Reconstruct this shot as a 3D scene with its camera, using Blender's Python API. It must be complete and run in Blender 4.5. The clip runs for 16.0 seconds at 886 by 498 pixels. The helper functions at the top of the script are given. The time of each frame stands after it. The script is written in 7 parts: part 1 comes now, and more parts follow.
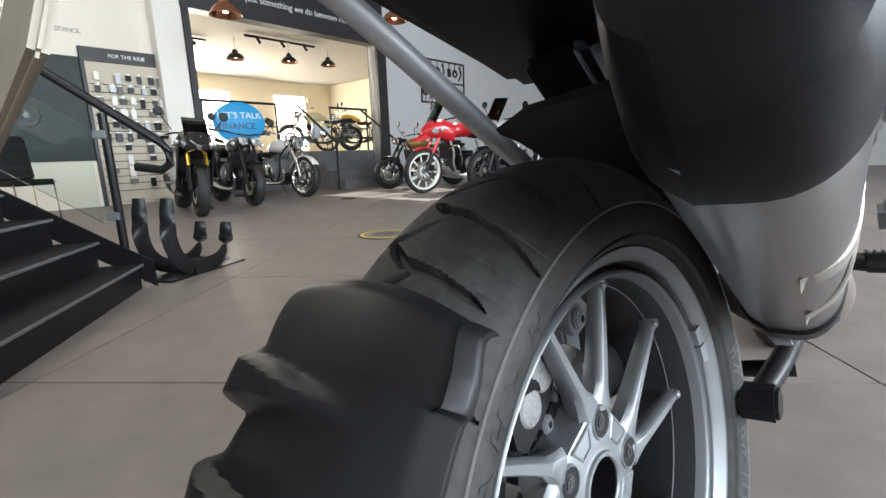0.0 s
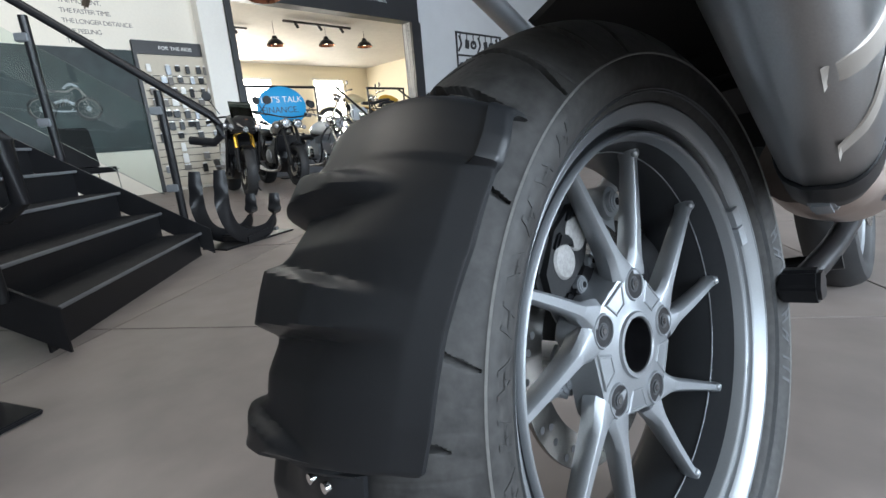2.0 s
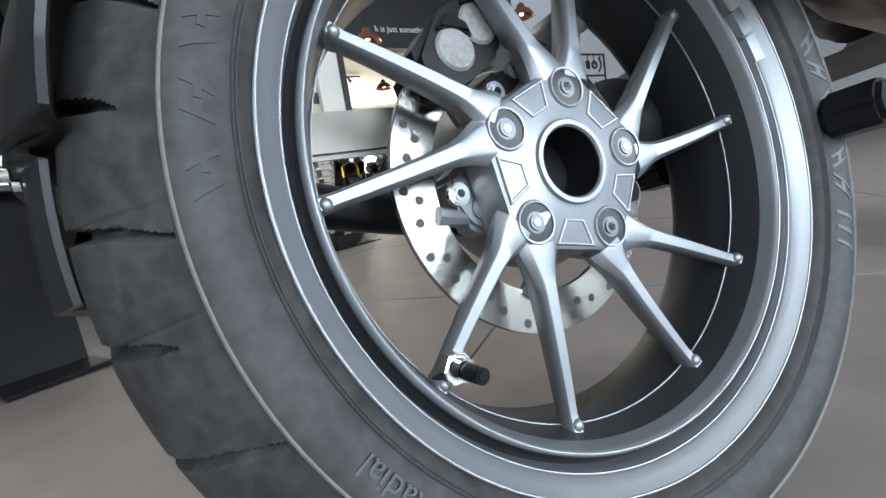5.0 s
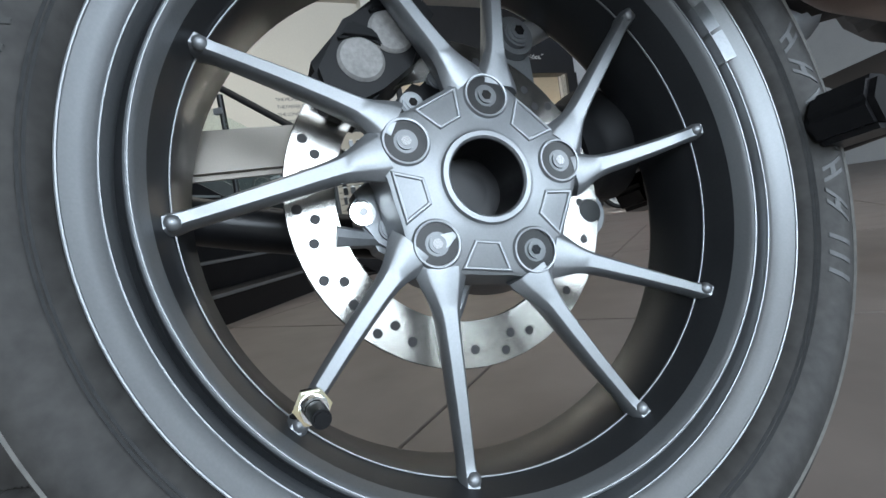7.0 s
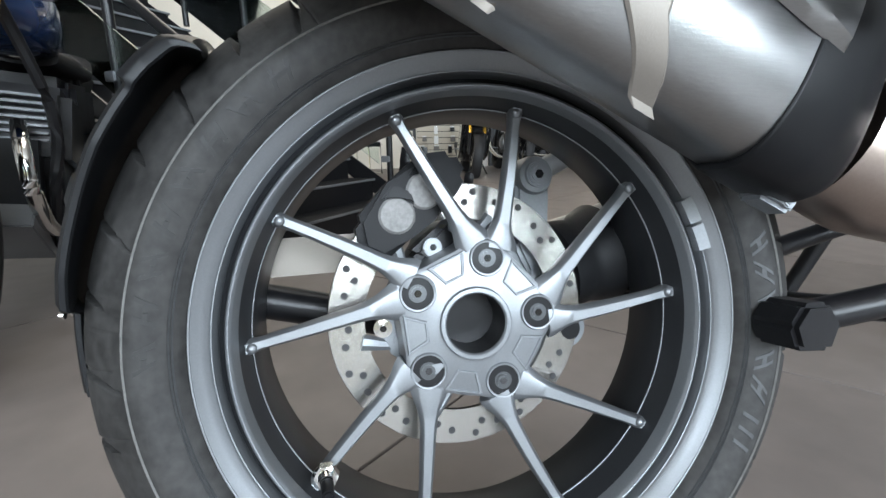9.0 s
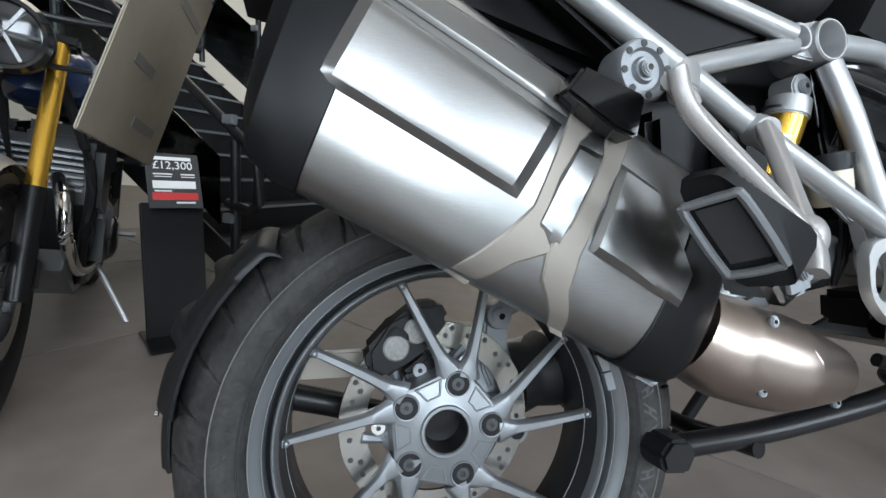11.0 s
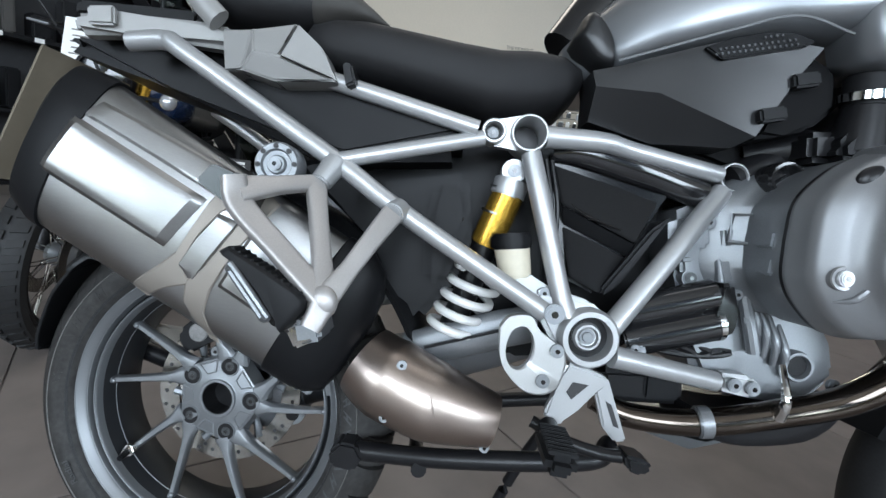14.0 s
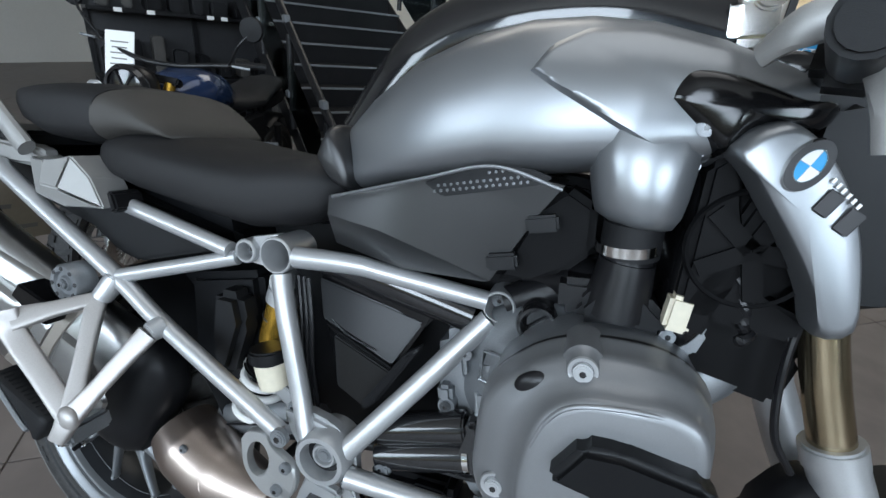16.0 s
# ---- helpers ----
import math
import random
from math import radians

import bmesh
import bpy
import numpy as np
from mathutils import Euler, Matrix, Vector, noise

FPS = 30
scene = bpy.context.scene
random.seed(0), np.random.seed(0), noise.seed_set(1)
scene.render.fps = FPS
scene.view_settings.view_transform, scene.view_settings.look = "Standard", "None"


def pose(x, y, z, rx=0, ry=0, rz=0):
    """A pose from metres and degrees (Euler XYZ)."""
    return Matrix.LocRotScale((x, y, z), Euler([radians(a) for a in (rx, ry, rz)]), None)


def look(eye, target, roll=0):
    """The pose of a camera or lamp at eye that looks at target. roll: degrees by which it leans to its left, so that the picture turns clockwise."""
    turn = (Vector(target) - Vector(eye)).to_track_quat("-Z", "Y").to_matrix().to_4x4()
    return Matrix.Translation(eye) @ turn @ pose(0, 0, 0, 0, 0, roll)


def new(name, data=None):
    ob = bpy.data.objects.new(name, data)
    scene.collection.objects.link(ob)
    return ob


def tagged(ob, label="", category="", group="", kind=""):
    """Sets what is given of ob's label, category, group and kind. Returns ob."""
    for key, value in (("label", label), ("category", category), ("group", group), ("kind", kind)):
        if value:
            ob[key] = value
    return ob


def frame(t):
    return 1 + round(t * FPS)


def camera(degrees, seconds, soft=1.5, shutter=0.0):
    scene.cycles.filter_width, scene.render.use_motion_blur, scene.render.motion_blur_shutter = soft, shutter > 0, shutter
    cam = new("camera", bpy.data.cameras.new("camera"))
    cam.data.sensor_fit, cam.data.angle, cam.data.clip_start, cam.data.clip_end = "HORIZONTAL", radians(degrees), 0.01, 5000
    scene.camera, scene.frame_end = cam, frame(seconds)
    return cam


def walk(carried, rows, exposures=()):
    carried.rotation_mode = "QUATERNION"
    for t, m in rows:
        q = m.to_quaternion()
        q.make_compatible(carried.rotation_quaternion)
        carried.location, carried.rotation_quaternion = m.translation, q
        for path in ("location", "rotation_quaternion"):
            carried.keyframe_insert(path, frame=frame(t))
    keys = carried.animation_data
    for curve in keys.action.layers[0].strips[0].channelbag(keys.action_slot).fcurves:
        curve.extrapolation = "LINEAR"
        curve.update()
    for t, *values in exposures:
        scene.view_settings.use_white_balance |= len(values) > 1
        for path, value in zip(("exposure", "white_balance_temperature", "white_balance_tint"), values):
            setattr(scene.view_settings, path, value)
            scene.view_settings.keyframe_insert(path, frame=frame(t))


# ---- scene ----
cam = camera(87.37, 16.0)
ROWS = [
    (0.0, 0.1511, -0.3866, 0.6320, 78.37, 1.89, 40.67),
    (0.5, 0.1594, -0.3984, 0.6125, 77.64, 3.17, 40.88),
    (1.0, 0.1662, -0.4208, 0.5896, 77.19, 3.69, 41.46),
    (1.5, 0.1758, -0.4320, 0.5685, 76.44, 4.32, 42.83),
    (2.0, 0.1862, -0.4279, 0.5330, 76.35, 4.52, 45.31),
    (2.5, 0.2007, -0.4236, 0.4837, 76.46, 5.29, 48.53),
    (3.0, 0.2184, -0.4011, 0.4247, 77.68, 5.44, 51.84),
    (3.5, 0.2412, -0.3700, 0.3991, 78.41, 5.83, 54.30),
    (4.0, 0.2567, -0.3287, 0.3726, 79.64, 6.51, 55.67),
    (4.2, 0.2620, -0.3176, 0.3581, 80.20, 7.18, 56.45),
    (6.3, 0.2641, -0.1978, 0.2841, 85.24, 10.13, 62.71),
    (6.5, 0.2721, -0.1873, 0.2823, 85.86, 10.02, 63.98),
    (7.0, 0.2857, -0.1615, 0.2941, 85.98, 8.80, 66.09),
    (7.5, 0.3073, -0.1387, 0.3011, 86.36, 6.72, 68.88),
    (8.0, 0.3181, -0.1265, 0.3376, 84.21, 4.83, 70.54),
    (8.5, 0.3535, -0.1037, 0.4083, 80.34, 2.73, 74.58),
    (9.0, 0.3819, -0.1278, 0.4769, 77.03, 0.87, 75.24),
    (9.5, 0.4173, -0.1411, 0.5531, 75.08, -0.38, 76.76),
    (9.7, 0.4263, -0.1453, 0.5806, 74.65, -0.70, 77.21),
    (11.8, 0.6010, -0.1807, 0.6424, 84.51, -6.58, 73.80),
    (12.0, 0.6250, -0.1292, 0.6370, 84.55, -7.18, 75.69),
    (12.5, 0.6797, 0.0138, 0.6441, 83.63, -8.15, 80.91),
    (13.0, 0.7133, 0.1331, 0.6799, 81.63, -8.50, 85.21),
    (13.5, 0.7229, 0.2525, 0.7477, 79.25, -8.28, 88.80),
    (14.0, 0.7309, 0.3601, 0.7940, 77.94, -8.37, 92.49),
    (14.5, 0.7647, 0.4814, 0.8481, 77.88, -8.77, 96.23),
    (15.0, 0.7437, 0.5911, 0.9281, 75.61, -8.98, 99.81),
    (15.5, 0.6485, 0.7420, 1.0441, 69.72, -7.34, 105.02),
    (16.0, 0.5437, 0.8390, 1.1333, 65.60, -4.98, 108.75),
]
# the clip's own exposure and white balance along the way
LIGHT = [(0.0, 0.15, 6280, 10), (1.0, 0.05, 6120, 10), (2.0, 0.0, 5920, 10), (3.0, 0.04, 5800, 10), (4.0, 0.12, 5930, 9), (7.0, -0.62, 6000, 9), (8.2, -0.50, 6080, 9), (9.0, -0.12, 6150, 10), (9.5, -0.24, 6200, 10), (12.0, -0.86, 6150, 10), (13.5, -0.90, 6050, 10), (16.0, -0.98, 5920, 9)]
walk(cam, [(t, pose(x, y, z, rx, ry, rz)) for t, x, y, z, rx, ry, rz in ROWS], LIGHT)

# ---- world and light ----
world = bpy.data.worlds.new("world")
scene.world = world
world.use_nodes = True
wn = world.node_tree
sky = wn.nodes.new("ShaderNodeTexSky")
sky.sky_type, sky.sun_disc = 'NISHITA', False
sky.sun_elevation, sky.sun_rotation = radians(40), radians(120)
wn.links.new(sky.outputs[0], wn.nodes["Background"].inputs[0])
wn.nodes["Background"].inputs[1].default_value = 0.12
scene.view_settings.exposure = 0.0

sun = new("sun", bpy.data.lights.new("sun", 'SUN'))
sun.data.energy, sun.data.angle, sun.data.color = 5.0, radians(0.6), (1.0, 0.94, 0.85)


sun.matrix_world = look((-6.6, 6.9, 4.6), (-4.6, 3.9, 0))


def area(name, eye, target, w, h, power, color=(1, 1, 1)):
    lamp = bpy.data.lights.new(name, 'AREA')
    lamp.shape, lamp.size, lamp.size_y, lamp.energy, lamp.color = 'RECTANGLE', w, h, power, color
    ob = new(name, lamp)
    ob.matrix_world = look(eye, target)
    return ob


# daylight of the glazed front and of the back room, plus added ceiling fill
for y, w, power in ((-4.2, 2.8, 420), (0.6, 3.2, 590), (5.6, 3.0, 610)):
    area("shopfront_daylight", (6.3, y, 2.75), (-3, y * 0.6 + 0.4, 0.6), w, 2.5, power, (0.86, 0.94, 1.0))
area("back_room_daylight", (-15.2, 4.8, 2.4), (-8, 5.2, 1.2), 3.5, 2.0, 680, (1.0, 0.9, 0.72))
# unseen lamp added overhead to lift the tank and other upward faces
area("ceiling_fill", (-1.2, 0.9, 4.5), (-1.2, 0.9, 0), 3.6, 2.4, 70, (1.0, 0.96, 0.9))

# second added lamp, which washes the long wall brighter; no fitting hangs here
area("ceiling_fill", (-5.4, -0.8, 4.5), (-6.2, -0.8, 0), 2.4, 3.6, 150, (1.0, 0.9, 0.76))

# ---- materials ----
def mat(name, color, rough=0.5, metal=0.0, scale=40.0, vary=0.12, bump=0.0, coat=0.0, spec=0.5, stain=3.0, stretch=None):
    m = bpy.data.materials.new(name)
    m.use_nodes = True
    nt = m.node_tree
    p = nt.nodes["Principled BSDF"]
    tc = nt.nodes.new("ShaderNodeTexCoord")
    src = tc.outputs["Object"]
    if stretch:
        mp = nt.nodes.new("ShaderNodeMapping")
        mp.inputs["Scale"].default_value = stretch
        nt.links.new(src, mp.inputs["Vector"])
        src = mp.outputs[0]
    fine = nt.nodes.new("ShaderNodeTexNoise")
    fine.inputs["Scale"].default_value, fine.inputs["Detail"].default_value = scale, 6
    big = nt.nodes.new("ShaderNodeTexNoise")
    big.inputs["Scale"].default_value, big.inputs["Detail"].default_value = stain, 4
    nt.links.new(src, fine.inputs["Vector"])
    nt.links.new(tc.outputs["Object"], big.inputs["Vector"])
    mixn = nt.nodes.new("ShaderNodeMath")
    mixn.operation = 'MULTIPLY_ADD'
    nt.links.new(fine.outputs["Fac"], mixn.inputs[0])
    mixn.inputs[1].default_value = 0.5
    half = nt.nodes.new("ShaderNodeMath")
    half.operation = 'MULTIPLY'
    nt.links.new(big.outputs["Fac"], half.inputs[0])
    half.inputs[1].default_value = 0.5
    nt.links.new(half.outputs[0], mixn.inputs[2])
    ramp = nt.nodes.new("ShaderNodeValToRGB")
    a, b = ramp.color_ramp.elements
    a.position, b.position = 0.3, 0.7
    a.color = (*[c * (1 - vary) for c in color], 1)
    b.color = (*[min(1, c * (1 + vary)) for c in color], 1)
    nt.links.new(mixn.outputs[0], ramp.inputs[0])
    nt.links.new(ramp.outputs[0], p.inputs["Base Color"])
    rr = nt.nodes.new("ShaderNodeMapRange")
    rr.inputs["To Min"].default_value, rr.inputs["To Max"].default_value = max(0.02, rough * 0.8), min(1, rough * 1.2)
    nt.links.new(big.outputs["Fac"], rr.inputs[0])
    nt.links.new(rr.outputs[0], p.inputs["Roughness"])
    p.inputs["Metallic"].default_value = metal
    p.inputs["Coat Weight"].default_value = coat
    p.inputs["Coat Roughness"].default_value = 0.08
    p.inputs["Specular IOR Level"].default_value = spec
    if bump:
        bn = nt.nodes.new("ShaderNodeBump")
        bn.inputs["Strength"].default_value, bn.inputs["Distance"].default_value = bump, 0.002
        nt.links.new(fine.outputs["Fac"], bn.inputs["Height"])
        nt.links.new(bn.outputs[0], p.inputs["Normal"])
    return m


def glow(name, color, strength):
    m = bpy.data.materials.new(name)
    m.use_nodes = True
    p = m.node_tree.nodes["Principled BSDF"]
    p.inputs["Base Color"].default_value = (*color, 1)
    p.inputs["Emission Color"].default_value = (*color, 1)
    p.inputs["Emission Strength"].default_value = strength
    return m


def clear(name, color=(1, 1, 1), rough=0.0):
    m = bpy.data.materials.new(name)
    m.use_nodes = True
    nt = m.node_tree
    nt.nodes.remove(nt.nodes["Principled BSDF"])
    tr = nt.nodes.new("ShaderNodeBsdfTransparent")
    gl = nt.nodes.new("ShaderNodeBsdfGlossy")
    gl.inputs["Roughness"].default_value = 0.03
    gl.inputs["Color"].default_value = (.6, .63, .62, 1)
    tr.inputs["Color"].default_value = (*color, 1)
    fr = nt.nodes.new("ShaderNodeFresnel")
    fr.inputs["IOR"].default_value = 1.45
    mx = nt.nodes.new("ShaderNodeMixShader")
    nt.links.new(fr.outputs[0], mx.inputs[0])
    nt.links.new(tr.outputs[0], mx.inputs[1])
    nt.links.new(gl.outputs[0], mx.inputs[2])
    nt.links.new(mx.outputs[0], nt.nodes["Material Output"].inputs[0])
    return m


FLOOR_TILE = mat("floor_tile", (0.182, 0.156, 0.141), 0.46, 0, 7, 0.26, 0.05, stain=1.1)
JOINT = mat("tile_joint", (0.135, 0.122, 0.113), 0.8, 0, 60, 0.2)
WHITE = mat("white_paint", (0.78, 0.76, 0.71), 0.75, 0, 30, 0.04, 0.05, stain=0.8)
SHOPWALL = mat("warm_white_paint", (0.77, 0.725, 0.635), 0.75, 0, 30, 0.04, 0.05, stain=0.8)
CREAM = mat("cream_paint", (0.80, 0.72, 0.55), 0.75, 0, 30, 0.04, 0.05, stain=0.8)
GREYWALL = mat("grey_wall_paint", (0.55, 0.56, 0.57), 0.7, 0, 30, 0.05, 0.05)
BLACKWALL = mat("black_panel", (0.022, 0.022, 0.024), 0.45, 0, 30, 0.2, 0.03)
CEIL = mat("ceiling_paint", (0.55, 0.52, 0.47), 0.8, 0, 10, 0.08, 0.05)
STEEL_BLACK = mat("black_powder_coat", (0.009, 0.009, 0.010), 0.32, 0, 120, 0.25, 0.06, spec=0.28, stain=8)
TREAD = mat("black_tread_plate", (0.010, 0.010, 0.011), 0.55, 0.0, 160, 0.5, 0.6, spec=0.15, stain=10)
CARPET = mat("grey_carpet", (0.12, 0.12, 0.125), 0.95, 0, 300, 0.3, 0.5)
PLASTIC = mat("matte_black_plastic", (0.006, 0.0063, 0.0072), 0.42, 0, 1500, 0.25, 0.05, spec=0.19, stain=12)
PLASTIC_SOFT = mat("grained_black_plastic", (0.010, 0.0103, 0.0112), 0.52, 0, 2200, 0.3, 0.12, spec=0.22, stain=14)
RUBBER = mat("tyre_rubber", (0.018, 0.018, 0.0185), 0.58, 0, 260, 0.35, 0.12, spec=0.35, stain=22)
RUBBER_WORN = mat("dusty_tread_rubber", (0.031, 0.0300, 0.0288), 0.64, 0, 120, 0.55, 0.16, spec=0.35, stain=30)
LETTER = mat("sidewall_lettering", (0.060, 0.062, 0.064), 0.5, 0, 200, 0.3, 0.1, spec=0.4)
SEAM = mat("pale_mould_line", (0.17, 0.168, 0.160), 0.6, 0, 200, 0.3)
TRIMBLACK = mat("gloss_black_trim", (0.005, 0.005, 0.0055), 0.14, 0, 300, 0.2, 0.0, spec=0.40)
HEELALLOY = mat("bare_machined_alloy", (0.48, 0.485, 0.48), 0.40, 0.75, 500, 0.06, 0.05, stain=12)
HANGER = mat("sand_cast_alloy", (0.43, 0.412, 0.400), 0.45, 0.6, 600, 0.10, 0.12, stain=18)
BOLTGREY = mat("dark_zinc_bolt", (0.10, 0.104, 0.108), 0.34, 0.85, 300, 0.1)
COVERPAINT = mat("satin_silver_engine_paint", (0.225, 0.230, 0.238), 0.40, 0.55, 900, 0.06, 0.02, coat=0.1, stain=6)
LETTER_DARK = mat("faint_sidewall_lettering", (0.026, 0.0256, 0.0248), 0.55, 0, 200, 0.2, 0.05, spec=0.35)
SIDEPANEL = mat("satin_black_side_panel", (0.016, 0.0165, 0.0175), 0.33, 0, 900, 0.2, 0.02, spec=0.48, stain=10)
HUGGERPLASTIC = mat("moulded_black_plastic", (0.009, 0.0096, 0.0108), 0.42, 0, 1500, 0.25, 0.06, spec=0.32, stain=12)
# black plastic made darker and duller to carry the shade of covered spaces
SHADED_INNER = mat("shade_black_inner_plastic", (0.004, 0.004, 0.0045), 0.65, 0, 600, 0.3, 0.05, spec=0.12, stain=12)
BOXGREY = mat("gloss_dark_grey_panel", (0.012, 0.0122, 0.013), 0.18, 0.0, 300, 0.15, 0.01, spec=0.15)
RIM = mat("grey_rim_paint", (0.245, 0.256, 0.268), 0.43, 0.76, 700, 0.08, 0.02, coat=0.05, stain=9)
# rim paint darkened for the dim barrel and channel; the shade is in the colour
SHADED_RIM = mat("shade_dark_satin_rim", (0.030, 0.032, 0.035), 0.36, 0.35, 500, 0.12, 0.03, stain=9)
STONE = mat("rough_grey_piston_cover", (0.21, 0.206, 0.20), 0.62, 0.2, 260, 0.35, 0.35, stain=40)
FRAME = mat("silver_frame_paint", (0.46, 0.468, 0.475), 0.38, 0.60, 500, 0.06, 0.05, coat=0.15, stain=14)
CAST = mat("cast_aluminium", (0.25, 0.262, 0.275), 0.40, 0.65, 500, 0.12, 0.07, stain=16)
BRUSHED = mat("brushed_stainless", (0.33, 0.33, 0.327), 0.33, 1.0, 900, 0.08, 0.05, stain=6, stretch=(1, 0.08, 1))
BRONZE = mat("matte_bronze_coat", (0.30, 0.272, 0.24), 0.55, 0.6, 900, 0.06, 0.05, stain=8)
SHIELD = mat("heat_shield_steel", (0.42, 0.352, 0.310), 0.34, 1.0, 500, 0.06, 0.04, stain=8)
CHROME = mat("chrome", (0.75, 0.74, 0.72), 0.10, 1.0, 60, 0.06, 0.0)
BLUEDCHROME = mat("heat_tinted_header", (0.12, 0.100, 0.085), 0.13, 1.0, 20, 0.35, 0.0, stain=18)
DISC = mat("brake_disc_steel", (0.38, 0.365, 0.34), 0.24, 1.0, 900, 0.08, 0.06, stain=10, stretch=(1, 4, 4))
GOLD = mat("gold_anodised", (0.78, 0.47, 0.07), 0.26, 0.9, 300, 0.10, 0.02)
BLACKGLOSS = mat("gloss_black", (0.012, 0.012, 0.013), 0.12, 0, 100, 0.2, coat=0.5)
TANKGREY = mat("thunder_grey_metallic", (0.270, 0.282, 0.296), 0.37, 0.75, 1600, 0.05, 0.0, coat=0.15, stain=4)
SILVERPAINT = mat("matte_silver_plastic", (0.30, 0.298, 0.29), 0.45, 0.3, 900, 0.06, 0.05, stain=10)
SEAT = mat("black_seat_vinyl", (0.012, 0.012, 0.013), 0.58, 0, 1600, 0.3, 0.3, spec=0.35, stain=9)
SEATRIB = mat("brown_grey_seat_panel", (0.045, 0.042, 0.038), 0.6, 0, 1500, 0.3, 0.35, stain=9)
WHITESPRING = mat("white_spring_paint", (0.75, 0.75, 0.73), 0.35, 0, 200, 0.06, coat=0.2)
MILKY = mat("milky_plastic", (0.62, 0.57, 0.45), 0.4, 0, 100, 0.1)
CARD = mat("brown_number_board", (0.26, 0.225, 0.17), 0.55, 0, 40, 0.14, 0.05, stain=14)
RED = mat("red_paint", (0.55, 0.02, 0.025), 0.2, 0, 60, 0.08, coat=0.6)
WHITEGLOSS = mat("white_gloss_paint", (0.75, 0.74, 0.7), 0.2, 0, 60, 0.04, coat=0.6)
BLUE = mat("blue_sign", (0.02, 0.30, 0.62), 0.5, 0, 40, 0.05)
DKBLUE = mat("dark_blue_paint", (0.015, 0.035, 0.10), 0.15, 0.2, 60, 0.1, coat=0.6)
COPPER = mat("copper_shade", (0.72, 0.33, 0.20), 0.25, 1.0, 60, 0.1)
BEIGE = mat("slat_beige", (0.52, 0.47, 0.38), 0.6, 0, 30, 0.06, 0.05)
PAPER = mat("white_paper", (0.8, 0.8, 0.78), 0.7, 0, 40, 0.03)
INK = mat("dark_ink", (0.03, 0.03, 0.032), 0.6, 0, 60, 0.1)
GREYINK = mat("grey_lettering", (0.16, 0.15, 0.14), 0.6, 0, 60, 0.1)
YELLOW = mat("yellow_print", (0.62, 0.47, 0.06), 0.5, 0, 60, 0.1)
POSTER = mat("dark_green_poster", (0.014, 0.024, 0.024), 0.42, 0, 4, 0.5, spec=0.25, stain=2)
LAMPGLASS = mat("headlamp_glass", (0.55, 0.57, 0.6), 0.08, 0.6, 300, 0.3, coat=0.8)
GLASS = clear("clear_glass", (0.93, 0.97, 0.95))
BULB = glow("lamp_bulb", (1.0, 0.82, 0.6), 6.0)
BRIGHT = glow("daylight_window", (1.0, 0.93, 0.8), 9.0)


# ---- mesh helpers ----
def part(name, bm, material, parent=None, label="", smooth=35, m=None):
    me = bpy.data.meshes.new(name)
    bmesh.ops.recalc_face_normals(bm, faces=bm.faces)
    bm.to_mesh(me)
    bm.free()
    for poly in me.polygons:
        poly.use_smooth = True
    me.set_sharp_from_angle(angle=radians(smooth))
    me.materials.append(material)
    ob = new(name, me)
    if parent:
        ob.parent = parent
    if m is not None:
        ob.matrix_basis = m
    if label:
        ob["label"] = label
    return ob


def empty(name, m, label, category, group=""):
    ob = new(name)
    ob.empty_display_size = 0.1
    ob.matrix_basis = m
    return tagged(ob, label, category, group)


def box(size, at=(0, 0, 0), rot=(0, 0, 0), bevel=0.0, bm=None):
    bm = bm or bmesh.new()
    r = bmesh.ops.create_cube(bm, size=1.0, matrix=pose(*at, *rot) @ Matrix.Diagonal((*size, 1)))
    if bevel:
        es = list({e for v in r["verts"] for e in v.link_edges})
        bmesh.ops.bevel(bm, geom=es, offset=bevel, segments=2, affect='EDGES', clamp_overlap=True)
    return bm


def rod(a, b, r, r2=None, n=16, bm=None, bevel=0.0):
    bm = bm or bmesh.new()
    a, b = Vector(a), Vector(b)
    d = b - a
    q = Vector((0, 0, 1)).rotation_difference(d).to_matrix().to_4x4()
    res = bmesh.ops.create_cone(bm, cap_ends=True, segments=n, radius1=r, radius2=r if r2 is None else r2, depth=d.length,
                                matrix=Matrix.Translation((a + b) / 2) @ q)
    if bevel:
        vs = set(res["verts"])
        es = [e for e in {e for v in vs for e in v.link_edges} if len(e.link_faces) == 2 and any(len(f.verts) > 4 for f in e.link_faces)]
        bmesh.ops.bevel(bm, geom=es, offset=bevel, segments=2, affect='EDGES', clamp_overlap=True)
    return bm


def curve_points(pts, per=8):
    """A smooth line through the points."""
    pts = [Vector(p) for p in pts]
    if len(pts) < 3:
        return pts
    out = []
    ext = [2 * pts[0] - pts[1]] + pts + [2 * pts[-1] - pts[-2]]
    for i in range(1, len(ext) - 2):
        p0, p1, p2, p3 = ext[i - 1:i + 3]
        for k in range(per):
            t = k / per
            out.append(0.5 * ((2 * p1) + (p2 - p0) * t + (2 * p0 - 5 * p1 + 4 * p2 - p3) * t * t + (3 * p1 - p0 - 3 * p2 + p3) * t ** 3))
    out.append(pts[-1])
    return out


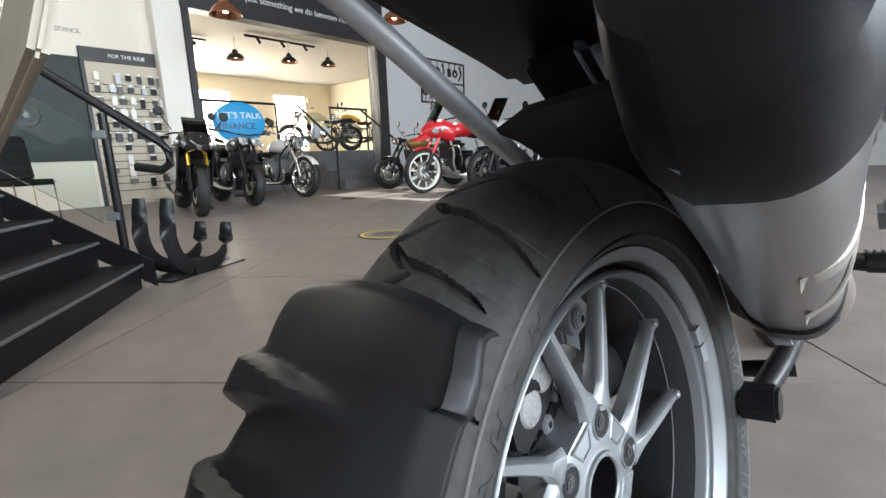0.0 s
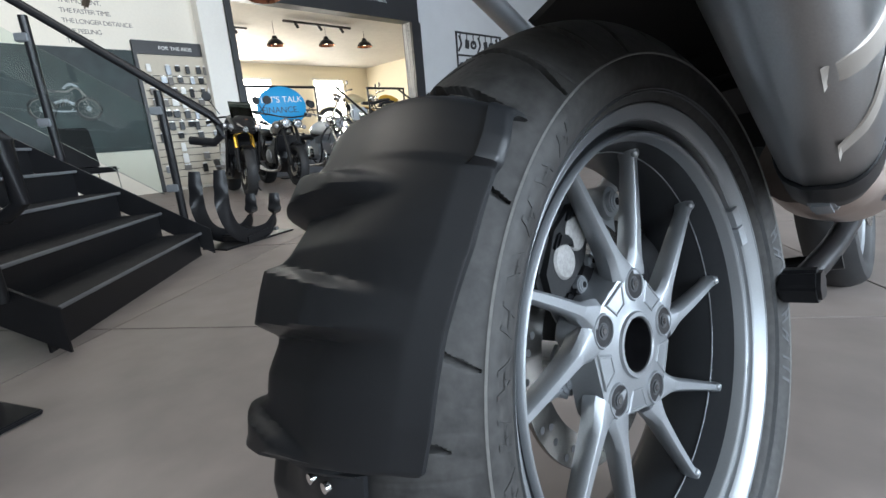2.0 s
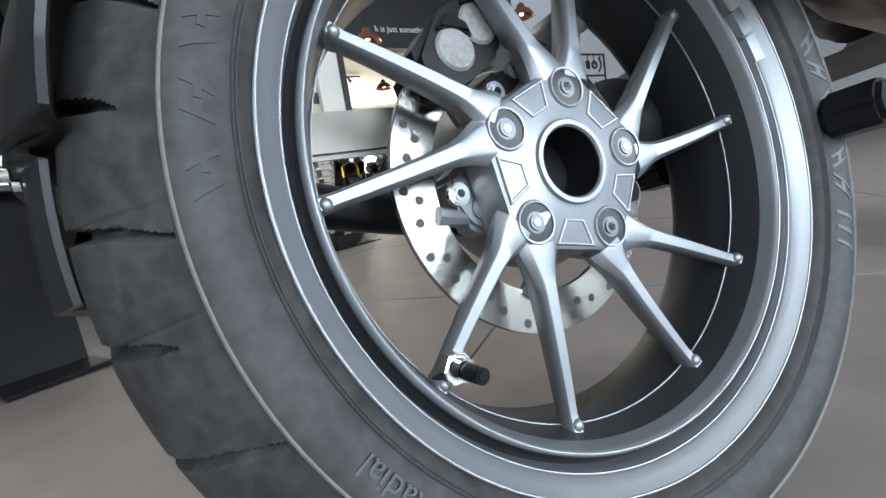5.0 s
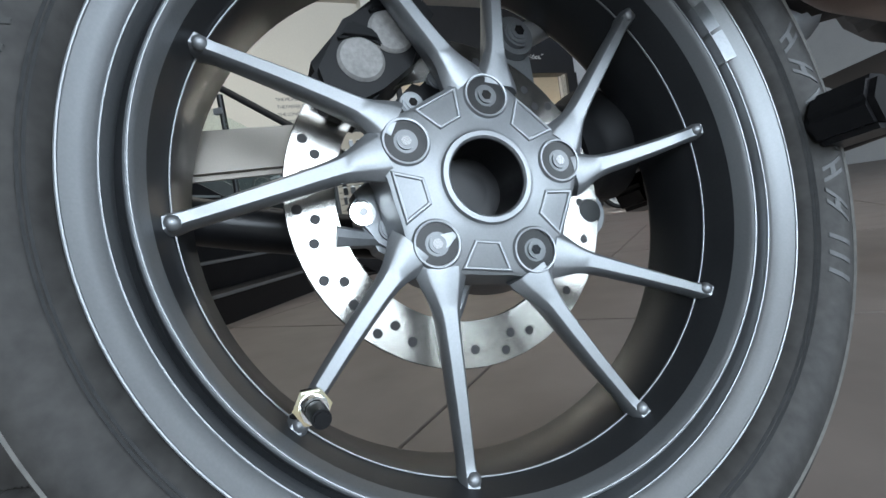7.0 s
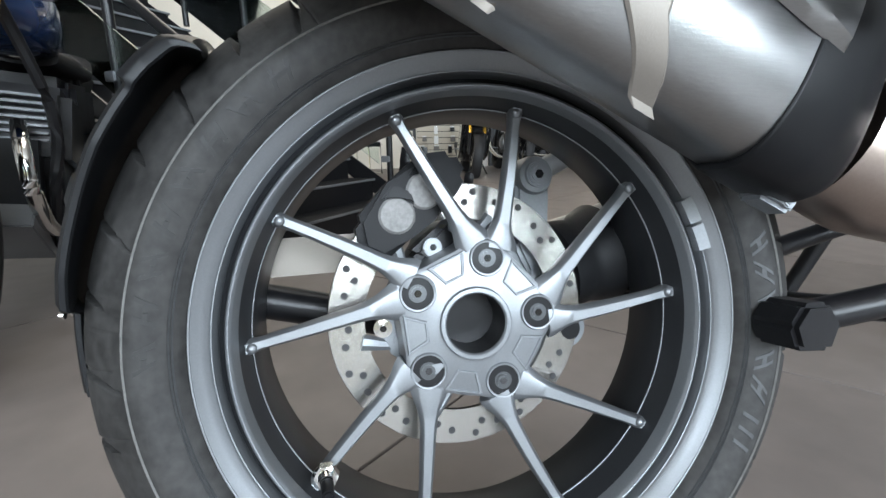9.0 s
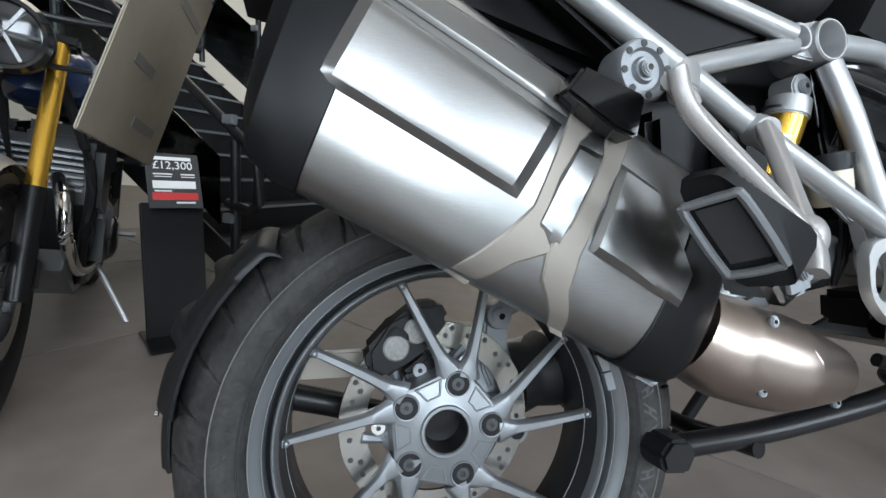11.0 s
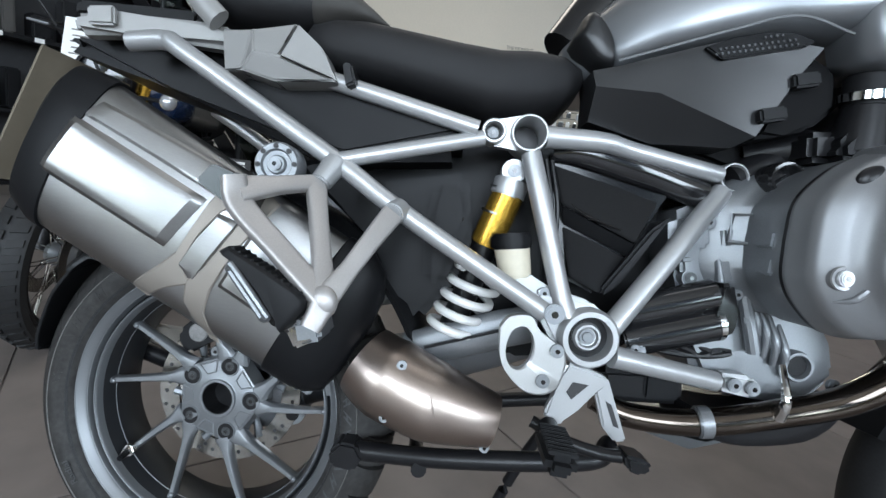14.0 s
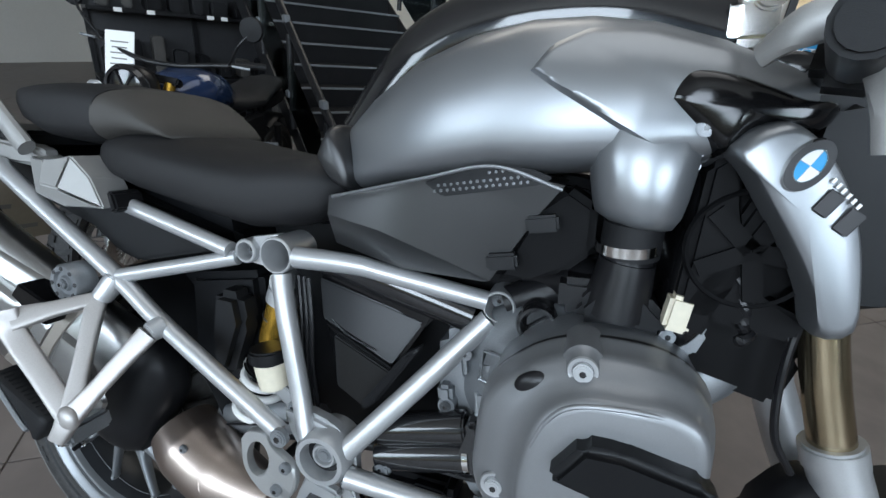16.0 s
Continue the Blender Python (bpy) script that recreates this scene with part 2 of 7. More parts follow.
def tube(pts, r, n=12, per=8, bm=None, flat=None, smooth=True):
    """A round (or flattened) bar along points; r may be one radius or one for each point."""
    bm = bm or bmesh.new()
    line = curve_points(pts, per) if smooth else [Vector(p) for p in pts]
    m = len(line)
    rings = []
    up = Vector((0.13, 0.21, 0.97)).normalized()
    for i, p in enumerate(line):
        t = (line[min(i + 1, m - 1)] - line[max(i - 1, 0)]).normalized()
        s = t.cross(up)
        if s.length < 0.1:
            s = t.cross(Vector((1, 0, 0)))
        s.normalize()
        w = s.cross(t).normalized()
        if isinstance(r, (list, tuple)):
            f = i / (m - 1) * (len(r) - 1)
            j = min(int(f), len(r) - 2)
            rad = r[j] + (r[j + 1] - r[j]) * (f - j)
        else:
            rad = r
        fx = flat or 1.0
        rings.append([bm.verts.new(p + s * math.cos(a) * rad * fx + w * math.sin(a) * rad) for a in [2 * math.pi * k / n for k in range(n)]])
    for a, b in zip(rings, rings[1:]):
        for k in range(n):
            bm.faces.new((a[k], a[(k + 1) % n], b[(k + 1) % n], b[k]))
    bm.faces.new(rings[0])
    bm.faces.new(rings[-1][::-1])
    return bm


def slab(outline, x0, x1, bevel=0.0, bm=None, segments=2, holes=()):
    """A plate in the y-z plane from x0 to x1."""
    bm = bm or bmesh.new()
    a = [bm.verts.new((x0, y, z)) for y, z in outline]
    b = [bm.verts.new((x1, y, z)) for y, z in outline]
    n = len(outline)
    fs = [bm.faces.new(a), bm.faces.new(b[::-1])]
    for i in range(n):
        fs.append(bm.faces.new((a[i], b[i], b[(i + 1) % n], a[(i + 1) % n])))
    if bevel:
        es = list({e for f in fs for e in f.edges})
        bmesh.ops.bevel(bm, geom=es, offset=bevel, segments=segments, affect='EDGES', clamp_overlap=True)
    return bm


def pillow(outline, x0, x1, per=4, round_off=.30):
    """A closed plate in the y-z plane whose outer face bulges like a moulded cover."""
    line = [Vector((0, *p)) for p in outline]
    line = curve_points(line + [line[0]], per)[:-1]
    c = sum(line, Vector()) / len(line)
    levels = [(1.0, x0)] + [(1 - round_off * (1 - math.cos(q)), x0 + (x1 - x0) * (.35 + .65 * math.sin(q))) for q in [math.pi / 2 * k / 7 for k in range(8)]]
    levels += [((1 - round_off) * .55, x1 + .0015), ((1 - round_off) * .15, x1 + .002)]
    return rings([[Vector((x, c.y + (p.y - c.y) * k, c.z + (p.z - c.z) * k)) for p in line] for k, x in levels])


def rings(sections, bm=None, cap=True, closed=True):
    """Skin over rings of equally many points."""
    bm = bm or bmesh.new()
    vs = [[bm.verts.new(p) for p in s] for s in sections]
    n = len(sections[0])
    for a, b in zip(vs, vs[1:]):
        for k in range(n if closed else n - 1):
            bm.faces.new((a[k], a[(k + 1) % n], b[(k + 1) % n], b[k]))
    if cap:
        bm.faces.new(vs[0])
        bm.faces.new(vs[-1][::-1])
    return bm


def lathe(profile, n=96, bm=None, centre=(0, 0, 0), closed=False):
    """Turn (radius, x) about the x axis."""
    bm = bm or bmesh.new()
    cx, cy, cz = centre
    vs = [[bm.verts.new((cx + x, cy + r * math.cos(a), cz + r * math.sin(a))) for a in [2 * math.pi * k / n for k in range(n)]] for r, x in profile]
    pairs = list(zip(vs, vs[1:]))
    if closed:
        pairs.append((vs[-1], vs[0]))
    for a, b in pairs:
        for k in range(n):
            bm.faces.new((a[k], a[(k + 1) % n], b[(k + 1) % n], b[k]))
    return bm


def superellipse(cx, cz, w, h, e, n, y, lean=0.0):
    out = []
    for k in range(n):
        a = 2 * math.pi * k / n
        c, s = math.cos(a), math.sin(a)
        x = cx + w * math.copysign(abs(c) ** (2 / e), c)
        z = cz + h * math.copysign(abs(s) ** (2 / e), s)
        out.append((x, y + lean * (z - cz), z))
    return out


def screw(at, r, parent, axis=(1, 0, 0), material=None, name="bolt", label=""):
    """A socket screw whose head looks along the axis."""
    a = Vector(axis).normalized()
    at = Vector(at)
    bm = rod(at - a * r * 0.9, at, r, n=18, bevel=r * 0.15)
    rod(at - a * 0.0005, at + a * r * 0.12, r * 0.62, n=18, bm=bm)
    ob = part(name, bm, material or CAST, parent, label)
    part("socket", rod(at + a * r * 0.125, at + a * r * 0.16, r * 0.38, n=6), BLACKGLOSS, ob)
    return ob


def letters(text, size, m, material, parent=None, name="lettering", depth=0.001, align='LEFT', space=1.0):
    cu = bpy.data.curves.new(name, 'FONT')
    cu.body, cu.size, cu.extrude, cu.align_x, cu.space_character = text, size, depth, align, space
    tmp = bpy.data.objects.new(name, cu)
    me = bpy.data.meshes.new_from_object(tmp)
    bpy.data.objects.remove(tmp)
    me.materials.append(material)
    ob = new(name, me)
    if parent:
        ob.parent = parent
    ob.matrix_basis = m
    return ob

# ---- the grey adventure motorcycle ----
SIZE = 1.075
LEAN = pose(0, 0, 0.315, -2.5, -10.0, 0) @ Matrix.Diagonal((SIZE, SIZE, SIZE, 1))
bike = empty("adventure_motorcycle", LEAN, "silver-grey adventure motorcycle leaning on its side stand on the tiled floor", "motorcycle")


def polar(a, r, x=0.0):
    return Vector((x, r * math.cos(radians(a)), r * math.sin(radians(a))))


def rear_wheel():
    XC = -.012       # the wheel's middle plane
    prof = [(.1790, -.052), (.1795, -.008), (.1810, .001), (.1830, .0085), (.1855, .0150), (.1880, .0195), (.1895, .0216), (.1912, .0224), (.1928, .0214), (.1938, .0170), (.1948, .0110), (.1975, .0085), (.2000, .0110),
            (.2012, .0180), (.2024, .0226), (.2045, .0252), (.2090, .0286), (.2130, .0318), (.2150, .0335), (.2166, .0330), (.2172, .0300), (.2140, .0220), (.206, .004), (.194, .000), (.188, -.010), (.188, -.040), (.194, -.056),
            (.206, -.064), (.2140, -.070), (.2172, -.075), (.2160, -.079), (.2100, -.077), (.199, -.068), (.190, -.066), (.184, -.060)]
    def dished(r, x):
        """The outer lip stands proud of the spokes."""
        k = min(1.0, max(0.0, (r - .180) / .010)) if x > -.02 else 0.0
        return (r - .12 * max(0.0, r - .180) if x > -.02 else r, x + .0135 * k * k * (3 - 2 * k))
    prof = [dished(*p) for p in prof]
    rim = part("rear_wheel", lathe(prof[12:28], 144), RIM, bike, "grey ten-spoke cast alloy rear wheel", smooth=50, m=pose(0, 0, 0, 0, 0, -4))
    part("rim_ridge", lathe(prof[4:10], 144), RIM, rim, smooth=50)
    # channel and barrel take the darkened rim colour in place of shade
    part("rim_channel", lathe(prof[9:13], 144), SHADED_RIM, rim, "satin rim channel under the lip, coloured dark for its shade", smooth=50)
    part("rim_barrel", lathe(prof[27:] + prof[:5], 144), SHADED_RIM, rim, "satin rim barrel, coloured dark for the shade inside", smooth=50)
    for r, x, h in ((.1800, .0010, .0006), (.1905, .0219, .0007), (.2026, .0226, .0007), (.2156, .0334, .0009)):
        r, x = dished(r, x)
        part("rim_bead", lathe([(r - h, x - h), (r - h * .7, x + h * .7), (r, x + h), (r + h * .7, x + h * .7), (r + h, x - h)], 144), RIM, rim)
    # tyre: body with cut tread
    nt, section = 1440, []
    half = [(.2105, .0545), (.2140, .0610), (.2200, .0665), (.2275, .0705), (.2340, .0730), (.2400, .0732), (.2440, .0724), (.2456, .0716), (.2464, .0726), (.2474, .0712), (.2482, .0705)]
    section += [(r, x, 0.0) for r, x in half]
    steps = 110
    for k in range(1, steps):
        s = 1 - 2 * k / steps
        section.append((.2930 - .0450 * abs(s) ** 2.7, .0705 * s, 1.0))
    section += [(r, -x, 0.0) for r, x in half[::-1]]
    radius, across, cut = np.array(section).T
    ang = np.arange(nt) * 360.0 / nt
    A, X = np.meshgrid(ang, across / .0705)
    depth = np.zeros_like(A)
    pitch = 360 / 17
    # long grooves to the shoulder, broad ones that stop before it, and small nicks; the other half is staggered
    for hand, turn in ((1, 0.0), (-1, 5.3)):
        S = X * hand
        sweep = np.interp(S, [-.4, -.16, .12, .5, .8, 1.0], [-4.8, -2.6, 0, .9, 2.0, 3.8])
        for start, stop, width, shift, deep in ((-.18, 1.02, 3.7, 118.0, .0090), (-.32, .86, 4.2, 128.2, .0090), (.90, .99, .9, 122.6, .0028), (.66, .72, 1.0, 124.5, .0022), (.84, .90, .9, 133.4, .0024)):
            line = A - turn - shift - sweep
            d = np.abs((line + pitch / 2) % pitch - pitch / 2) * radians(1) * 285
            taper = np.clip(np.minimum((S - start) / .16, (stop - S) / .12), 0, 1) ** .6
            w = width * (1.05 - .55 * np.abs(S)) * taper
            g = np.clip((w - d) / 1.5 + .3, 0, 1)
            depth = np.maximum(depth, g * g * (3 - 2 * g) * deep)
    R = radius[:, None] - depth * cut[:, None]
    ca, sa = np.cos(np.radians(ang)), np.sin(np.radians(ang))
    verts = np.stack([np.repeat((across + XC)[:, None], nt, 1), R * ca, R * sa], -1).reshape(-1, 3)
    i0 = (np.arange(len(section) - 1)[:, None] * nt + np.arange(nt))
    i1 = (np.arange(len(section) - 1)[:, None] * nt + (np.arange(nt) + 1) % nt)
    faces = np.stack([i0, i1, i1 + nt, i0 + nt], -1).reshape(-1, 4)
    me = bpy.data.meshes.new("tyre")
    me.from_pydata(verts.tolist(), [], faces.tolist())
    bm = bmesh.new()
    bm.from_mesh(me)
    bpy.data.meshes.remove(me)
    tyre = part("tyre", bm, RUBBER_WORN, rim, "black road tyre with slanted tread grooves", smooth=50)
    # moulded rings and lettering on the sidewall
    part("seam_line", lathe([(.2456, .0718 + XC), (.2464, .0731 + XC), (.2472, .0716 + XC)], 180), SEAM, tyre, "pale mould line round the shoulder")
    for r, x in ((.2190, .0662 + XC), (.2206, .0676 + XC)):
        part("moulded_ring", lathe([(r - .0006, x - .001), (r, x + .0007), (r + .0006, x - .001)], 180), LETTER, tyre)

    def sidewall_bars(a0, a1, n, r0, r1, w, material, lean=0.0):
        """Raised marks, one for each letter of the moulded maker's text."""
        def wall(r):
            return XC + np.interp(r, [.2105, .2140, .2200, .2275, .2340, .2400, .2440], [.0545, .0610, .0665, .0705, .0730, .0732, .0724])
        for i in range(n):
            a = a0 + (a1 - a0) * i / (n - 1)
            b = bmesh.new()
            rows = []
            for k in range(6):
                r = r0 + (r1 - r0) * k / 5
                q = a + lean * (k / 5 - .5)
                x = float(wall(r))
                rows.append([polar(q - w, r, x - .001), polar(q - w * .86, r, x + .0005), polar(q + w * .86, r, x + .0005), polar(q + w, r, x - .001)])
            rings(rows, b, cap=False, closed=False)
            part("sidewall_mark", b, material, tyre)
    for k in range(8):
        a = 128 + 52 * k / 7
        sidewall_bars(a - 1.5, a + 1.5, 2, .2268, .2396, .42, LETTER_DARK, 1.6 if k % 2 else -1.2)
        sidewall_bars(a - .7, a + .7, 2, .2315, .2345, .75, LETTER_DARK, 0.0)
    for k in range(6):
        a = 16 - 30 * k / 5
        sidewall_bars(a - 1.0, a + 1.0, 2, .2258, .2392, .40, LETTER, -3.0 if k % 2 else 2.0)
        sidewall_bars(a - .4, a + .4, 2, .2305, .2335, .55, LETTER, 0.0)
    sidewall_bars(-20, -26, 3, .2258, .2392, .45, LETTER, -1.0)
    word = letters("Radial", .017, Matrix.Identity(4), LETTER, tyre, "sidewall_word", .0006)
    for v in word.data.vertices:
        u, h, d = v.co
        q, r = radians(222.5) - u / .240, .2280 + h * .9
        v.co = (XC + .0730 + d, r * math.cos(q), r * math.sin(q))
    # hub with bolt bosses
    AN = [151, 79, 7, -65, -137]
    bm = bmesh.new()
    out = []
    for k in range(180):
        a = 2 * k
        d = min(abs((a - b + 180) % 360 - 180) for b in AN)
        r = .0640 + .0120 * math.exp(-(d / 15.0) ** 2) + .004 * math.exp(-((min(abs((a - b - 12 + 180) % 360 - 180) for b in AN)) / 9.0) ** 2)
        out.append((a, r))
    def ring(f, x):
        return [polar(a, f(r), x) for a, r in out]
    rings([ring(lambda r: .0255, -.035), ring(lambda r: .0255, .0075), ring(lambda r: .0268, .0090), ring(lambda r: .0300, .0088), ring(lambda r: .0312, .0062),
           ring(lambda r: .0340, .0052), ring(lambda r: r - .006, .0052), ring(lambda r: r - .0015, .0030), ring(lambda r: r, -.004), ring(lambda r: r + .002, -.026), ring(lambda r: .05, -.036)], bm, cap=False)
    hub = part("hub", bm, RIM, rim, smooth=40)
    part("hub_bore", rod((-.04, 0, 0), (-.030, 0, 0), .0258, n=48), STEEL_BLACK, hub)
    part("bore_liner", lathe([(.0254, .006), (.0250, -.029), (.015, -.0295)], 48), STEEL_BLACK, hub)
    for a in AN:
        c = polar(a, .056)
        part("bolt_pocket", lathe([(.0132, .0050), (.0136, .0068), (.0148, .0070), (.0160, .0050)], 36, centre=(0, c.y, c.z)), RIM, hub)
        # black disc on the hub face stands for the shaded depth of the pocket
        part("pocket_shade", rod((.0054, c.y, c.z), (.0057, c.y, c.z), .0134, n=30), STEEL_BLACK, hub)
        screw((.0058, c.y, c.z), .0090, hub, material=BOLTGREY)
        # raised trapezoid between the bosses
        b = a + 36
        pts = [polar(b - 15, .0615), polar(b + 15, .0615), polar(b + 11, .0425), polar(b - 11, .0425)]
        cc = sum(pts, Vector()) / 4
        loops = []
        for sc, x in ((1.10, .0050), (1.0, .0062), (.90, .0062), (.80, .0046), (.60, .0044)):
            loops.append([Vector((x, (cc + (p - cc) * sc).y, (cc + (p - cc) * sc).z)) for p in pts])
        part("hub_panel", rings(loops), RIM, hub, smooth=20)
    part("direction_arrow", slab([(-.0335, -.0405), (-.0275, -.0345), (-.030, -.032), (-.0385, -.033), (-.0375, -.0415)], .005, .0062), CAST, hub)
    # spokes
    def spoke(a_tip, root_a, root_r, mid_a, mid_r):
        b = bmesh.new()
        p0, p1, p2 = polar(root_a, root_r), polar(mid_a, mid_r), polar(a_tip, .1850)
        n = 22
        secs = []
        for k in range(n + 1):
            t = k / n
            p = p0 * (1 - t) ** 2 + p1 * 2 * t * (1 - t) + p2 * t * t
            d = ((p1 - p0) * 2 * (1 - t) + (p2 - p1) * 2 * t).normalized()
            s = Vector((1, 0, 0)).cross(d)
            w = .0084 - .0036 * t + .0085 * math.exp(-(t / .15) ** 2)
            flare = math.exp(-((1 - t) / .05) ** 2)
            w += .0018 * flare
            top = .006 + .004 * t + .003 * flare
            dep = .017 - .005 * t + .004 * flare - .008 * t
            cs = [(-.62, -dep), (-.92, -dep * .35), (-1.0, top - .0062), (-.66, top - .0008), (-.52, top), (.52, top), (.66, top - .0008), (1.0, top - .0062), (.92, -dep * .35), (.62, -dep)]
            secs.append([p + s * (w * u) + Vector((v, 0, 0)) for u, v in cs])
        rings(secs, b)
        return part("spoke", b, RIM, rim, smooth=32)
    for a in AN:
        spoke(a - .6, a - 8, .066, a - 5, .115)
        spoke(a + 32.0, a + 10, .066, a + 26, .118)
        for t in (a - .6, a + 32.0):
            bm = bmesh.new()
            bmesh.ops.create_uvsphere(bm, u_segments=16, v_segments=10, radius=.0046, matrix=Matrix.Translation(polar(t, .1790, .0092)))
            part("spoke_foot", bm, RIM, rim)
    # valve on the rim
    v, w = polar(-138.2, .168, .017), polar(-138.0, .178, .002)
    bm = rod(w, v, .0062, n=20, bevel=.002)
    rod(v - Vector((.006, 0, 0)), v + Vector((.004, 0, 0)), .0098, n=6, bm=bm, bevel=.001)
    rod(v + Vector((.004, 0, 0)), v + Vector((.009, .001, -.001)), .0068, n=24, bm=bm)
    valve = part("valve_stem", bm, CHROME, rim, "chrome angled tyre valve with black cap")
    part("valve_cap", rod(v + Vector((.009, .001, -.001)), v + Vector((.025, .003, -.003)), .0052, .0046, n=16, bevel=.0012), PLASTIC, valve)
    # balance weights under the lip
    for a in (27.5, 20.5):
        secs = []
        for k in range(6):
            q = a - 3.1 + 6.2 * k / 5
            secs.append([polar(q, .1945, .0400), polar(q, .2035, .0425), polar(q, .2045, .0345), polar(q, .1935, .0330)])
        part("balance_weight", rings(secs), CAST, rim)
    return rim


rear_wheel()


def brakes():
    disc = part("brake_disc", lathe([(.090, -.0365), (.1215, -.0365), (.1220, -.0370), (.1220, -.0408), (.090, -.0412)], 144, closed=True), DISC, bike, "drilled steel rear brake disc")
    for k in range(30):
        for j, r in enumerate((.1145, .1045) if k % 2 else (.1095, )):
            p = polar(12 * k + 4 * j, r)
            part("drill_hole", rod((-.0364, p.y, p.z), (-.0361, p.y, p.z), .0033, n=14), INK, disc)
    for k in range(6):
        a = 60 * k + 12
        tip = polar(a, .095, -.039)
        part("disc_arm", tube([polar(a + 16, .045, -.040), polar(a + 8, .07, -.040), tip], [.0075, .005, .008], n=8, per=5), CAST, disc)
    part("disc_carrier", lathe([(.026, -.034), (.044, -.034), (.050, -.038), (.050, -.050), (.026, -.052)], 60), CAST, disc)
    cal = part("brake_caliper", slab([(-.093, .062), (-.098, .088), (-.070, .120), (-.040, .146), (-.010, .150), (.004, .128), (-.012, .104), (-.028, .088), (-.050, .072), (-.072, .052)], -.062, -.018, bevel=.007), PLASTIC_SOFT, bike, "black rear brake caliper with two silver piston covers")
    for y, z in ((-.062, .092), (-.038, .113)):
        part("piston_cover", lathe([(.0, -.0155), (.0140, -.0158), (.0160, -.0175), (.0165, -.024)], 32, centre=(0, y, z)), STONE, cal)
        part("piston_screen", slab([(y - .015, z + .012), (y - .004, z + .026), (y + .012, z + .02), (y + .016, z + .008), (y + .004, z + .017)], -.02, -.0135, bevel=.002), PLASTIC, cal)
    part("caliper_bridge", slab([(-.052, .058), (-.020, .086), (.0, .080), (.006, .058), (-.022, .042)], -.060, -.024, bevel=.006), STEEL_BLACK, cal)
    screw((-.022, -.030, .064), .0085, cal)
    screw((-.022, -.008, .082), .007, cal)
    low = part("pad_holder", slab([(-.080, .006), (-.062, .020), (-.046, .006), (-.044, -.026), (-.056, -.040), (-.070, -.030), (-.076, -.012)], -.060, -.034, bevel=.004), CAST, cal)
    screw((-.030, -.0745, -.007), .0085, low, material=CHROME)
    screw((-.030, -.057, -.019), .0085, low)
    # final drive housing on the far side and the swing arm
    fd = part("final_drive_housing", lathe([(.02, -.052), (.068, -.056), (.088, -.068), (.095, -.09), (.090, -.125), (.05, -.14), (.0, -.142)], 64, centre=(0, .045, .02)), CAST, bike, "grey cast final drive housing")
    part("drive_boot", tube([(-.085, .115, .035), (-.088, .145, .042), (-.09, .175, .05)], [.052, .047, .056], n=24, per=5), PLASTIC_SOFT, fd, "black rubber gaiter")
    part("swing_arm", tube([(-.10, .06, .02), (-.10, .20, .06), (-.09, .36, .13), (-.06, .47, .20)], [.05, .048, .05, .055], n=20), CAST, bike, "grey single-sided swing arm")
    arm = part("torque_strut", tube([(-.056, .078, .131), (-.06, .2, .19), (-.06, .36, .25)], .011, n=12), FRAME, bike)
    part("strut_eye", lathe([(.006, -.040), (.017, -.040), (.019, -.044), (.019, -.066), (.006, -.068)], 32, centre=(0, .078, .131)), CAST, arm)
    screw((-.034, .078, .131), .012, arm, material=CAST)
    part("strut_bracket", slab([(.060, .125), (.096, .128), (.094, .06), (.075, .03), (.06, .06)], -.062, -.046, bevel=.004), CAST, fd)
    part("drive_plug", rod((-.07, .112, -.022), (-.04, .112, -.022), .020, n=24, bevel=.003), CAST, fd)
    part("axle_plug", rod((-.055, .112, -.022), (-.036, .112, -.022), .012, n=24, bevel=.002), STEEL_BLACK, fd)
    # hugger arm that runs back on the far side
    ha = part("hugger_bracket", box((.010, .20, .036), (-.085, -.17, .055), (3, 0, 0), bevel=.004), BRONZE, bike, "flat bronze-grey bracket of the tyre hugger")
    screw((-.078, -.225, .060), .010, ha)
    part("bracket_tube", tube([(-.09, -.02, -.02), (-.10, -.12, .0), (-.09, -.25, .03)], .017, n=14), STEEL_BLACK, ha)


brakes()


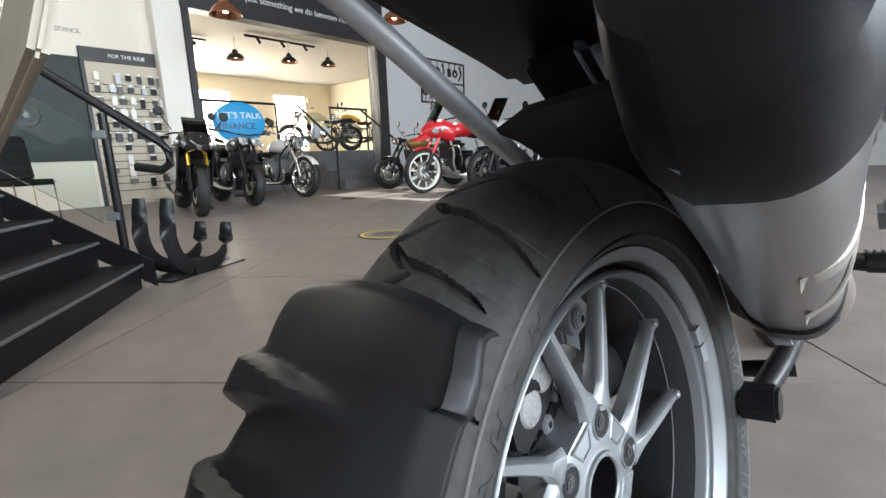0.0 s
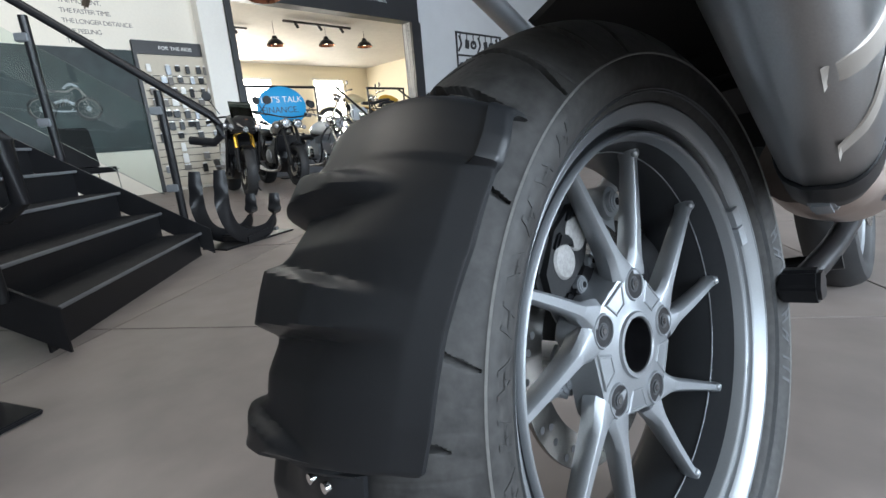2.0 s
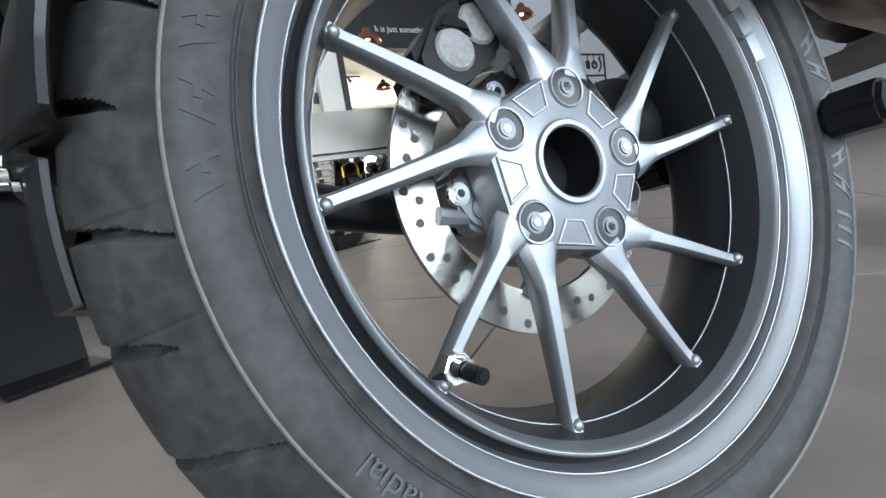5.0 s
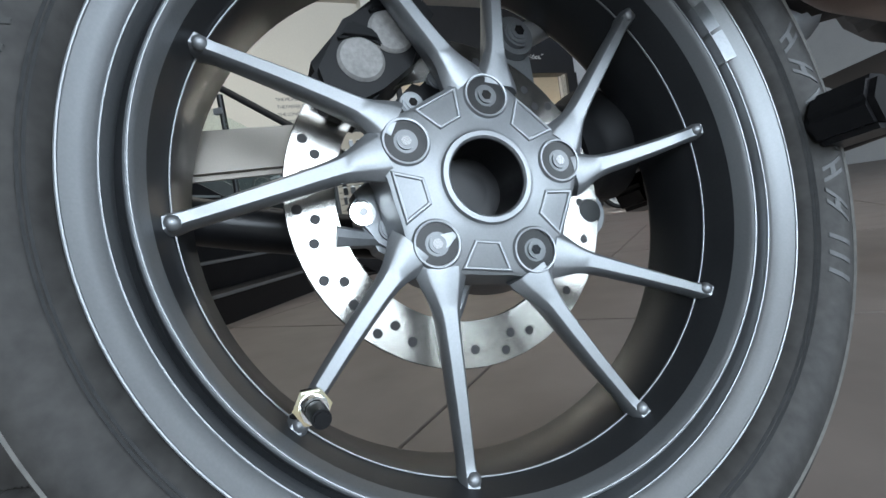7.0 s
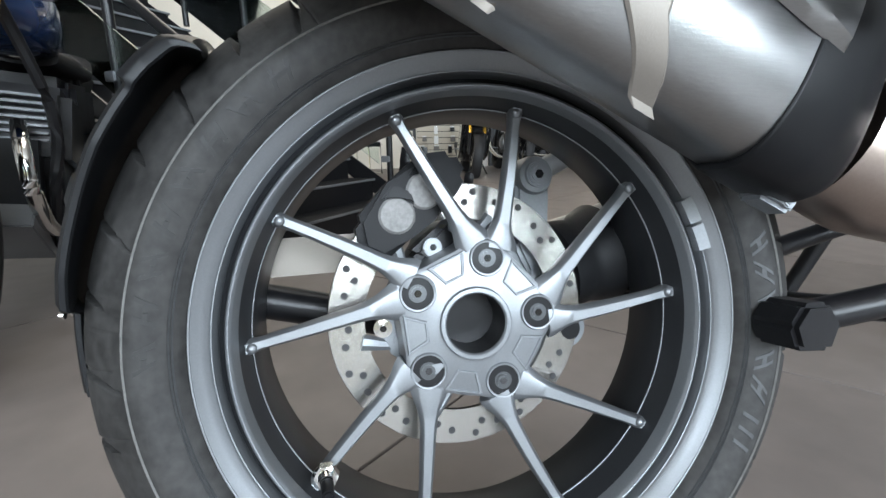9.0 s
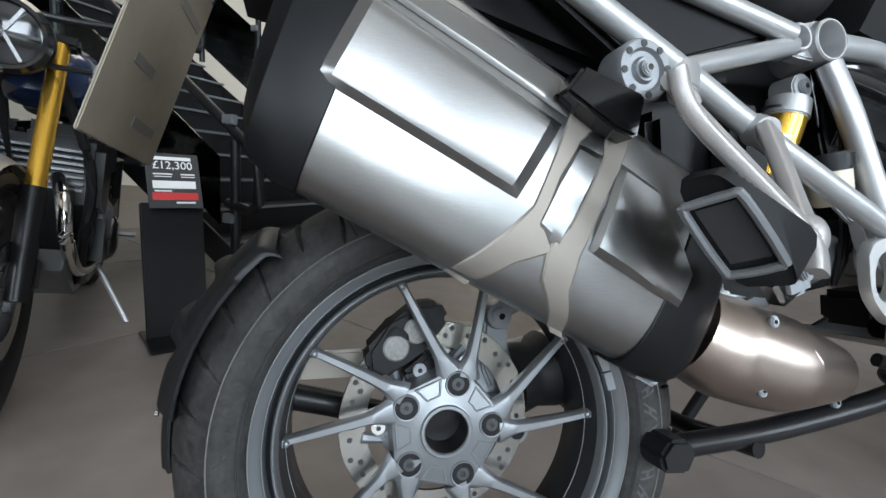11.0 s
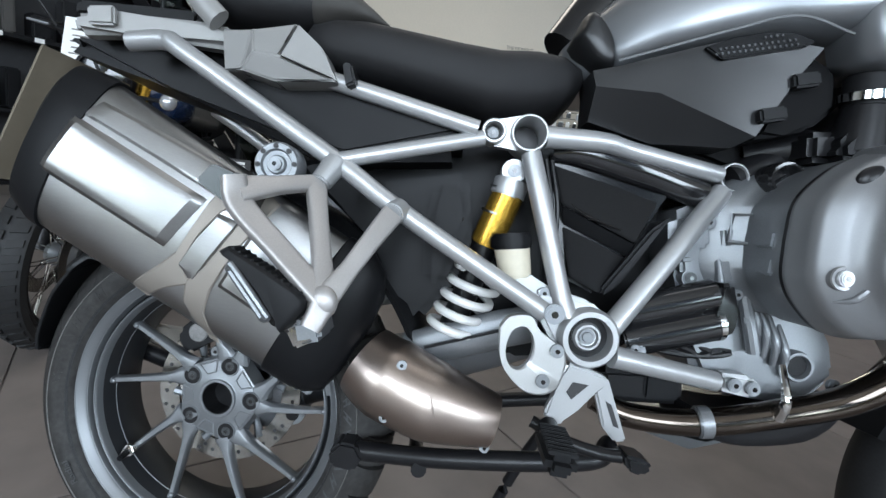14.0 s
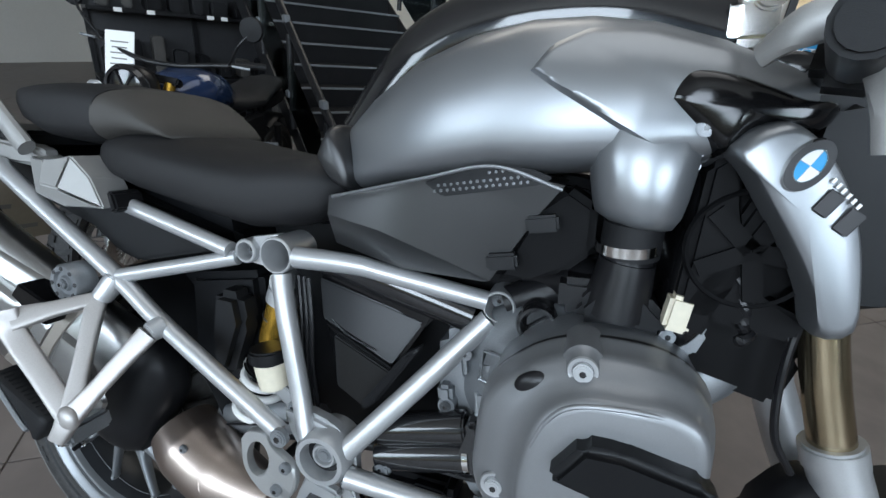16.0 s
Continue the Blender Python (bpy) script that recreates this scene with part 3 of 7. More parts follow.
def hugger():
    def bump(a, u):
        """Sculpted ridges that start at the far edge and fade out towards the middle."""
        h = 0.0
        for a0, a1, reach, top in ((143.0, 148.6, .80, .0085), (153.8, 162.2, .97, .0095), (170.0, 176.6, .66, .0080)):
            fade = max(0.0, 1 - u / reach)
            edge0, edge1 = a0 + 3.0 * (1 - fade), a1 - 1.2 * (1 - fade)
            if edge0 < a < edge1 and fade > 0:
                h = max(h, top * min(1, fade * 2.4) * min(1, (a - edge0) / 1.1, (edge1 - a) / .8))
            # the cut under each ridge
            if edge1 <= a < edge1 + 4.5 and fade > 0:
                h = min(h, -.0070 * min(1, fade * 2.2) * (1 - (a - edge1) / 4.5) * min(1, (a - edge1) / .5))
        return h

    n, m, secs = 150, 36, []
    for k in range(n + 1):
        a = 135.0 + 52.5 * k / n
        right = float(np.interp(a, [131, 136, 141, 143.6, 144.4, 152, 160, 169, 173.8, 174.6, 188], [.052, .060, .066, .066, .063, .060, .050, .042, .034, -.003, -.013]))
        left = float(np.interp(a, [131, 139, 142.4, 143.4, 148.2, 149.2, 153.0, 154.2, 161.6, 163.6, 169.4, 170.6, 176.2, 178, 189.2], [-.092, -.094, -.090, -.099, -.101, -.090, -.090, -.103, -.103, -.096, -.098, -.112, -.115, -.118, -.116]))
        strip = .0135 if a > 144 else .0085
        crown = .3130 - .012 * max(0, (137.6 - a) / 2.6) ** 2 - (.006 if a > 175.2 else 0)
        fall, bevel = (.0180, .0070) if a < 174.4 else (.0045, .0060)
        brow = .0026 if a < 144 else 0.0        # the upper shell overlaps the chamfer
        inner = right - strip

        def face(x):
            """The outer skin, rounded over towards the wheel's open side."""
            return crown - fall * max(0.0, (x + .035) / (inner + .035)) ** 2
        row = []
        for j in range(m + 1):
            u = j / m
            x = left + (inner - left) * u
            row.append(polar(a - 3.0 * max(0.0, 1 - ((u - .42) / .58) ** 2) * max(0.0, 1 - (a - 135.0) / 16), face(x) - .010 * max(0, 1 - u / .22) ** 2 + bump(a, u), x))
        edge = face(inner)
        row += [polar(a, edge - .0008 + brow, inner + .0008), polar(a, edge - bevel + brow, right - .0010), polar(a, edge - bevel - .001 + brow * .5, right), polar(a, edge - bevel - .004, right - .0006), polar(a, edge - bevel - .0045, right - .003),
                polar(a, edge - .0060, inner - .004), polar(a, crown - .006, -.035), polar(a, crown - .016, left + .012), polar(a, crown - .034, left + .0055), polar(a, crown - .034, left + .001)]
        secs.append(row)
    h = part("rear_hugger", rings(secs), HUGGERPLASTIC, bike, "matte black sculpted plastic spray guard behind the rear tyre", smooth=32)
    for a, x in ((175.9, -.034), (175.9, -.018)):
        p = polar(a, .3080, x)
        part("rivet", rod(p, p + Vector((0, -.003, 0)), .0030 if x < -.01 else .0016, n=12), CHROME, h)
    return h


hugger()


def silencer():
    ax = pose(.024, -.006, .266, -23.3, 0, 0) @ Matrix.Diagonal((1, .90, .90, 1))
    splay = -.06     # it splays outwards to the rear
    outer = [(.128, .124), (.146, .115), (.157, .088), (.164, .056), (.168, .012), (.168, -.022), (.1645, -.058), (.155, -.084), (.138, -.097)]
    cs = [(.111, -.096), (.093, -.076), (.086, -.022), (.086, .062), (.099, .112)] + outer

    def at(s, k=1.0, dx=0.0, dz=0.0, jog=0.0):
        """A cross section at s along the silencer."""
        return [ax @ Vector((.138 + (x - .138) * k + dx + splay * s, s + jog * (.5 - z / .22), z * k + dz)) for x, z, _ in curve_points([(x, z, 0) for x, z in cs + cs[:1]], 4)[:-1]]
    body = part("silencer", rings([at(-.197), at(-.195, 1.008), at(.203, 1.008), at(.205)]), BRUSHED, bike, "large brushed stainless steel exhaust silencer", smooth=40)
    tail = part("rear_cap", rings([at(-.236, .30, -.02, .012), at(-.262, .58, -.02, .010, .03), at(-.262, .74, -.012, .006, .032), at(-.245, .95, -.002, .002, .030), at(-.208, 1.04, 0, 0, .022), at(-.190, 1.045, 0, 0, .020), at(-.189, .98, 0, 0, .020)]), PLASTIC, body, "black end cap", smooth=48)
    front = part("front_cap", rings([at(.186, .98), at(.186, 1.05), at(.226, 1.045), at(.256, .95, -.004, -.006), at(.276, .74, -.010, -.014), at(.282, .40, -.010, -.014)]), PLASTIC, body, "black heat-resistant front cap", smooth=48)
    for o in (tail, front):
        m = o.modifiers.new("edge", 'BEVEL')
        m.width, m.segments, m.limit_method, m.angle_limit = .004, 2, 'ANGLE', radians(32)

    round_cs = [(p.x, p.y) for p in curve_points([(x, z, 0) for x, z in cs + cs[:1]], 4)]
    outer_z, outer_x = zip(*sorted((z, x) for x, z in round_cs if x > .137))

    def skin(z):
        """The outer skin's x at the height z."""
        return .138 + (float(np.interp(z, outer_z, outer_x)) - .138) * 1.008 + .0008

    def sheet(rows, lift, name, material, label="", edge=.0, rim=.0015):
        """A thin sheet laid on the skin: rows of (s0, z0, s1, z1), with sloped borders of the width edge."""
        fine = []
        for a, b in zip(rows, rows[1:]):
            fine += [tuple(p + (q - p) * k / 8 for p, q in zip(a, b)) for k in range(8)]
        fine.append(rows[-1])
        n, bm, grid = 14, bmesh.new(), []
        for i, (s0, z0, s1, z1) in enumerate(fine):
            line = []
            for j in range(n + 1):
                t = j / n
                s, z = s0 + (s1 - s0) * t, z0 + (z1 - z0) * t
                wide = math.hypot(s1 - s0, z1 - z0)
                span = math.hypot(fine[-1][0] - fine[0][0], fine[-1][1] - fine[0][1]) / (len(fine) - 1)
                d = min(t * wide, (1 - t) * wide, i * span, (len(fine) - 1 - i) * span)
                h = lift * min(1.0, d / edge) + (.0012 * math.sin(math.pi * t) * math.sin(math.pi * i / (len(fine) - 1)) if edge > .005 else 0) if edge else (lift if 0 < j < n and 0 < i < len(fine) - 1 else lift - rim)
                line.append(bm.verts.new(ax @ Vector((skin(z) + h + splay * s, s, z))))
            grid.append(line)
        for a, b in zip(grid, grid[1:]):
            for k in range(n):
                bm.faces.new((a[k], a[k + 1], b[k + 1], b[k]))
        return part(name, bm, material, body, label, smooth=24)
    # pressed panels, the bronze crossed band and the plate between its arms
    sheet([(-0.1954, 0.0634, -0.1954, -0.0197), (-0.1026, 0.0651, -0.1026, -0.0186), (0.0054, 0.0667, -0.0054, -0.0176)], .0060, "upper_panel", BRUSHED, edge=.0075)
    sheet([(-0.1803, 0.0980, -0.1911, 0.0699), (-0.0810, 0.1088, -0.0896, 0.0742), (0.0119, 0.1174, 0.0076, 0.0764)], .0030, "top_panel", BRUSHED, edge=.004)
    sheet([(0.0789, 0.0699, 0.0821, -0.0230), (0.1286, 0.0699, 0.1286, -0.0240), (0.1674, 0.0440, 0.1674, -0.0251), (0.2063, 0.0127, 0.2063, -0.0251)], .0055, "lower_panel", BRUSHED, edge=.0065)
    sheet([(0.0108, 0.1174, 0.0584, 0.1218), (0.0098, 0.0634, 0.0303, 0.0634), (0.0108, 0.0202, 0.0238, 0.0202), (0.0119, -0.0143, 0.0260, -0.0251), (0.0000, -0.0446, 0.0508, -0.0413), (-0.0140, -0.0737, 0.0227, -0.0662), (-0.0280, -0.0991, -0.0021, -0.1018)], .0011, "cross_band", BRONZE, "matte bronze band")
    sheet([(0.0422, 0.1218, 0.0854, 0.1131), (0.0584, 0.0656, 0.0810, 0.0742), (0.0562, 0.0213, 0.0767, 0.0310), (0.0530, -0.0143, 0.0767, -0.0068), (0.0422, -0.0392, 0.0778, -0.0338), (0.0519, -0.0672, 0.0854, -0.0662), (0.1005, -0.1040, 0.1178, -0.1040)], .0016, "cross_band", BRONZE, "matte bronze band")
    sheet([(0.0292, 0.0602, 0.0584, 0.0645), (0.0238, 0.0148, 0.0551, 0.0148), (0.0227, -0.0294, 0.0519, -0.0381)], .0024, "badge_plate", BRUSHED, "plain steel badge plate", edge=.0012)
    part("seam", rings([at(-.1955, 1.012, 0, 0, .02), at(-.189, 1.012, 0, 0, .02)], cap=False), STEEL_BLACK, body)
    # the mounting strap and the link pipe with its shield
    part("silencer_strap", slab([(.013, .340), (.029, .363), (.088, .348), (.082, .311), (.060, .316)], .160, .206, bevel=.003), TRIMBLACK, body, "black mounting strap")
    line = [(.108, .238, .142), (.118, .275, .126), (.128, .340, .110), (.124, .425, .098)]
    shield = part("heat_shield", tube(line, [.050, .057, .054, .036], n=32, per=10), SHIELD, bike, "smooth satin steel heat shield of the link pipe")
    for p in ((.166, .282, .090), (.146, .418, .068), (.166, .292, .160), (.160, .382, .128)):
        screw(p, .0065, shield, axis=(1, 0, .1))
    part("shield_edge", tube([(.158, .318, .158), (.180, .340, .120), (.166, .352, .076)], .0018, n=8), SHIELD, shield)
    # lug and screw under the silencer
    lug = part("lower_lug", box((.020, .030, .014), (.128, .165, .098), (-24, 0, 0), bevel=.003), CAST, body)
    screw((.139, .172, .096), .006, lug)
    return body


silencer()


def bar(name, pts, r, label="", material=None, per=8):
    return part(name, tube(pts, r, n=16, per=per), material or FRAME, bike, label)


def eye_ring(name, at, ro, ri, depth, parent=bike, material=None):
    x, y, z = at
    return part(name, lathe([(ri, x - depth), (ri, x + .001), (ri + .0012, x + .003), (ro - .0015, x + .003), (ro, x + .001), (ro, x - depth)], 40, centre=(0, y, z)), material or FRAME, parent)


def frame_parts():
    bar("subframe_tube", [(.145, -.135, .500), (.150, -.085, .508), (.155, -.050, .494), (.160, .160, .398), (.164, .251, .352), (.169, .455, .262)], .0125, "silver-painted tubular steel rear subframe")
    bar("seat_rail", [(.138, .12, .503), (.135, .329, .477)], .0115)
    bar("cross_tube", [(.160, .165, .400), (.130, .338, .468)], .0105)
    bar("frame_tube", [(.119, .4195, .4875), (.112, .50, .497), (.103, .545, .495), (.085, .675, .490)], [.015, .0135, .0125, .0125], "silver-painted tubular main frame")
    bar("frame_tube", [(.125, .4045, .4605), (.135, .428, .401), (.145, .468, .302), (.155, .488, .258)], [.0135, .014, .013, .013])
    bar("frame_tube", [(.085, .683, .467), (.118, .614, .360), (.150, .545, .256)], .0145)
    bar("frame_tube", [(.155, .552, .222), (.127, .705, .211)], [.0145, .013])
    far = [[(-.13, -.16, .478), (-.13, -.06, .432), (-.13, .14, .324), (-.15, .36, .24)], [(-.12, .42, .49), (-.085, .675, .493)], [(-.085, .683, .467), (-.15, .549, .26)], [(-.125, .403, .466), (-.155, .49, .26)]]
    for p in far:
        bar("frame_tube", p, .0125)
    eye_ring("frame_eye", (.130, .350, .480), .0165, .0115, .03)
    part("eye_floor", rod((.100, .350, .480), (.112, .350, .480), .0115, n=24), STEEL_BLACK, bike)
    screw((.119, .350, .480), .0075, bike, name="frame_bolt", material=BOLTGREY)
    big = eye_ring("frame_eye", (.130, .397, .486), .0250, .0208, .058)
    screw((.088, .396, .468), .006, big, material=BOLTGREY)
    part("eye_floor", rod((.070, .397, .486), (.076, .397, .486), .0205, n=30), STEEL_BLACK, big)
    part("frame_gusset", slab([(.350, .4975), (.392, .5125), (.378, .500), (.3725, .486), (.376, .472), (.388, .4625), (.352, .4625), (.364, .470), (.3675, .480), (.362, .492)], .104, .122, bevel=.002), FRAME, bike)
    front = eye_ring("frame_eye", (.092, .692, .489), .0205, .0168, .05)
    part("eye_floor", rod((.050, .692, .489), (.058, .692, .489), .0168, n=30), BOLTGREY, front)
    screw((.066, .688, .487), .008, front, material=BOLTGREY)
    piv = part("pivot_boss", lathe([(.0, .150), (.012, .152), (.0135, .158), (.016, .158), (.020, .149), (.0265, .149), (.028, .170), (.0345, .170), (.0385, .163), (.0385, .115)], 56, centre=(0, .517, .240)), FRAME, bike, "silver frame boss round the footrest pivot", smooth=40)
    part("pivot_cap", lathe([(.0, .157), (.006, .157), (.007, .155), (.010, .155)], 32, centre=(0, .517, .240)), CAST, piv)
    part("boss_recess", lathe([(.0185, .1505), (.0275, .1505)], 40, centre=(0, .517, .240)), STEEL_BLACK, piv)
    part("rubber_seal", lathe([(.0135, .1525), (.0195, .1525)], 40, centre=(0, .517, .240)), STEEL_BLACK, piv)
    part("frame_node", slab([(.440, .285), (.478, .290), (.515, .285), (.555, .262), (.565, .215), (.530, .198), (.490, .205), (.455, .250)], .125, .150, bevel=.006), FRAME, bike)
    screw((.186, .463, .264), .0125, bike, name="frame_bolt")
    # heel guard with a window
    o = [(.402, .235), (.412, .251), (.438, .256), (.452, .240), (.482, .224), (.491, .206), (.488, .178), (.474, .163), (.450, .161), (.428, .174), (.410, .196)]
    bm = bmesh.new()
    outer = curve_points([(0, *p) for p in o] + [(0, *o[0])], 4)[:-1]
    inner = []
    for p in outer:
        cy, cz = .431, .213
        a = math.atan2(p.z - cz, p.y - cy)
        inner.append((p, a))
    secs = []
    for x, f in ((.166, 0), (.176, 0), (.178, .06), (.178, .94), (.176, 1), (.166, 1)):
        row = []
        for p, a in inner:
            hy, hz = .431 + .0165 * math.cos(a), .214 + .0265 * math.sin(a)
            row.append((x, p.y + (hy - p.y) * f, p.z + (hz - p.z) * f))
        secs.append(row)
    secs.append(secs[0])
    rings(secs, bm, cap=False)
    heel = part("heel_guard", bm, HEELALLOY, bike, "bare silver cast heel guard plate")
    screw((.184, .476, .220), .0085, heel)
    screw((.184, .466, .180), .0085, heel)
    # footrest bracket, peg and brake pedal
    brk = part("footrest_bracket", slab([(.497, .205), (.548, .197), (.552, .186), (.518, .150), (.503, .122), (.492, .120), (.480, .134), (.488, .160), (.492, .180)], .148, .164, bevel=.004), FRAME, bike, "silver cast footrest bracket")
    part("bracket_slot", slab([(.508, .182), (.528, .182), (.510, .160), (.502, .168)], .1635, .1650), INK, brk)
    b2 = part("bracket_leg", slab([(.535, .195), (.560, .190), (.600, .112), (.585, .108), (.565, .125)], .128, .142, bevel=.003), FRAME, bike)
    part("bracket_slot", slab([(.562, .160), (.570, .157), (.586, .128), (.578, .130)], .1415, .1432), INK, b2)
    peg = part("footrest", tube([(.165, .488, .122), (.20, .486, .116), (.245, .484, .112)], [.012, .012, .011], n=14), STEEL_BLACK, bike, "black rubber rider footrest")
    part("footrest_rubber", box((.078, .036, .026), (.224, .485, .116), (0, 4, 0), bevel=.009), PLASTIC_SOFT, peg)
    for i in range(8):
        part("rubber_rib", box((.004, .034, .006), (.194 + .0085 * i, .485, .1312 - .0006 * i), bevel=.0012), PLASTIC_SOFT, peg)
    ped = part("brake_pedal", tube([(.150, .470, .118), (.165, .515, .106), (.175, .555, .104), (.182, .580, .108)], .008, n=12), STEEL_BLACK, bike, "black rear brake pedal")
    part("pedal_pad", slab([(.574, .118), (.604, .116), (.611, .107), (.600, .096), (.582, .099)], .165, .202, bevel=.004), STEEL_BLACK, ped)
    # centre stand folded under the bike
    cs = part("centre_stand", tube([(.092, .240, .004), (.11, .38, .028), (.12, .56, .068), (.09, .60, .085)], .0135, n=14), STEEL_BLACK, bike, "folded black centre stand")
    part("stand_tube", tube([(-.092, .240, .004), (-.11, .38, .028), (-.12, .56, .068), (-.09, .60, .085)], .0135, n=14), STEEL_BLACK, cs)
    part("stand_cross", tube([(.118, .34, .008), (0, .33, .0), (-.118, .34, .008)], .011, n=12), STEEL_BLACK, cs)
    part("stand_foot", slab([(.218, -.016), (.250, -.018), (.260, .003), (.248, .020), (.224, .020), (.211, .003)], .072, .112, bevel=.004), STEEL_BLACK, cs, "scuffed dark stand foot")
    part("stand_foot", slab([(.218, -.016), (.250, -.018), (.260, .003), (.248, .020), (.224, .020), (.211, .003)], -.112, -.072, bevel=.004), STEEL_BLACK, cs)
    part("side_stand", tube([(-.15, .62, .09), (-.22, .56, -.10), (-.262, .52, -.268)], .012, n=12), STEEL_BLACK, bike, "side stand")
    # pillion footrest hanger
    def arm(pts, widths, thick, parent, name="hanger_arm"):
        """A cast arm with a rounded rectangular section, its broad side in the hanger's plane."""
        c = curve_points([Vector(p) for p in pts], 6)
        secs = []
        for k, p in enumerate(c):
            d = (c[min(k + 1, len(c) - 1)] - c[max(k - 1, 0)]).normalized()
            n = (up - d * up.dot(d)).normalized()
            s = n.cross(d)
            w = float(np.interp(k / (len(c) - 1), np.linspace(0, 1, len(widths)), widths)) / 2
            secs.append([p + s * (w * math.copysign(abs(math.cos(q)) ** .5, math.cos(q))) + n * (thick / 2 * math.copysign(abs(math.sin(q)) ** .5, math.sin(q))) for q in [2 * math.pi * i / 24 for i in range(24)]])
        return part(name, rings(secs), HANGER, parent, smooth=60)
    PA, PB, PC, PD = Vector((.250, .074, .338)), Vector((.178, .146, .365)), Vector((.258, .202, .240)), Vector((.184, .246, .345))
    up = (PB - PA).cross(PC - PA).normalized()
    up = up if up.x > 0 else -up
    bm = bmesh.new()
    bmesh.ops.create_uvsphere(bm, u_segments=24, v_segments=14, radius=.0165, matrix=Matrix.Translation(PC + Vector((.002, -.001, -.002))) @ Matrix.Diagonal((.62, 1, 1.1, 1)))
    hang = part("pillion_hanger", bm, HANGER, bike, "silver cast pillion footrest hanger")
    arm([(.246, .084, .338), (.214, .115, .352), PB], [.034, .022, .020], .014, hang)
    arm([(.248, .078, .352), (.249, .092, .322), (.253, .146, .281), PC], [.026, .030, .028, .028], .014, hang)
    arm([PB, (.205, .165, .323), (.232, .184, .281), PC], [.026, .022, .022, .028], .015, hang)
    arm([PD, (.209, .231, .310), (.233, .217, .275), PC], [.028, .024, .022, .028], .015, hang)
    arm([PC, (.264, .199, .224), (.268, .195, .210)], [.030, .024, .022], .018, hang)
    for a, b in (((.160, .162, .397), (.177, .151, .366)), ((.164, .251, .352), (.184, .246, .345))):
        part("hanger_socket", rod(a, b, .0165, .0135, n=20, bevel=.002), FRAME, bike)
    clamp = part("peg_joint", box((.060, .030, .026), (.232, .190, .204), (20, 0, 0), bevel=.005), CAST, bike)
    part("joint_nut", box((.016, .024, .022), (.252, .184, .198), (35, 0, 0), bevel=.003), CHROME, clamp)
    screw((.266, .194, .212), .0075, clamp)
    low = [(.089, .264), (.090, .273), (.098, .279), (.140, .262), (.180, .245), (.187, .238), (.187, .229), (.170, .203), (.158, .197), (.147, .200), (.120, .228), (.096, .252)]
    cut = {0: (.016, .002), 11: (.017, .010), 10: (.017, .012), 9: (.017, .010), 8: (.010, .004)}
    secs = []
    for x, k, sc in ((.243, 0, .90), (.246, 0, 1.0), (.272, .85, 1.0), (.276, 1.0, .97), (.279, 1.0, .88)):
        secs.append([(x, .140 + (y + cut.get(i, (0, 0))[0] * k - .140) * sc, .240 + (z + cut.get(i, (0, 0))[1] * k - .240) * sc) for i, (y, z) in enumerate(low)])
    pp = part("pillion_footrest", rings(secs), PLASTIC_SOFT, bike, "folded pillion footrest with black ribbed rubber", smooth=40)
    for i in range(12):
        t = i / 11
        part("rubber_rib", box((.026, .0036, .006), (.261, .103 + .076 * t, .2765 - .0325 * t), (-23, 0, 0), bevel=.001), PLASTIC_SOFT, pp)
    # its steel loop lies on the face that looks back and down
    def on_face(along, x, out):
        k = (x - .245) / .033
        return Vector((x + .5 * out, .091 + .048 * along + .017 * k - .62 * out, .2545 - .048 * along + .011 * k - .62 * out))
    loop = [on_face(u, x, .0035) for u, x in ((.02, .250), (.02, .273), (.10, .278), (.90, .278), (1.0, .273), (1.0, .250), (.90, .245), (.10, .245))]
    part("footrest_frame", tube(loop + loop[:2], .0036, n=8, per=3), CAST, pp, "bright steel loop")
    part("footrest_recess", rings([[on_face(u, x, o) for u, x in ((.12, .250), (.12, .273), (.88, .273), (.88, .250))] for o in (-.002, .0012)]), INK, pp)
    # ridged preload knob
    kb = part("preload_knob", lathe([(.0, .190), (.010, .190), (.012, .186), (.017, .186), (.019, .190), (.0255, .190), (.028, .186), (.028, .160), (.024, .158)], 48, centre=(0, .098, .377)), CAST, bike, "ribbed aluminium suspension preload knob")
    for i in range(8):
        p = polar(45 * i + 10, .0222)
        part("knob_slot", rod((.1895, .098 + p.y, .377 + p.z), (.1908, .098 + p.y, .377 + p.z), .0032, n=10), INK, kb)
    screw((.195, .098, .377), .0075, kb)


frame_parts()


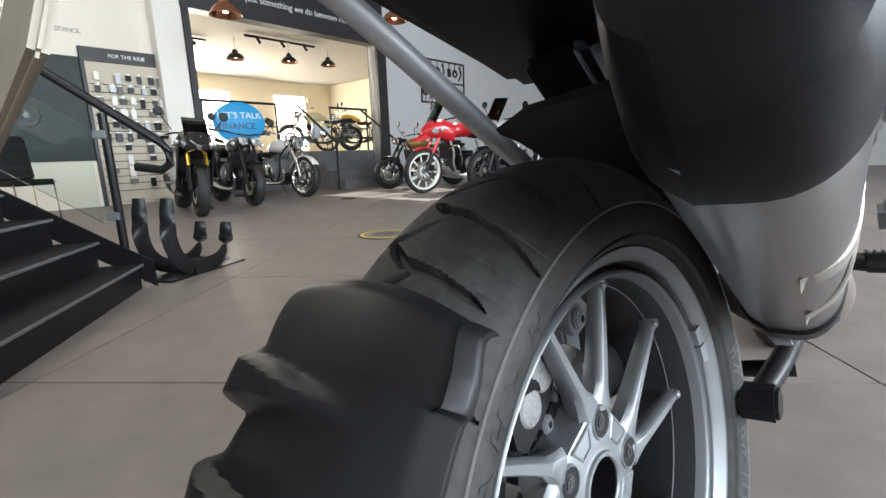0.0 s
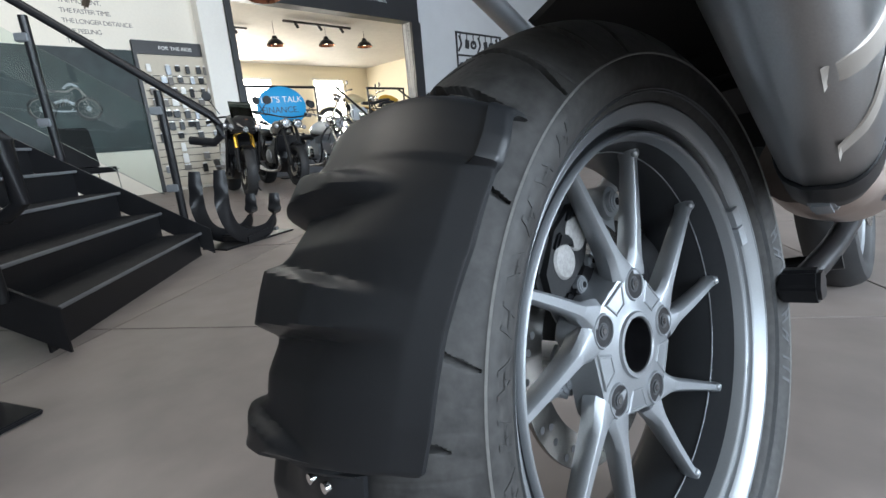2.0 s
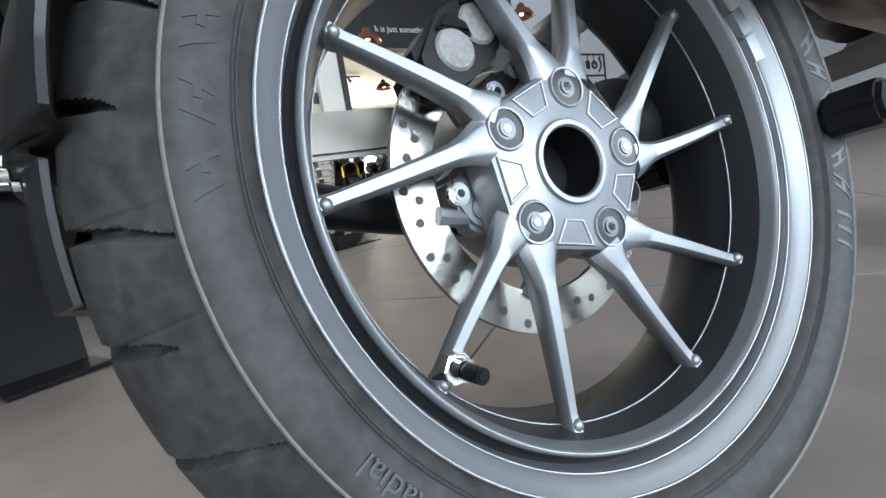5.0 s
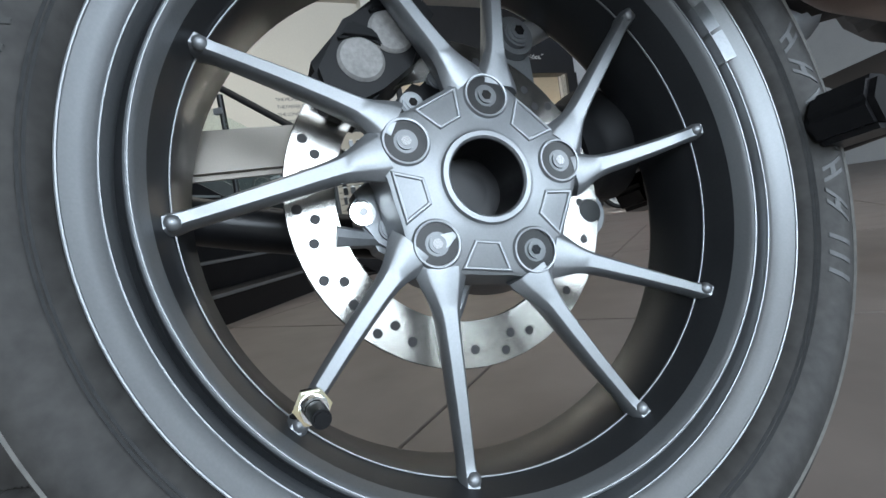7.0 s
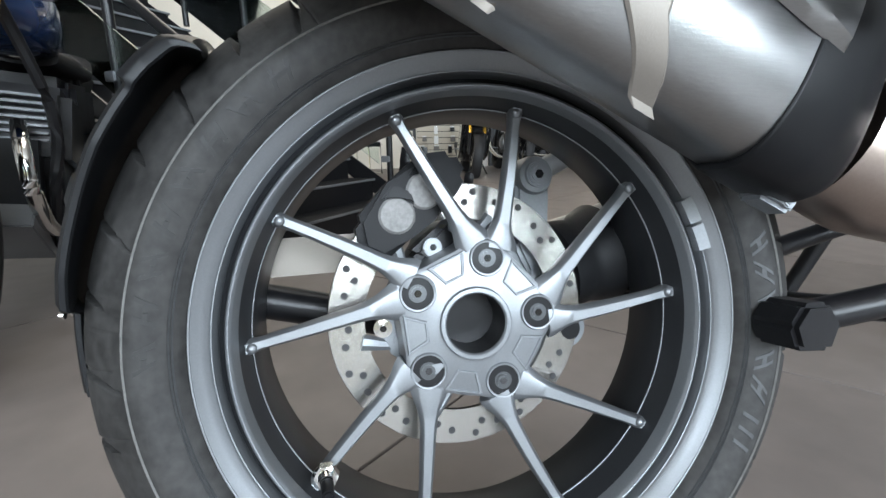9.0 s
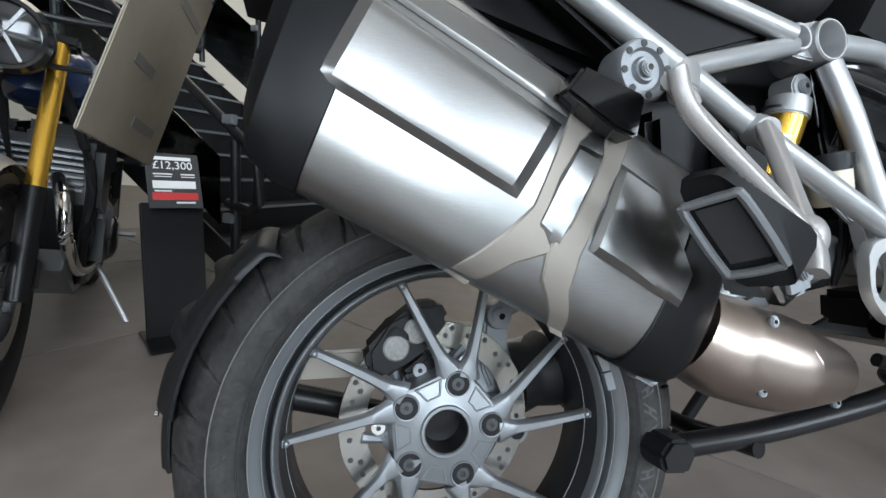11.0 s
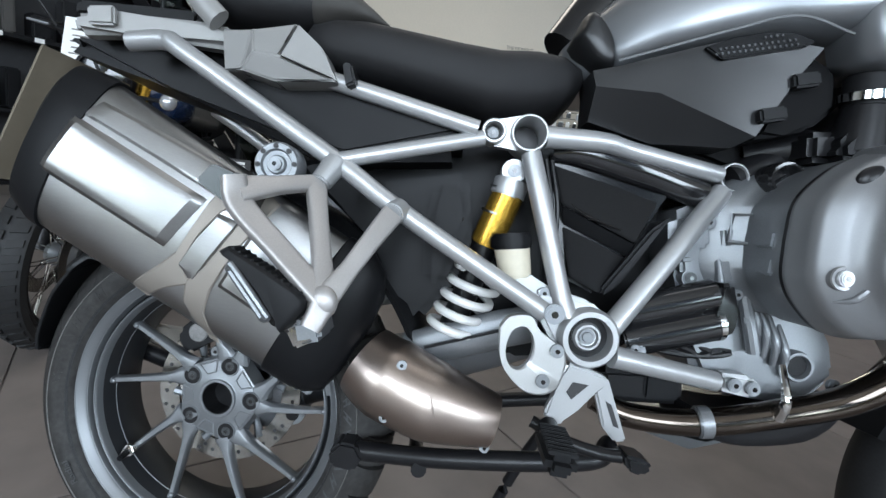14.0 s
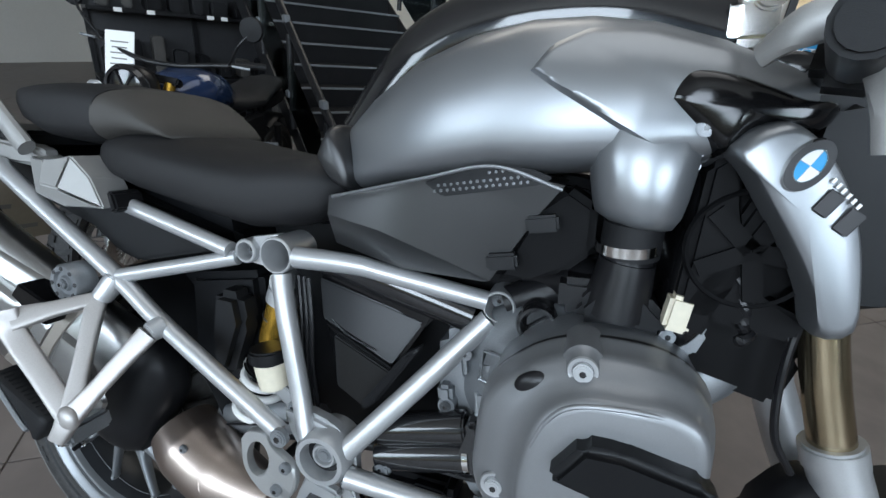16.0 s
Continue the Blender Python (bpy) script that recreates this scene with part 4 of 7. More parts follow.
def suspension():
    ax = [Vector((.090, .388, .430)), Vector((.080, .372, .330)), Vector((.070, .345, .190))]
    sh = part("rear_shock", rod(ax[0] + Vector((0, .002, -.02)), ax[1], .0225, n=32, bevel=.002), GOLD, bike, "gold rear shock absorber with white spring")
    part("shock_collar", rod(ax[0] + Vector((0, .003, -.004)), ax[0] + Vector((0, -.001, -.028)), .0245, n=32, bevel=.002), FRAME, sh)
    eye = part("shock_eye", rod((.075, .389, .437), (.108, .389, .437), .0165, n=24, bevel=.002), FRAME, sh)
    screw((.112, .389, .437), .009, eye)
    part("shock_body", rod(ax[1], ax[2], .019, n=24), STEEL_BLACK, sh)
    for z in (.8, .45):
        part("shock_ring", rod(ax[1] + (ax[0] - ax[1]) * z, ax[1] + (ax[0] - ax[1]) * (z + .03), .0232, n=32), BRUSHED, sh)
    d = (ax[2] - Vector((.082, .372, .29)))
    top = Vector((.082, .372, .29))
    q = Vector((0, 0, 1)).rotation_difference(d).to_matrix()
    coil = []
    for k in range(120):
        a = 2 * math.pi * k / 26
        coil.append(top + d * (k / 119) + q @ Vector((.034 * math.cos(a), .034 * math.sin(a), 0)))
    part("spring", tube(coil, .0062, n=10, smooth=False), WHITESPRING, sh, "white coil spring")
    part("spring_seat", rod(top - d * .06, top, .040, n=32, bevel=.003), STEEL_BLACK, sh)
    rs = part("fluid_reservoir", rod((.130, .402, .338), (.130, .416, .295), .024, .021, n=28, bevel=.003), MILKY, bike, "milky brake fluid reservoir with black cap")
    part("reservoir_cap", rod((.130, .398, .352), (.130, .403, .332), .0275, n=32, bevel=.003), PLASTIC, rs)
    part("reservoir_bracket", slab([(.400, .300), (.430, .305), (.462, .292), (.465, .272), (.440, .275)], .128, .136, bevel=.002), FRAME, rs)
    screw((.145, .455, .283), .008, rs)
    for i, (dy, dz) in enumerate(((0, 0), (.008, .0), (.016, .004))):
        part("cable", tube([(.11, .42 + dy, .46), (.118, .438 + dy, .40), (.118, .446 + dy, .34), (.112, .462 + dy, .26), (.10, .47, .2)], .0035, n=8), STEEL_BLACK, bike)
    part("rear_mudguard", rings([[polar(a, r, x) for x, r in ((-.09, .345), (-.05, .36), (.05, .36), (.09, .345), (.085, .338), (.05, .352), (-.05, .352), (-.085, .338))] for a in range(28, 84, 6)]), PLASTIC_SOFT, bike, "black inner mudguard over the tyre")
    part("battery_box", slab([(.20, .39), (.33, .43), (.36, .30), (.30, .20), (.22, .24)], -.10, .075, bevel=.012), PLASTIC, bike, "black plastic box behind the shock")
    part("tank_box", slab([(.285, .400), (.330, .405), (.345, .36), (.325, .265), (.295, .262), (.283, .33)], .070, .118, bevel=.012), PLASTIC_SOFT, bike, "black vapour canister")
    sw = part("swing_arm_casting", tube([(.075, .292, .158), (.082, .360, .190), (.088, .430, .222), (.090, .480, .240)], [.026, .029, .028, .026], n=20, flat=.55), CAST, bike, "grey cast swing arm with a pressed groove")
    part("arm_groove", tube([(.100, .315, .172), (.106, .370, .198), (.109, .430, .226)], .0022, n=6), STEEL_BLACK, sw)
    # dark filler added to close off the shaded hollow behind the tubes
    part("inner_shade", slab([(.05, .40), (.18, .44), (.33, .50), (.46, .53), (.72, .54), (.74, .42), (.62, .20), (.45, .16), (.34, .20), (.20, .30)], -.06, .010, bevel=.01), PLASTIC, bike, "dark filler for the shaded space inside the frame")


suspension()


def tail():
    # folded plastic shell with flat facets
    spots = dict(a=(.148, -.003, .535), b=(.158, .040, .539), c=(.160, .095, .555), d=(.160, .130, .532), e=(.160, .156, .494), f=(.160, .080, .480), g=(.161, .036, .486), h=(.150, .010, .483), m=(.172, .052, .508), r=(.172, .084, .508))
    spots = {k: (x + .006, y - .012, z) for k, (x, y, z) in spots.items()}
    bm = bmesh.new()
    near = {k: bm.verts.new(p) for k, p in spots.items()}
    rim = "abcdefgh"
    back = {k: bm.verts.new((.116, spots[k][1], spots[k][2])) for k in rim}
    for loop in ("abgh", "bmg", "bcrm", "cder", "ref", "mrfg"):
        bm.faces.new([near[k] for k in loop])
    for k, q in zip(rim, rim[1:] + rim[:1]):
        bm.faces.new((near[k], near[q], back[q], back[k]))
    bm.faces.new([back[k] for k in rim])
    bmesh.ops.bevel(bm, geom=list(bm.edges), offset=.0022, segments=2, affect='EDGES')
    grab = part("luggage_mount", bm, SILVERPAINT, bike, "matte silver plastic luggage mount", smooth=16)
    part("mount_clip", slab([(.146, .520), (.158, .520), (.168, .498), (.156, .490)], .12, .166, bevel=.003), STEEL_BLACK, grab)
    rk = part("luggage_rack", slab([(-.225, .525), (-.160, .536), (-.030, .548), (-.004, .540), (-.002, .516), (-.15, .510), (-.214, .498)], .108, .142, bevel=.009, segments=3), SILVERPAINT, bike, "silver rear luggage rack arm")
    part("rack_detail", slab([(-.195, .533), (-.16, .540), (-.155, .515), (-.19, .510)], .142, .152, bevel=.003), SILVERPAINT, rk)
    part("rack_plate", box((.25, .17, .022), (0, -.15, .545), (5, 0, 0), bevel=.006), PLASTIC_SOFT, rk)
    part("grab_handle", tube([(.115, -.22, .585), (.135, -.185, .612), (.152, -.145, .630), (.152, -.112, .622), (.152, -.070, .583), (.152, -.022, .545)], [.010, .012, .013, .013, .015, .016], n=10, flat=.7), SILVERPAINT, bike, "silver pillion grab handle")
    part("grab_handle", tube([(-.115, -.20, .585), (-.135, -.165, .612), (-.15, -.125, .628), (-.15, -.092, .620), (-.15, -.05, .583), (-.15, -.005, .545)], [.010, .012, .013, .013, .015, .016], n=10, flat=.7), SILVERPAINT, bike, "silver pillion grab handle")
    part("side_cover", slab([(-.02, .495), (.138, .500), (.318, .474), (.160, .412), (.118, .418)], .098, .128, bevel=.006), PLASTIC_SOFT, bike, "matte black side cover under the seat")
    part("tail_underside", slab([(-.25, .52), (-.10, .53), (.30, .50), (.32, .44), (.12, .40), (-.10, .46), (-.28, .49)], -.12, .10, bevel=.02), PLASTIC, bike, "black tail underside")
    pl = part("number_plate", box((.182, .003, .208), (.0, -.327, .387), (-15, 0, 0), bevel=.0012), CARD, bike, "plain brown-grey number board on the tail")
    for i, (dx, dz, w) in enumerate(((-.04, .06, .07), (.02, -.02, .05), (-.03, -.07, .06))):
        part("faint_mark", box((w, .0006, .010), (dx, -.327 + .0022 + dz * .27, .387 + dz), (-15, 0, 0)), GREYINK, pl)


tail()


def loft(name, stations, material, label="", e=3.0, n=40, smooth=60, x=0.0):
    """Cross sections along y: y, bottom z, top z, half width."""
    secs = []
    for st in stations:
        y, z0, z1, w = st[:4]
        ee = st[4] if len(st) > 4 else e
        secs.append(superellipse(x, (z0 + z1) / 2, w, (z1 - z0) / 2, ee, n, y))
    return part(name, rings(secs), material, bike, label, smooth=smooth)


def seats():
    loft("rider_seat", [(.075, .540, .576, .11), (.085, .528, .588, .125), (.115, .518, .598, .138), (.16, .513, .602, .145), (.22, .510, .600, .146), (.29, .503, .600, .142), (.34, .500, .603, .136), (.39, .512, .614, .126), (.43, .530, .616, .112), (.455, .552, .606, .095), (.464, .575, .592, .075)],
         SEAT, "black vinyl rider seat", e=3.2)
    s2 = loft("pillion_seat", [(-.10, .600, .620, .09), (-.092, .585, .632, .12), (-.06, .568, .640, .135), (-.02, .557, .648, .142), (.04, .560, .656, .142), (.085, .568, .656, .138)], SEAT, "black vinyl pillion seat", e=3.4)
    loft("seat_front_panel", [(.083, .566, .657, .139), (.10, .575, .655, .132), (.13, .588, .640, .122), (.16, .594, .620, .112), (.182, .596, .604, .10)], SEATRIB, "brown-grey grippy front panel of the pillion seat", e=3.0)


seats()


def tank():
    secs = []
    data = [(.430, .575, .640, .055), (.455, .580, .680, .090), (.49, .588, .720, .125), (.54, .610, .765, .155), (.60, .630, .800, .172), (.66, .650, .822, .182), (.72, .660, .832, .187), (.78, .675, .832, .190), (.84, .690, .822, .185), (.90, .705, .805, .165), (.95, .72, .785, .13)]
    for y, z0, z1, w in data:
        row = []
        n = 48
        for k in range(n):
            a = 2 * math.pi * k / n
            c, s = math.cos(a), math.sin(a)
            e = 2.6 if s > 0 else 4.0
            x = w * math.copysign(abs(c) ** (2 / e), c)
            z = (z0 + .055 + (z1 - z0 - .055) * abs(s) ** (2 / e)) if s > 0 else (z0 + .055 - .055 * abs(s) ** (2 / e))
            row.append((x, y, z))
        secs.append(row)
    tk = part("fuel_tank", rings(secs), TANKGREY, bike, "metallic grey fuel tank with satin sheen", smooth=60)
    part("tank_spine", tube([(0, .44, .650), (0, .52, .762), (0, .62, .818), (0, .74, .842), (0, .86, .832)], [.04, .055, .06, .06, .05], n=16, flat=1.2), BLACKGLOSS, tk)
    part("tank_seam", tube([(.158, .484, .588), (.186, .60, .636), (.194, .668, .662), (.193, .735, .654)], .0018, n=8), TANKGREY, tk)
    part("rear_trim", pillow([(.432, .626), (.450, .606), (.470, .592), (.490, .590), (.492, .606), (.482, .632), (.462, .656), (.444, .664)], .070, .132, 4, .4), SIDEPANEL, tk, smooth=60)
    # shroud with its air scoop that reaches down to the intake
    sh = part("tank_shroud", slab([(.730, .745), (.755, .762), (.80, .768), (.845, .762), (.858, .740), (.850, .712), (.842, .690), (.775, .690), (.765, .715)], .140, .180, bevel=.014, segments=3), TANKGREY, bike, "metallic grey side shroud with air scoop", smooth=50)
    ys, w0, w1, ws = zip(*[(y, a, b, w) for y, a, b, w in data])

    def skin(y, z):
        """The tank's half width at y and z."""
        a, b, w = np.interp(y, ys, w0), np.interp(y, ys, w1), np.interp(y, ys, ws)
        mid = a + .055
        q, e = ((z - mid) / (b - mid), 2.6) if z > mid else ((mid - z) / .055, 4.0)
        return w * max(0.0, 1 - min(1.0, q) ** e) ** (1 / e)
    low = ([.680, .708, .763, .803, .833, .846], [.752, .739, .717, .702, .685, .690])
    top = ([.680, .694, .722, .765, .846], [.752, .780, .800, .808, .800])
    grid, bm = [], bmesh.new()
    for i in range(41):
        y = .680 + .166 * i / 40
        a, b = np.interp(y, *low), np.interp(y, *top)
        row = []
        for j in range(25):
            t = j / 24
            z = a + (b - a) * t
            d = min(t * (b - a), (1 - t) * (b - a) * .5, y - .680)
            fold = .0100 * min(1.0, d / .004) * (1 - .55 * min(1.0, max(0.0, (z - a) / .05)))
            row.append(bm.verts.new((float(max(skin(y, z), .150 if z < .76 else 0)) + float(fold), y, float(z))))
        grid.append(row)
    for p, q in zip(grid, grid[1:]):
        for k in range(24):
            bm.faces.new((p[k], p[k + 1], q[k + 1], q[k]))
    part("shroud_wing", bm, TANKGREY, sh, smooth=50)
    secs = []
    for z, y0, y1, x0, x1 in ((.735, .752, .846, .12, .186), (.715, .748, .846, .12, .194), (.690, .750, .846, .12, .199), (.665, .757, .846, .12, .200), (.648, .763, .845, .12, .198), (.638, .768, .842, .12, .193), (.634, .775, .836, .125, .186)):
        secs.append([(x, y, z) for x, y in ((x0, y0), (x1 - .040, y0), (x1 - .014, y0 + .008), (x1 - .003, y0 + .024), (x1, (y0 + y1) / 2), (x1 - .003, y1 - .022), (x1 - .016, y1 - .006), (x1 - .042, y1), (x0, y1))])
    part("scoop", rings(secs), TANKGREY, sh, smooth=70)
    # perforated inlet grille
    gr = part("inlet_grille", slab([(.588, .627), (.619, .644), (.681, .668), (.722, .660), (.710, .650), (.612, .616)], .135, .1535, bevel=.002), PLASTIC, bike, "black perforated inlet grille")
    for i in range(17):
        for j in range(4):
            y = .603 + .0068 * i + .003 * (j % 2)
            z = .6200 + .0022 * i + .0072 * j
            if z < .662 - abs(y - .681) * .42:
                part("grille_stud", rod((.1530, y, z), (.1548, y, z), .0017, n=6), BOLTGREY, gr)
    # folded airbox panel: an upper facet that catches the light and a lower one that turns under
    pts = {"a": (.128, .462, .582), "b": (.138, .491, .590), "c": (.143, .535, .609), "d": (.147, .585, .630), "e": (.150, .645, .655), "f": (.150, .735, .655), "g": (.146, .716, .620), "h": (.140, .680, .534), "i": (.152, .545, .561), "j": (.136, .468, .560), "k": (.112, .472, .520), "l": (.108, .560, .508), "m": (.112, .668, .522)}
    bm = bmesh.new()
    front = {k: bm.verts.new(p) for k, p in pts.items()}
    for loop in ("abij", "bcdi", "deg", "efg", "dghi", "jilk", "ihml"):
        bm.faces.new([front[k] for k in loop])
    rim_line = "abcdefghmlk" + "j"
    back = {k: bm.verts.new((.06, pts[k][1], pts[k][2])) for k in rim_line}
    for p, q in zip(rim_line, rim_line[1:] + rim_line[0]):
        bm.faces.new((front[p], back[p], back[q], front[q]))
    bm.faces.new([back[k] for k in rim_line[::-1]])
    bmesh.ops.bevel(bm, geom=[e for e in bm.edges if len(e.link_faces) == 2 and e.calc_face_angle(0) > .10], offset=.004, segments=3, affect='EDGES')
    part("airbox_panel", bm, SIDEPANEL, bike, "satin black folded airbox side panel", smooth=30)
    part("front_panel", slab([(.680, .532), (.716, .620), (.736, .655), (.772, .640), (.780, .590), (.755, .560), (.72, .545)], .06, .132, bevel=.008), SHADED_INNER, bike, "black front airbox panel")
    for y, z in ((.722, .612), (.690, .562)):
        part("panel_clip", box((.016, .034, .018), (.146, y, z), (18, 0, 0), bevel=.003), PLASTIC_SOFT, bike, "black rubber panel clip")
    # added backing that keeps the gap between panel and scoop as dark as its shade
    part("panel_gap_backing", slab([(.60, .60), (.72, .66), (.80, .66), (.86, .60), (.84, .53), (.70, .50), (.60, .52)], -.05, .062, bevel=.012), SHADED_INNER, bike, "black backing added to darken the gap between the panels")
    # dark triangular side box
    sb = part("side_box", slab([(.436, .478), (.475, .490), (.62, .458), (.60, .425), (.567, .349), (.540, .290), (.488, .306), (.455, .40)], .03, .086, bevel=.006), TRIMBLACK, bike, "glossy black triangular side box")
    part("box_top", tube([(.088, .440, .474), (.092, .480, .482), (.090, .56, .474), (.080, .66, .458)], [.012, .020, .022, .020], n=18, flat=.7), BLACKGLOSS, sb)
    for quad in (((.094, .443, .458), (.086, .600, .437), (.106, .571, .372), (.104, .462, .406)),
                 ((.104, .462, .404), (.106, .571, .370), (.090, .5725, .352), (.088, .472, .380)),
                 ((.088, .473, .377), (.090, .572, .349), (.104, .540, .294), (.100, .494, .309))):
        faces = bmesh.new()
        front = [faces.verts.new(p) for p in quad]
        back = [faces.verts.new((.07, p[1], p[2])) for p in quad]
        faces.faces.new(front)
        for k in range(4):
            faces.faces.new((front[k], front[k - 1], back[k - 1], back[k]))
        bmesh.ops.bevel(faces, geom=[e for e in faces.edges if len(e.link_faces) == 2], offset=.002, segments=2, affect='EDGES')
        part("box_facet", faces, BOXGREY, sb, "glossy dark folded panel", smooth=20)
    part("box_crease", tube([(.101, .468, .412), (.104, .50, .396), (.1065, .548, .386)], [.0008, .003, .0008], n=8), TRIMBLACK, sb)
    # black plate added where only shade shows between tube and side box
    part("frame_gap_backing", slab([(.56, .485), (.60, .560), (.76, .570), (.77, .47), (.66, .44), (.61, .44)], -.01, .035, bevel=.006), SHADED_INNER, bike, "black plate added to darken the gap behind the frame")
    part("box_strap", slab([(.588, .395), (.612, .418), (.560, .310), (.54, .292), (.536, .300)], .096, .112, bevel=.004), PLASTIC, sb)


tank()


def engine():
    case = part("crankcase", slab([(.620, .425), (.66, .450), (.741, .450), (.80, .40), (.88, .30), (.90, .24), (.86, .19), (.776, .185), (.70, .205), (.665, .28), (.640, .34)], -.10, .088, bevel=.014), CAST, bike, "cast aluminium engine crankcase")
    for i, (y, z, s) in enumerate(((.655, .40, .030), (.70, .405, .026), (.705, .36, .030), (.735, .40, .022), (.65, .355, .02))):
        part("case_boss", box((.026, s, s * 1.2), (.092, y, z), (15, 0, 0), bevel=.005), CAST, case)
    for i in range(4):
        part("case_rib", tube([(.086, .752 + .016 * i, .330 - .010 * i), (.100, .760 + .016 * i, .300 - .012 * i), (.094, .768 + .015 * i, .262 - .010 * i)], [.003, .0058, .004], n=10), CAST, case)
    part("case_web", tube([(.098, .735, .335), (.10, .752, .29), (.10, .765, .255)], .009, n=10), CAST, case)
    pl = part("case_plug", lathe([(.0, .094), (.0145, .094), (.0165, .104), (.020, .104), (.022, .098), (.022, .085)], 36, centre=(0, .828, .248)), CAST, case)
    part("plug_face", rod((.092, .828, .248), (.098, .828, .248), .0145, n=30), STEEL_BLACK, pl)
    for y, z in ((.748, .300), (.88, .232), (.665, .42), (.72, .44)):
        screw((.106, y, z), .009, case)
    # starter motor
    st = part("starter_motor", rod((.108, .578, .236), (.108, .704, .288), .0235, n=36, bevel=.003), BLACKGLOSS, bike, "gloss black starter motor with its solenoid")
    part("solenoid", rod((.108, .574, .276), (.108, .690, .324), .0225, n=36, bevel=.003), BLACKGLOSS, st)
    part("end_plate", slab([(.690, .262), (.716, .272), (.722, .300), (.704, .345), (.686, .340), (.694, .300)], .088, .128, bevel=.006), BLACKGLOSS, st)
    part("starter_rim", rod((.108, .696, .285), (.108, .703, .2875), .0245, n=36), CHROME, st)
    for p in ((.134, .590, .232), (.118, .716, .330)):
        screw(p, .007, st)
    part("starter_lug", box((.012, .026, .014), (.128, .592, .230), (22, 0, 0), bevel=.003), CAST, st)
    # cylinder and its cover
    cyl = part("cylinder", tube([(.06, .800, .40), (.14, .802, .410), (.20, .804, .416)], [.088, .090, .092], n=36), CAST, bike, "cast engine cylinder")
    o = [(.708, .404), (.709, .450), (.731, .486), (.762, .513), (.800, .528), (.862, .532), (.905, .505), (.920, .430), (.905, .372), (.860, .326), (.820, .309), (.772, .306), (.735, .330), (.714, .360)]
    face = [(.762, .412), (.764, .452), (.774, .478), (.797, .496), (.830, .503), (.866, .507), (.892, .490), (.902, .430), (.890, .390), (.856, .362), (.825, .348), (.795, .352), (.775, .366), (.765, .386)]
    cc, fc = Vector((.812, .425)), Vector((.830, .432))

    def level(x, k, line=None, c=None):
        c = c or cc
        return curve_points([(x, c.x + (y - c.x) * k, c.y + (z - c.y) * k) for y, z in (line or o) + [(line or o)[0]]], 5)[:-1]

    def between(x, f):
        """A ring that lies part of the way from the outline to the face."""
        p, q = level(x, .965), level(x, 1.05, face, fc)
        return [Vector(a) * (1 - f) + Vector(b) * f for a, b in zip(p, q)]
    cover = part("valve_cover", rings([level(.192, .95), level(.1935, .992), level(.196, 1.0), level(.200, 1.0), level(.202, .99), between(.222, .0), between(.231, .06), between(.236, .18),
                                       between(.244, .55), between(.250, .78), between(.258, .95), between(.2635, 1.0), level(.267, 1.02, face, fc), level(.2685, .985, face, fc), level(.2695, .90, face, fc), level(.2700, .3, face, fc)]),
                 COVERPAINT, bike, "satin grey cylinder head cover", smooth=50)
    head = part("cylinder_head", rings([level(.120, .93), level(.122, .97), level(.150, .97), level(.186, .985), level(.189, .975), level(.190, .9)]), CAST, bike, "cast grey cylinder head", smooth=45)
    def moved(ring, dy, dz=0.0):
        return [(p[0], p[1] + dy, p[2] + dz) for p in ring]
    brl = part("cylinder_barrel", rings([moved(level(.04, .84), -.070, -.01), moved(level(.078, .88), -.062, -.008), moved(level(.090, .90), -.050, -.006), moved(level(.104, .93), -.018), level(.112, .955), level(.124, .955)]), CAST, bike, "smooth cast aluminium cylinder barrel", smooth=60)
    pk = part("barrel_frame", tube([(.112, .690, .398), (.112, .690, .436), (.120, .714, .440), (.120, .714, .400), (.112, .690, .398)], .0028, n=8, smooth=False), CAST, brl)
    part("barrel_web", tube([(.100, .690, .372), (.104, .702, .330), (.104, .706, .300)], [.003, .006, .008], n=10), CAST, brl)
    for y, z in ((.652, .412), (.707, .300), (.655, .340)):
        part("barrel_boss", rod((.070, y, z), (.106, y, z), .013, .011, n=20, bevel=.002), CAST, brl)
        screw((.109, y, z), .008, brl, material=BOLTGREY)
    part("gasket", rings([level(.187, .975), level(.188, .993), level(.1935, .993), level(.194, .975)], cap=False), STEEL_BLACK, head, "black cover gasket")
    for y, z in ((.701, .405), (.705, .372)):
        part("head_pad", box((.030, .012, .022), (.160, y + .012, z), (0, 0, 0), bevel=.003), CAST, head)
    part("crease", tube([(.2670, .764, .440), (.2680, .772, .470), (.2690, .790, .491), (.2685, .830, .5025), (.266, .866, .506)], .0022, n=8), COVERPAINT, cover)
    gd = part("cover_guard", slab([(.781, .430), (.802, .471), (.832, .476), (.896, .472), (.912, .456), (.910, .436), (.882, .432), (.846, .424)], .258, .292, bevel=.007, segments=3), PLASTIC, cover, "black plastic cover guard", smooth=50)
    for y, z, x in ((.791, .512, .232), (.7425, .370, .232)):
        bo = part("cover_boss", lathe([(.0, x + .012), (.0115, x + .012), (.0135, x + .009), (.0148, x + .002), (.0185, x - .002), (.0195, x - .05)], 36, centre=(0, y, z)), COVERPAINT, cover)
        part("washer", lathe([(.0095, x + .0125), (.0128, x + .0132), (.0135, x + .011)], 30, centre=(0, y, z)), FRAME, bo)
        screw((x + .018, y, z), .0085, bo, material=FRAME)
    part("pocket_lip", tube([(.232, .733, .398), (.240, .746, .400), (.249, .762, .390), (.250, .767, .370), (.246, .758, .350), (.236, .742, .343)], [.001, .003, .0045, .005, .004, .001], n=10), COVERPAINT, cover)
    bm = bmesh.new()
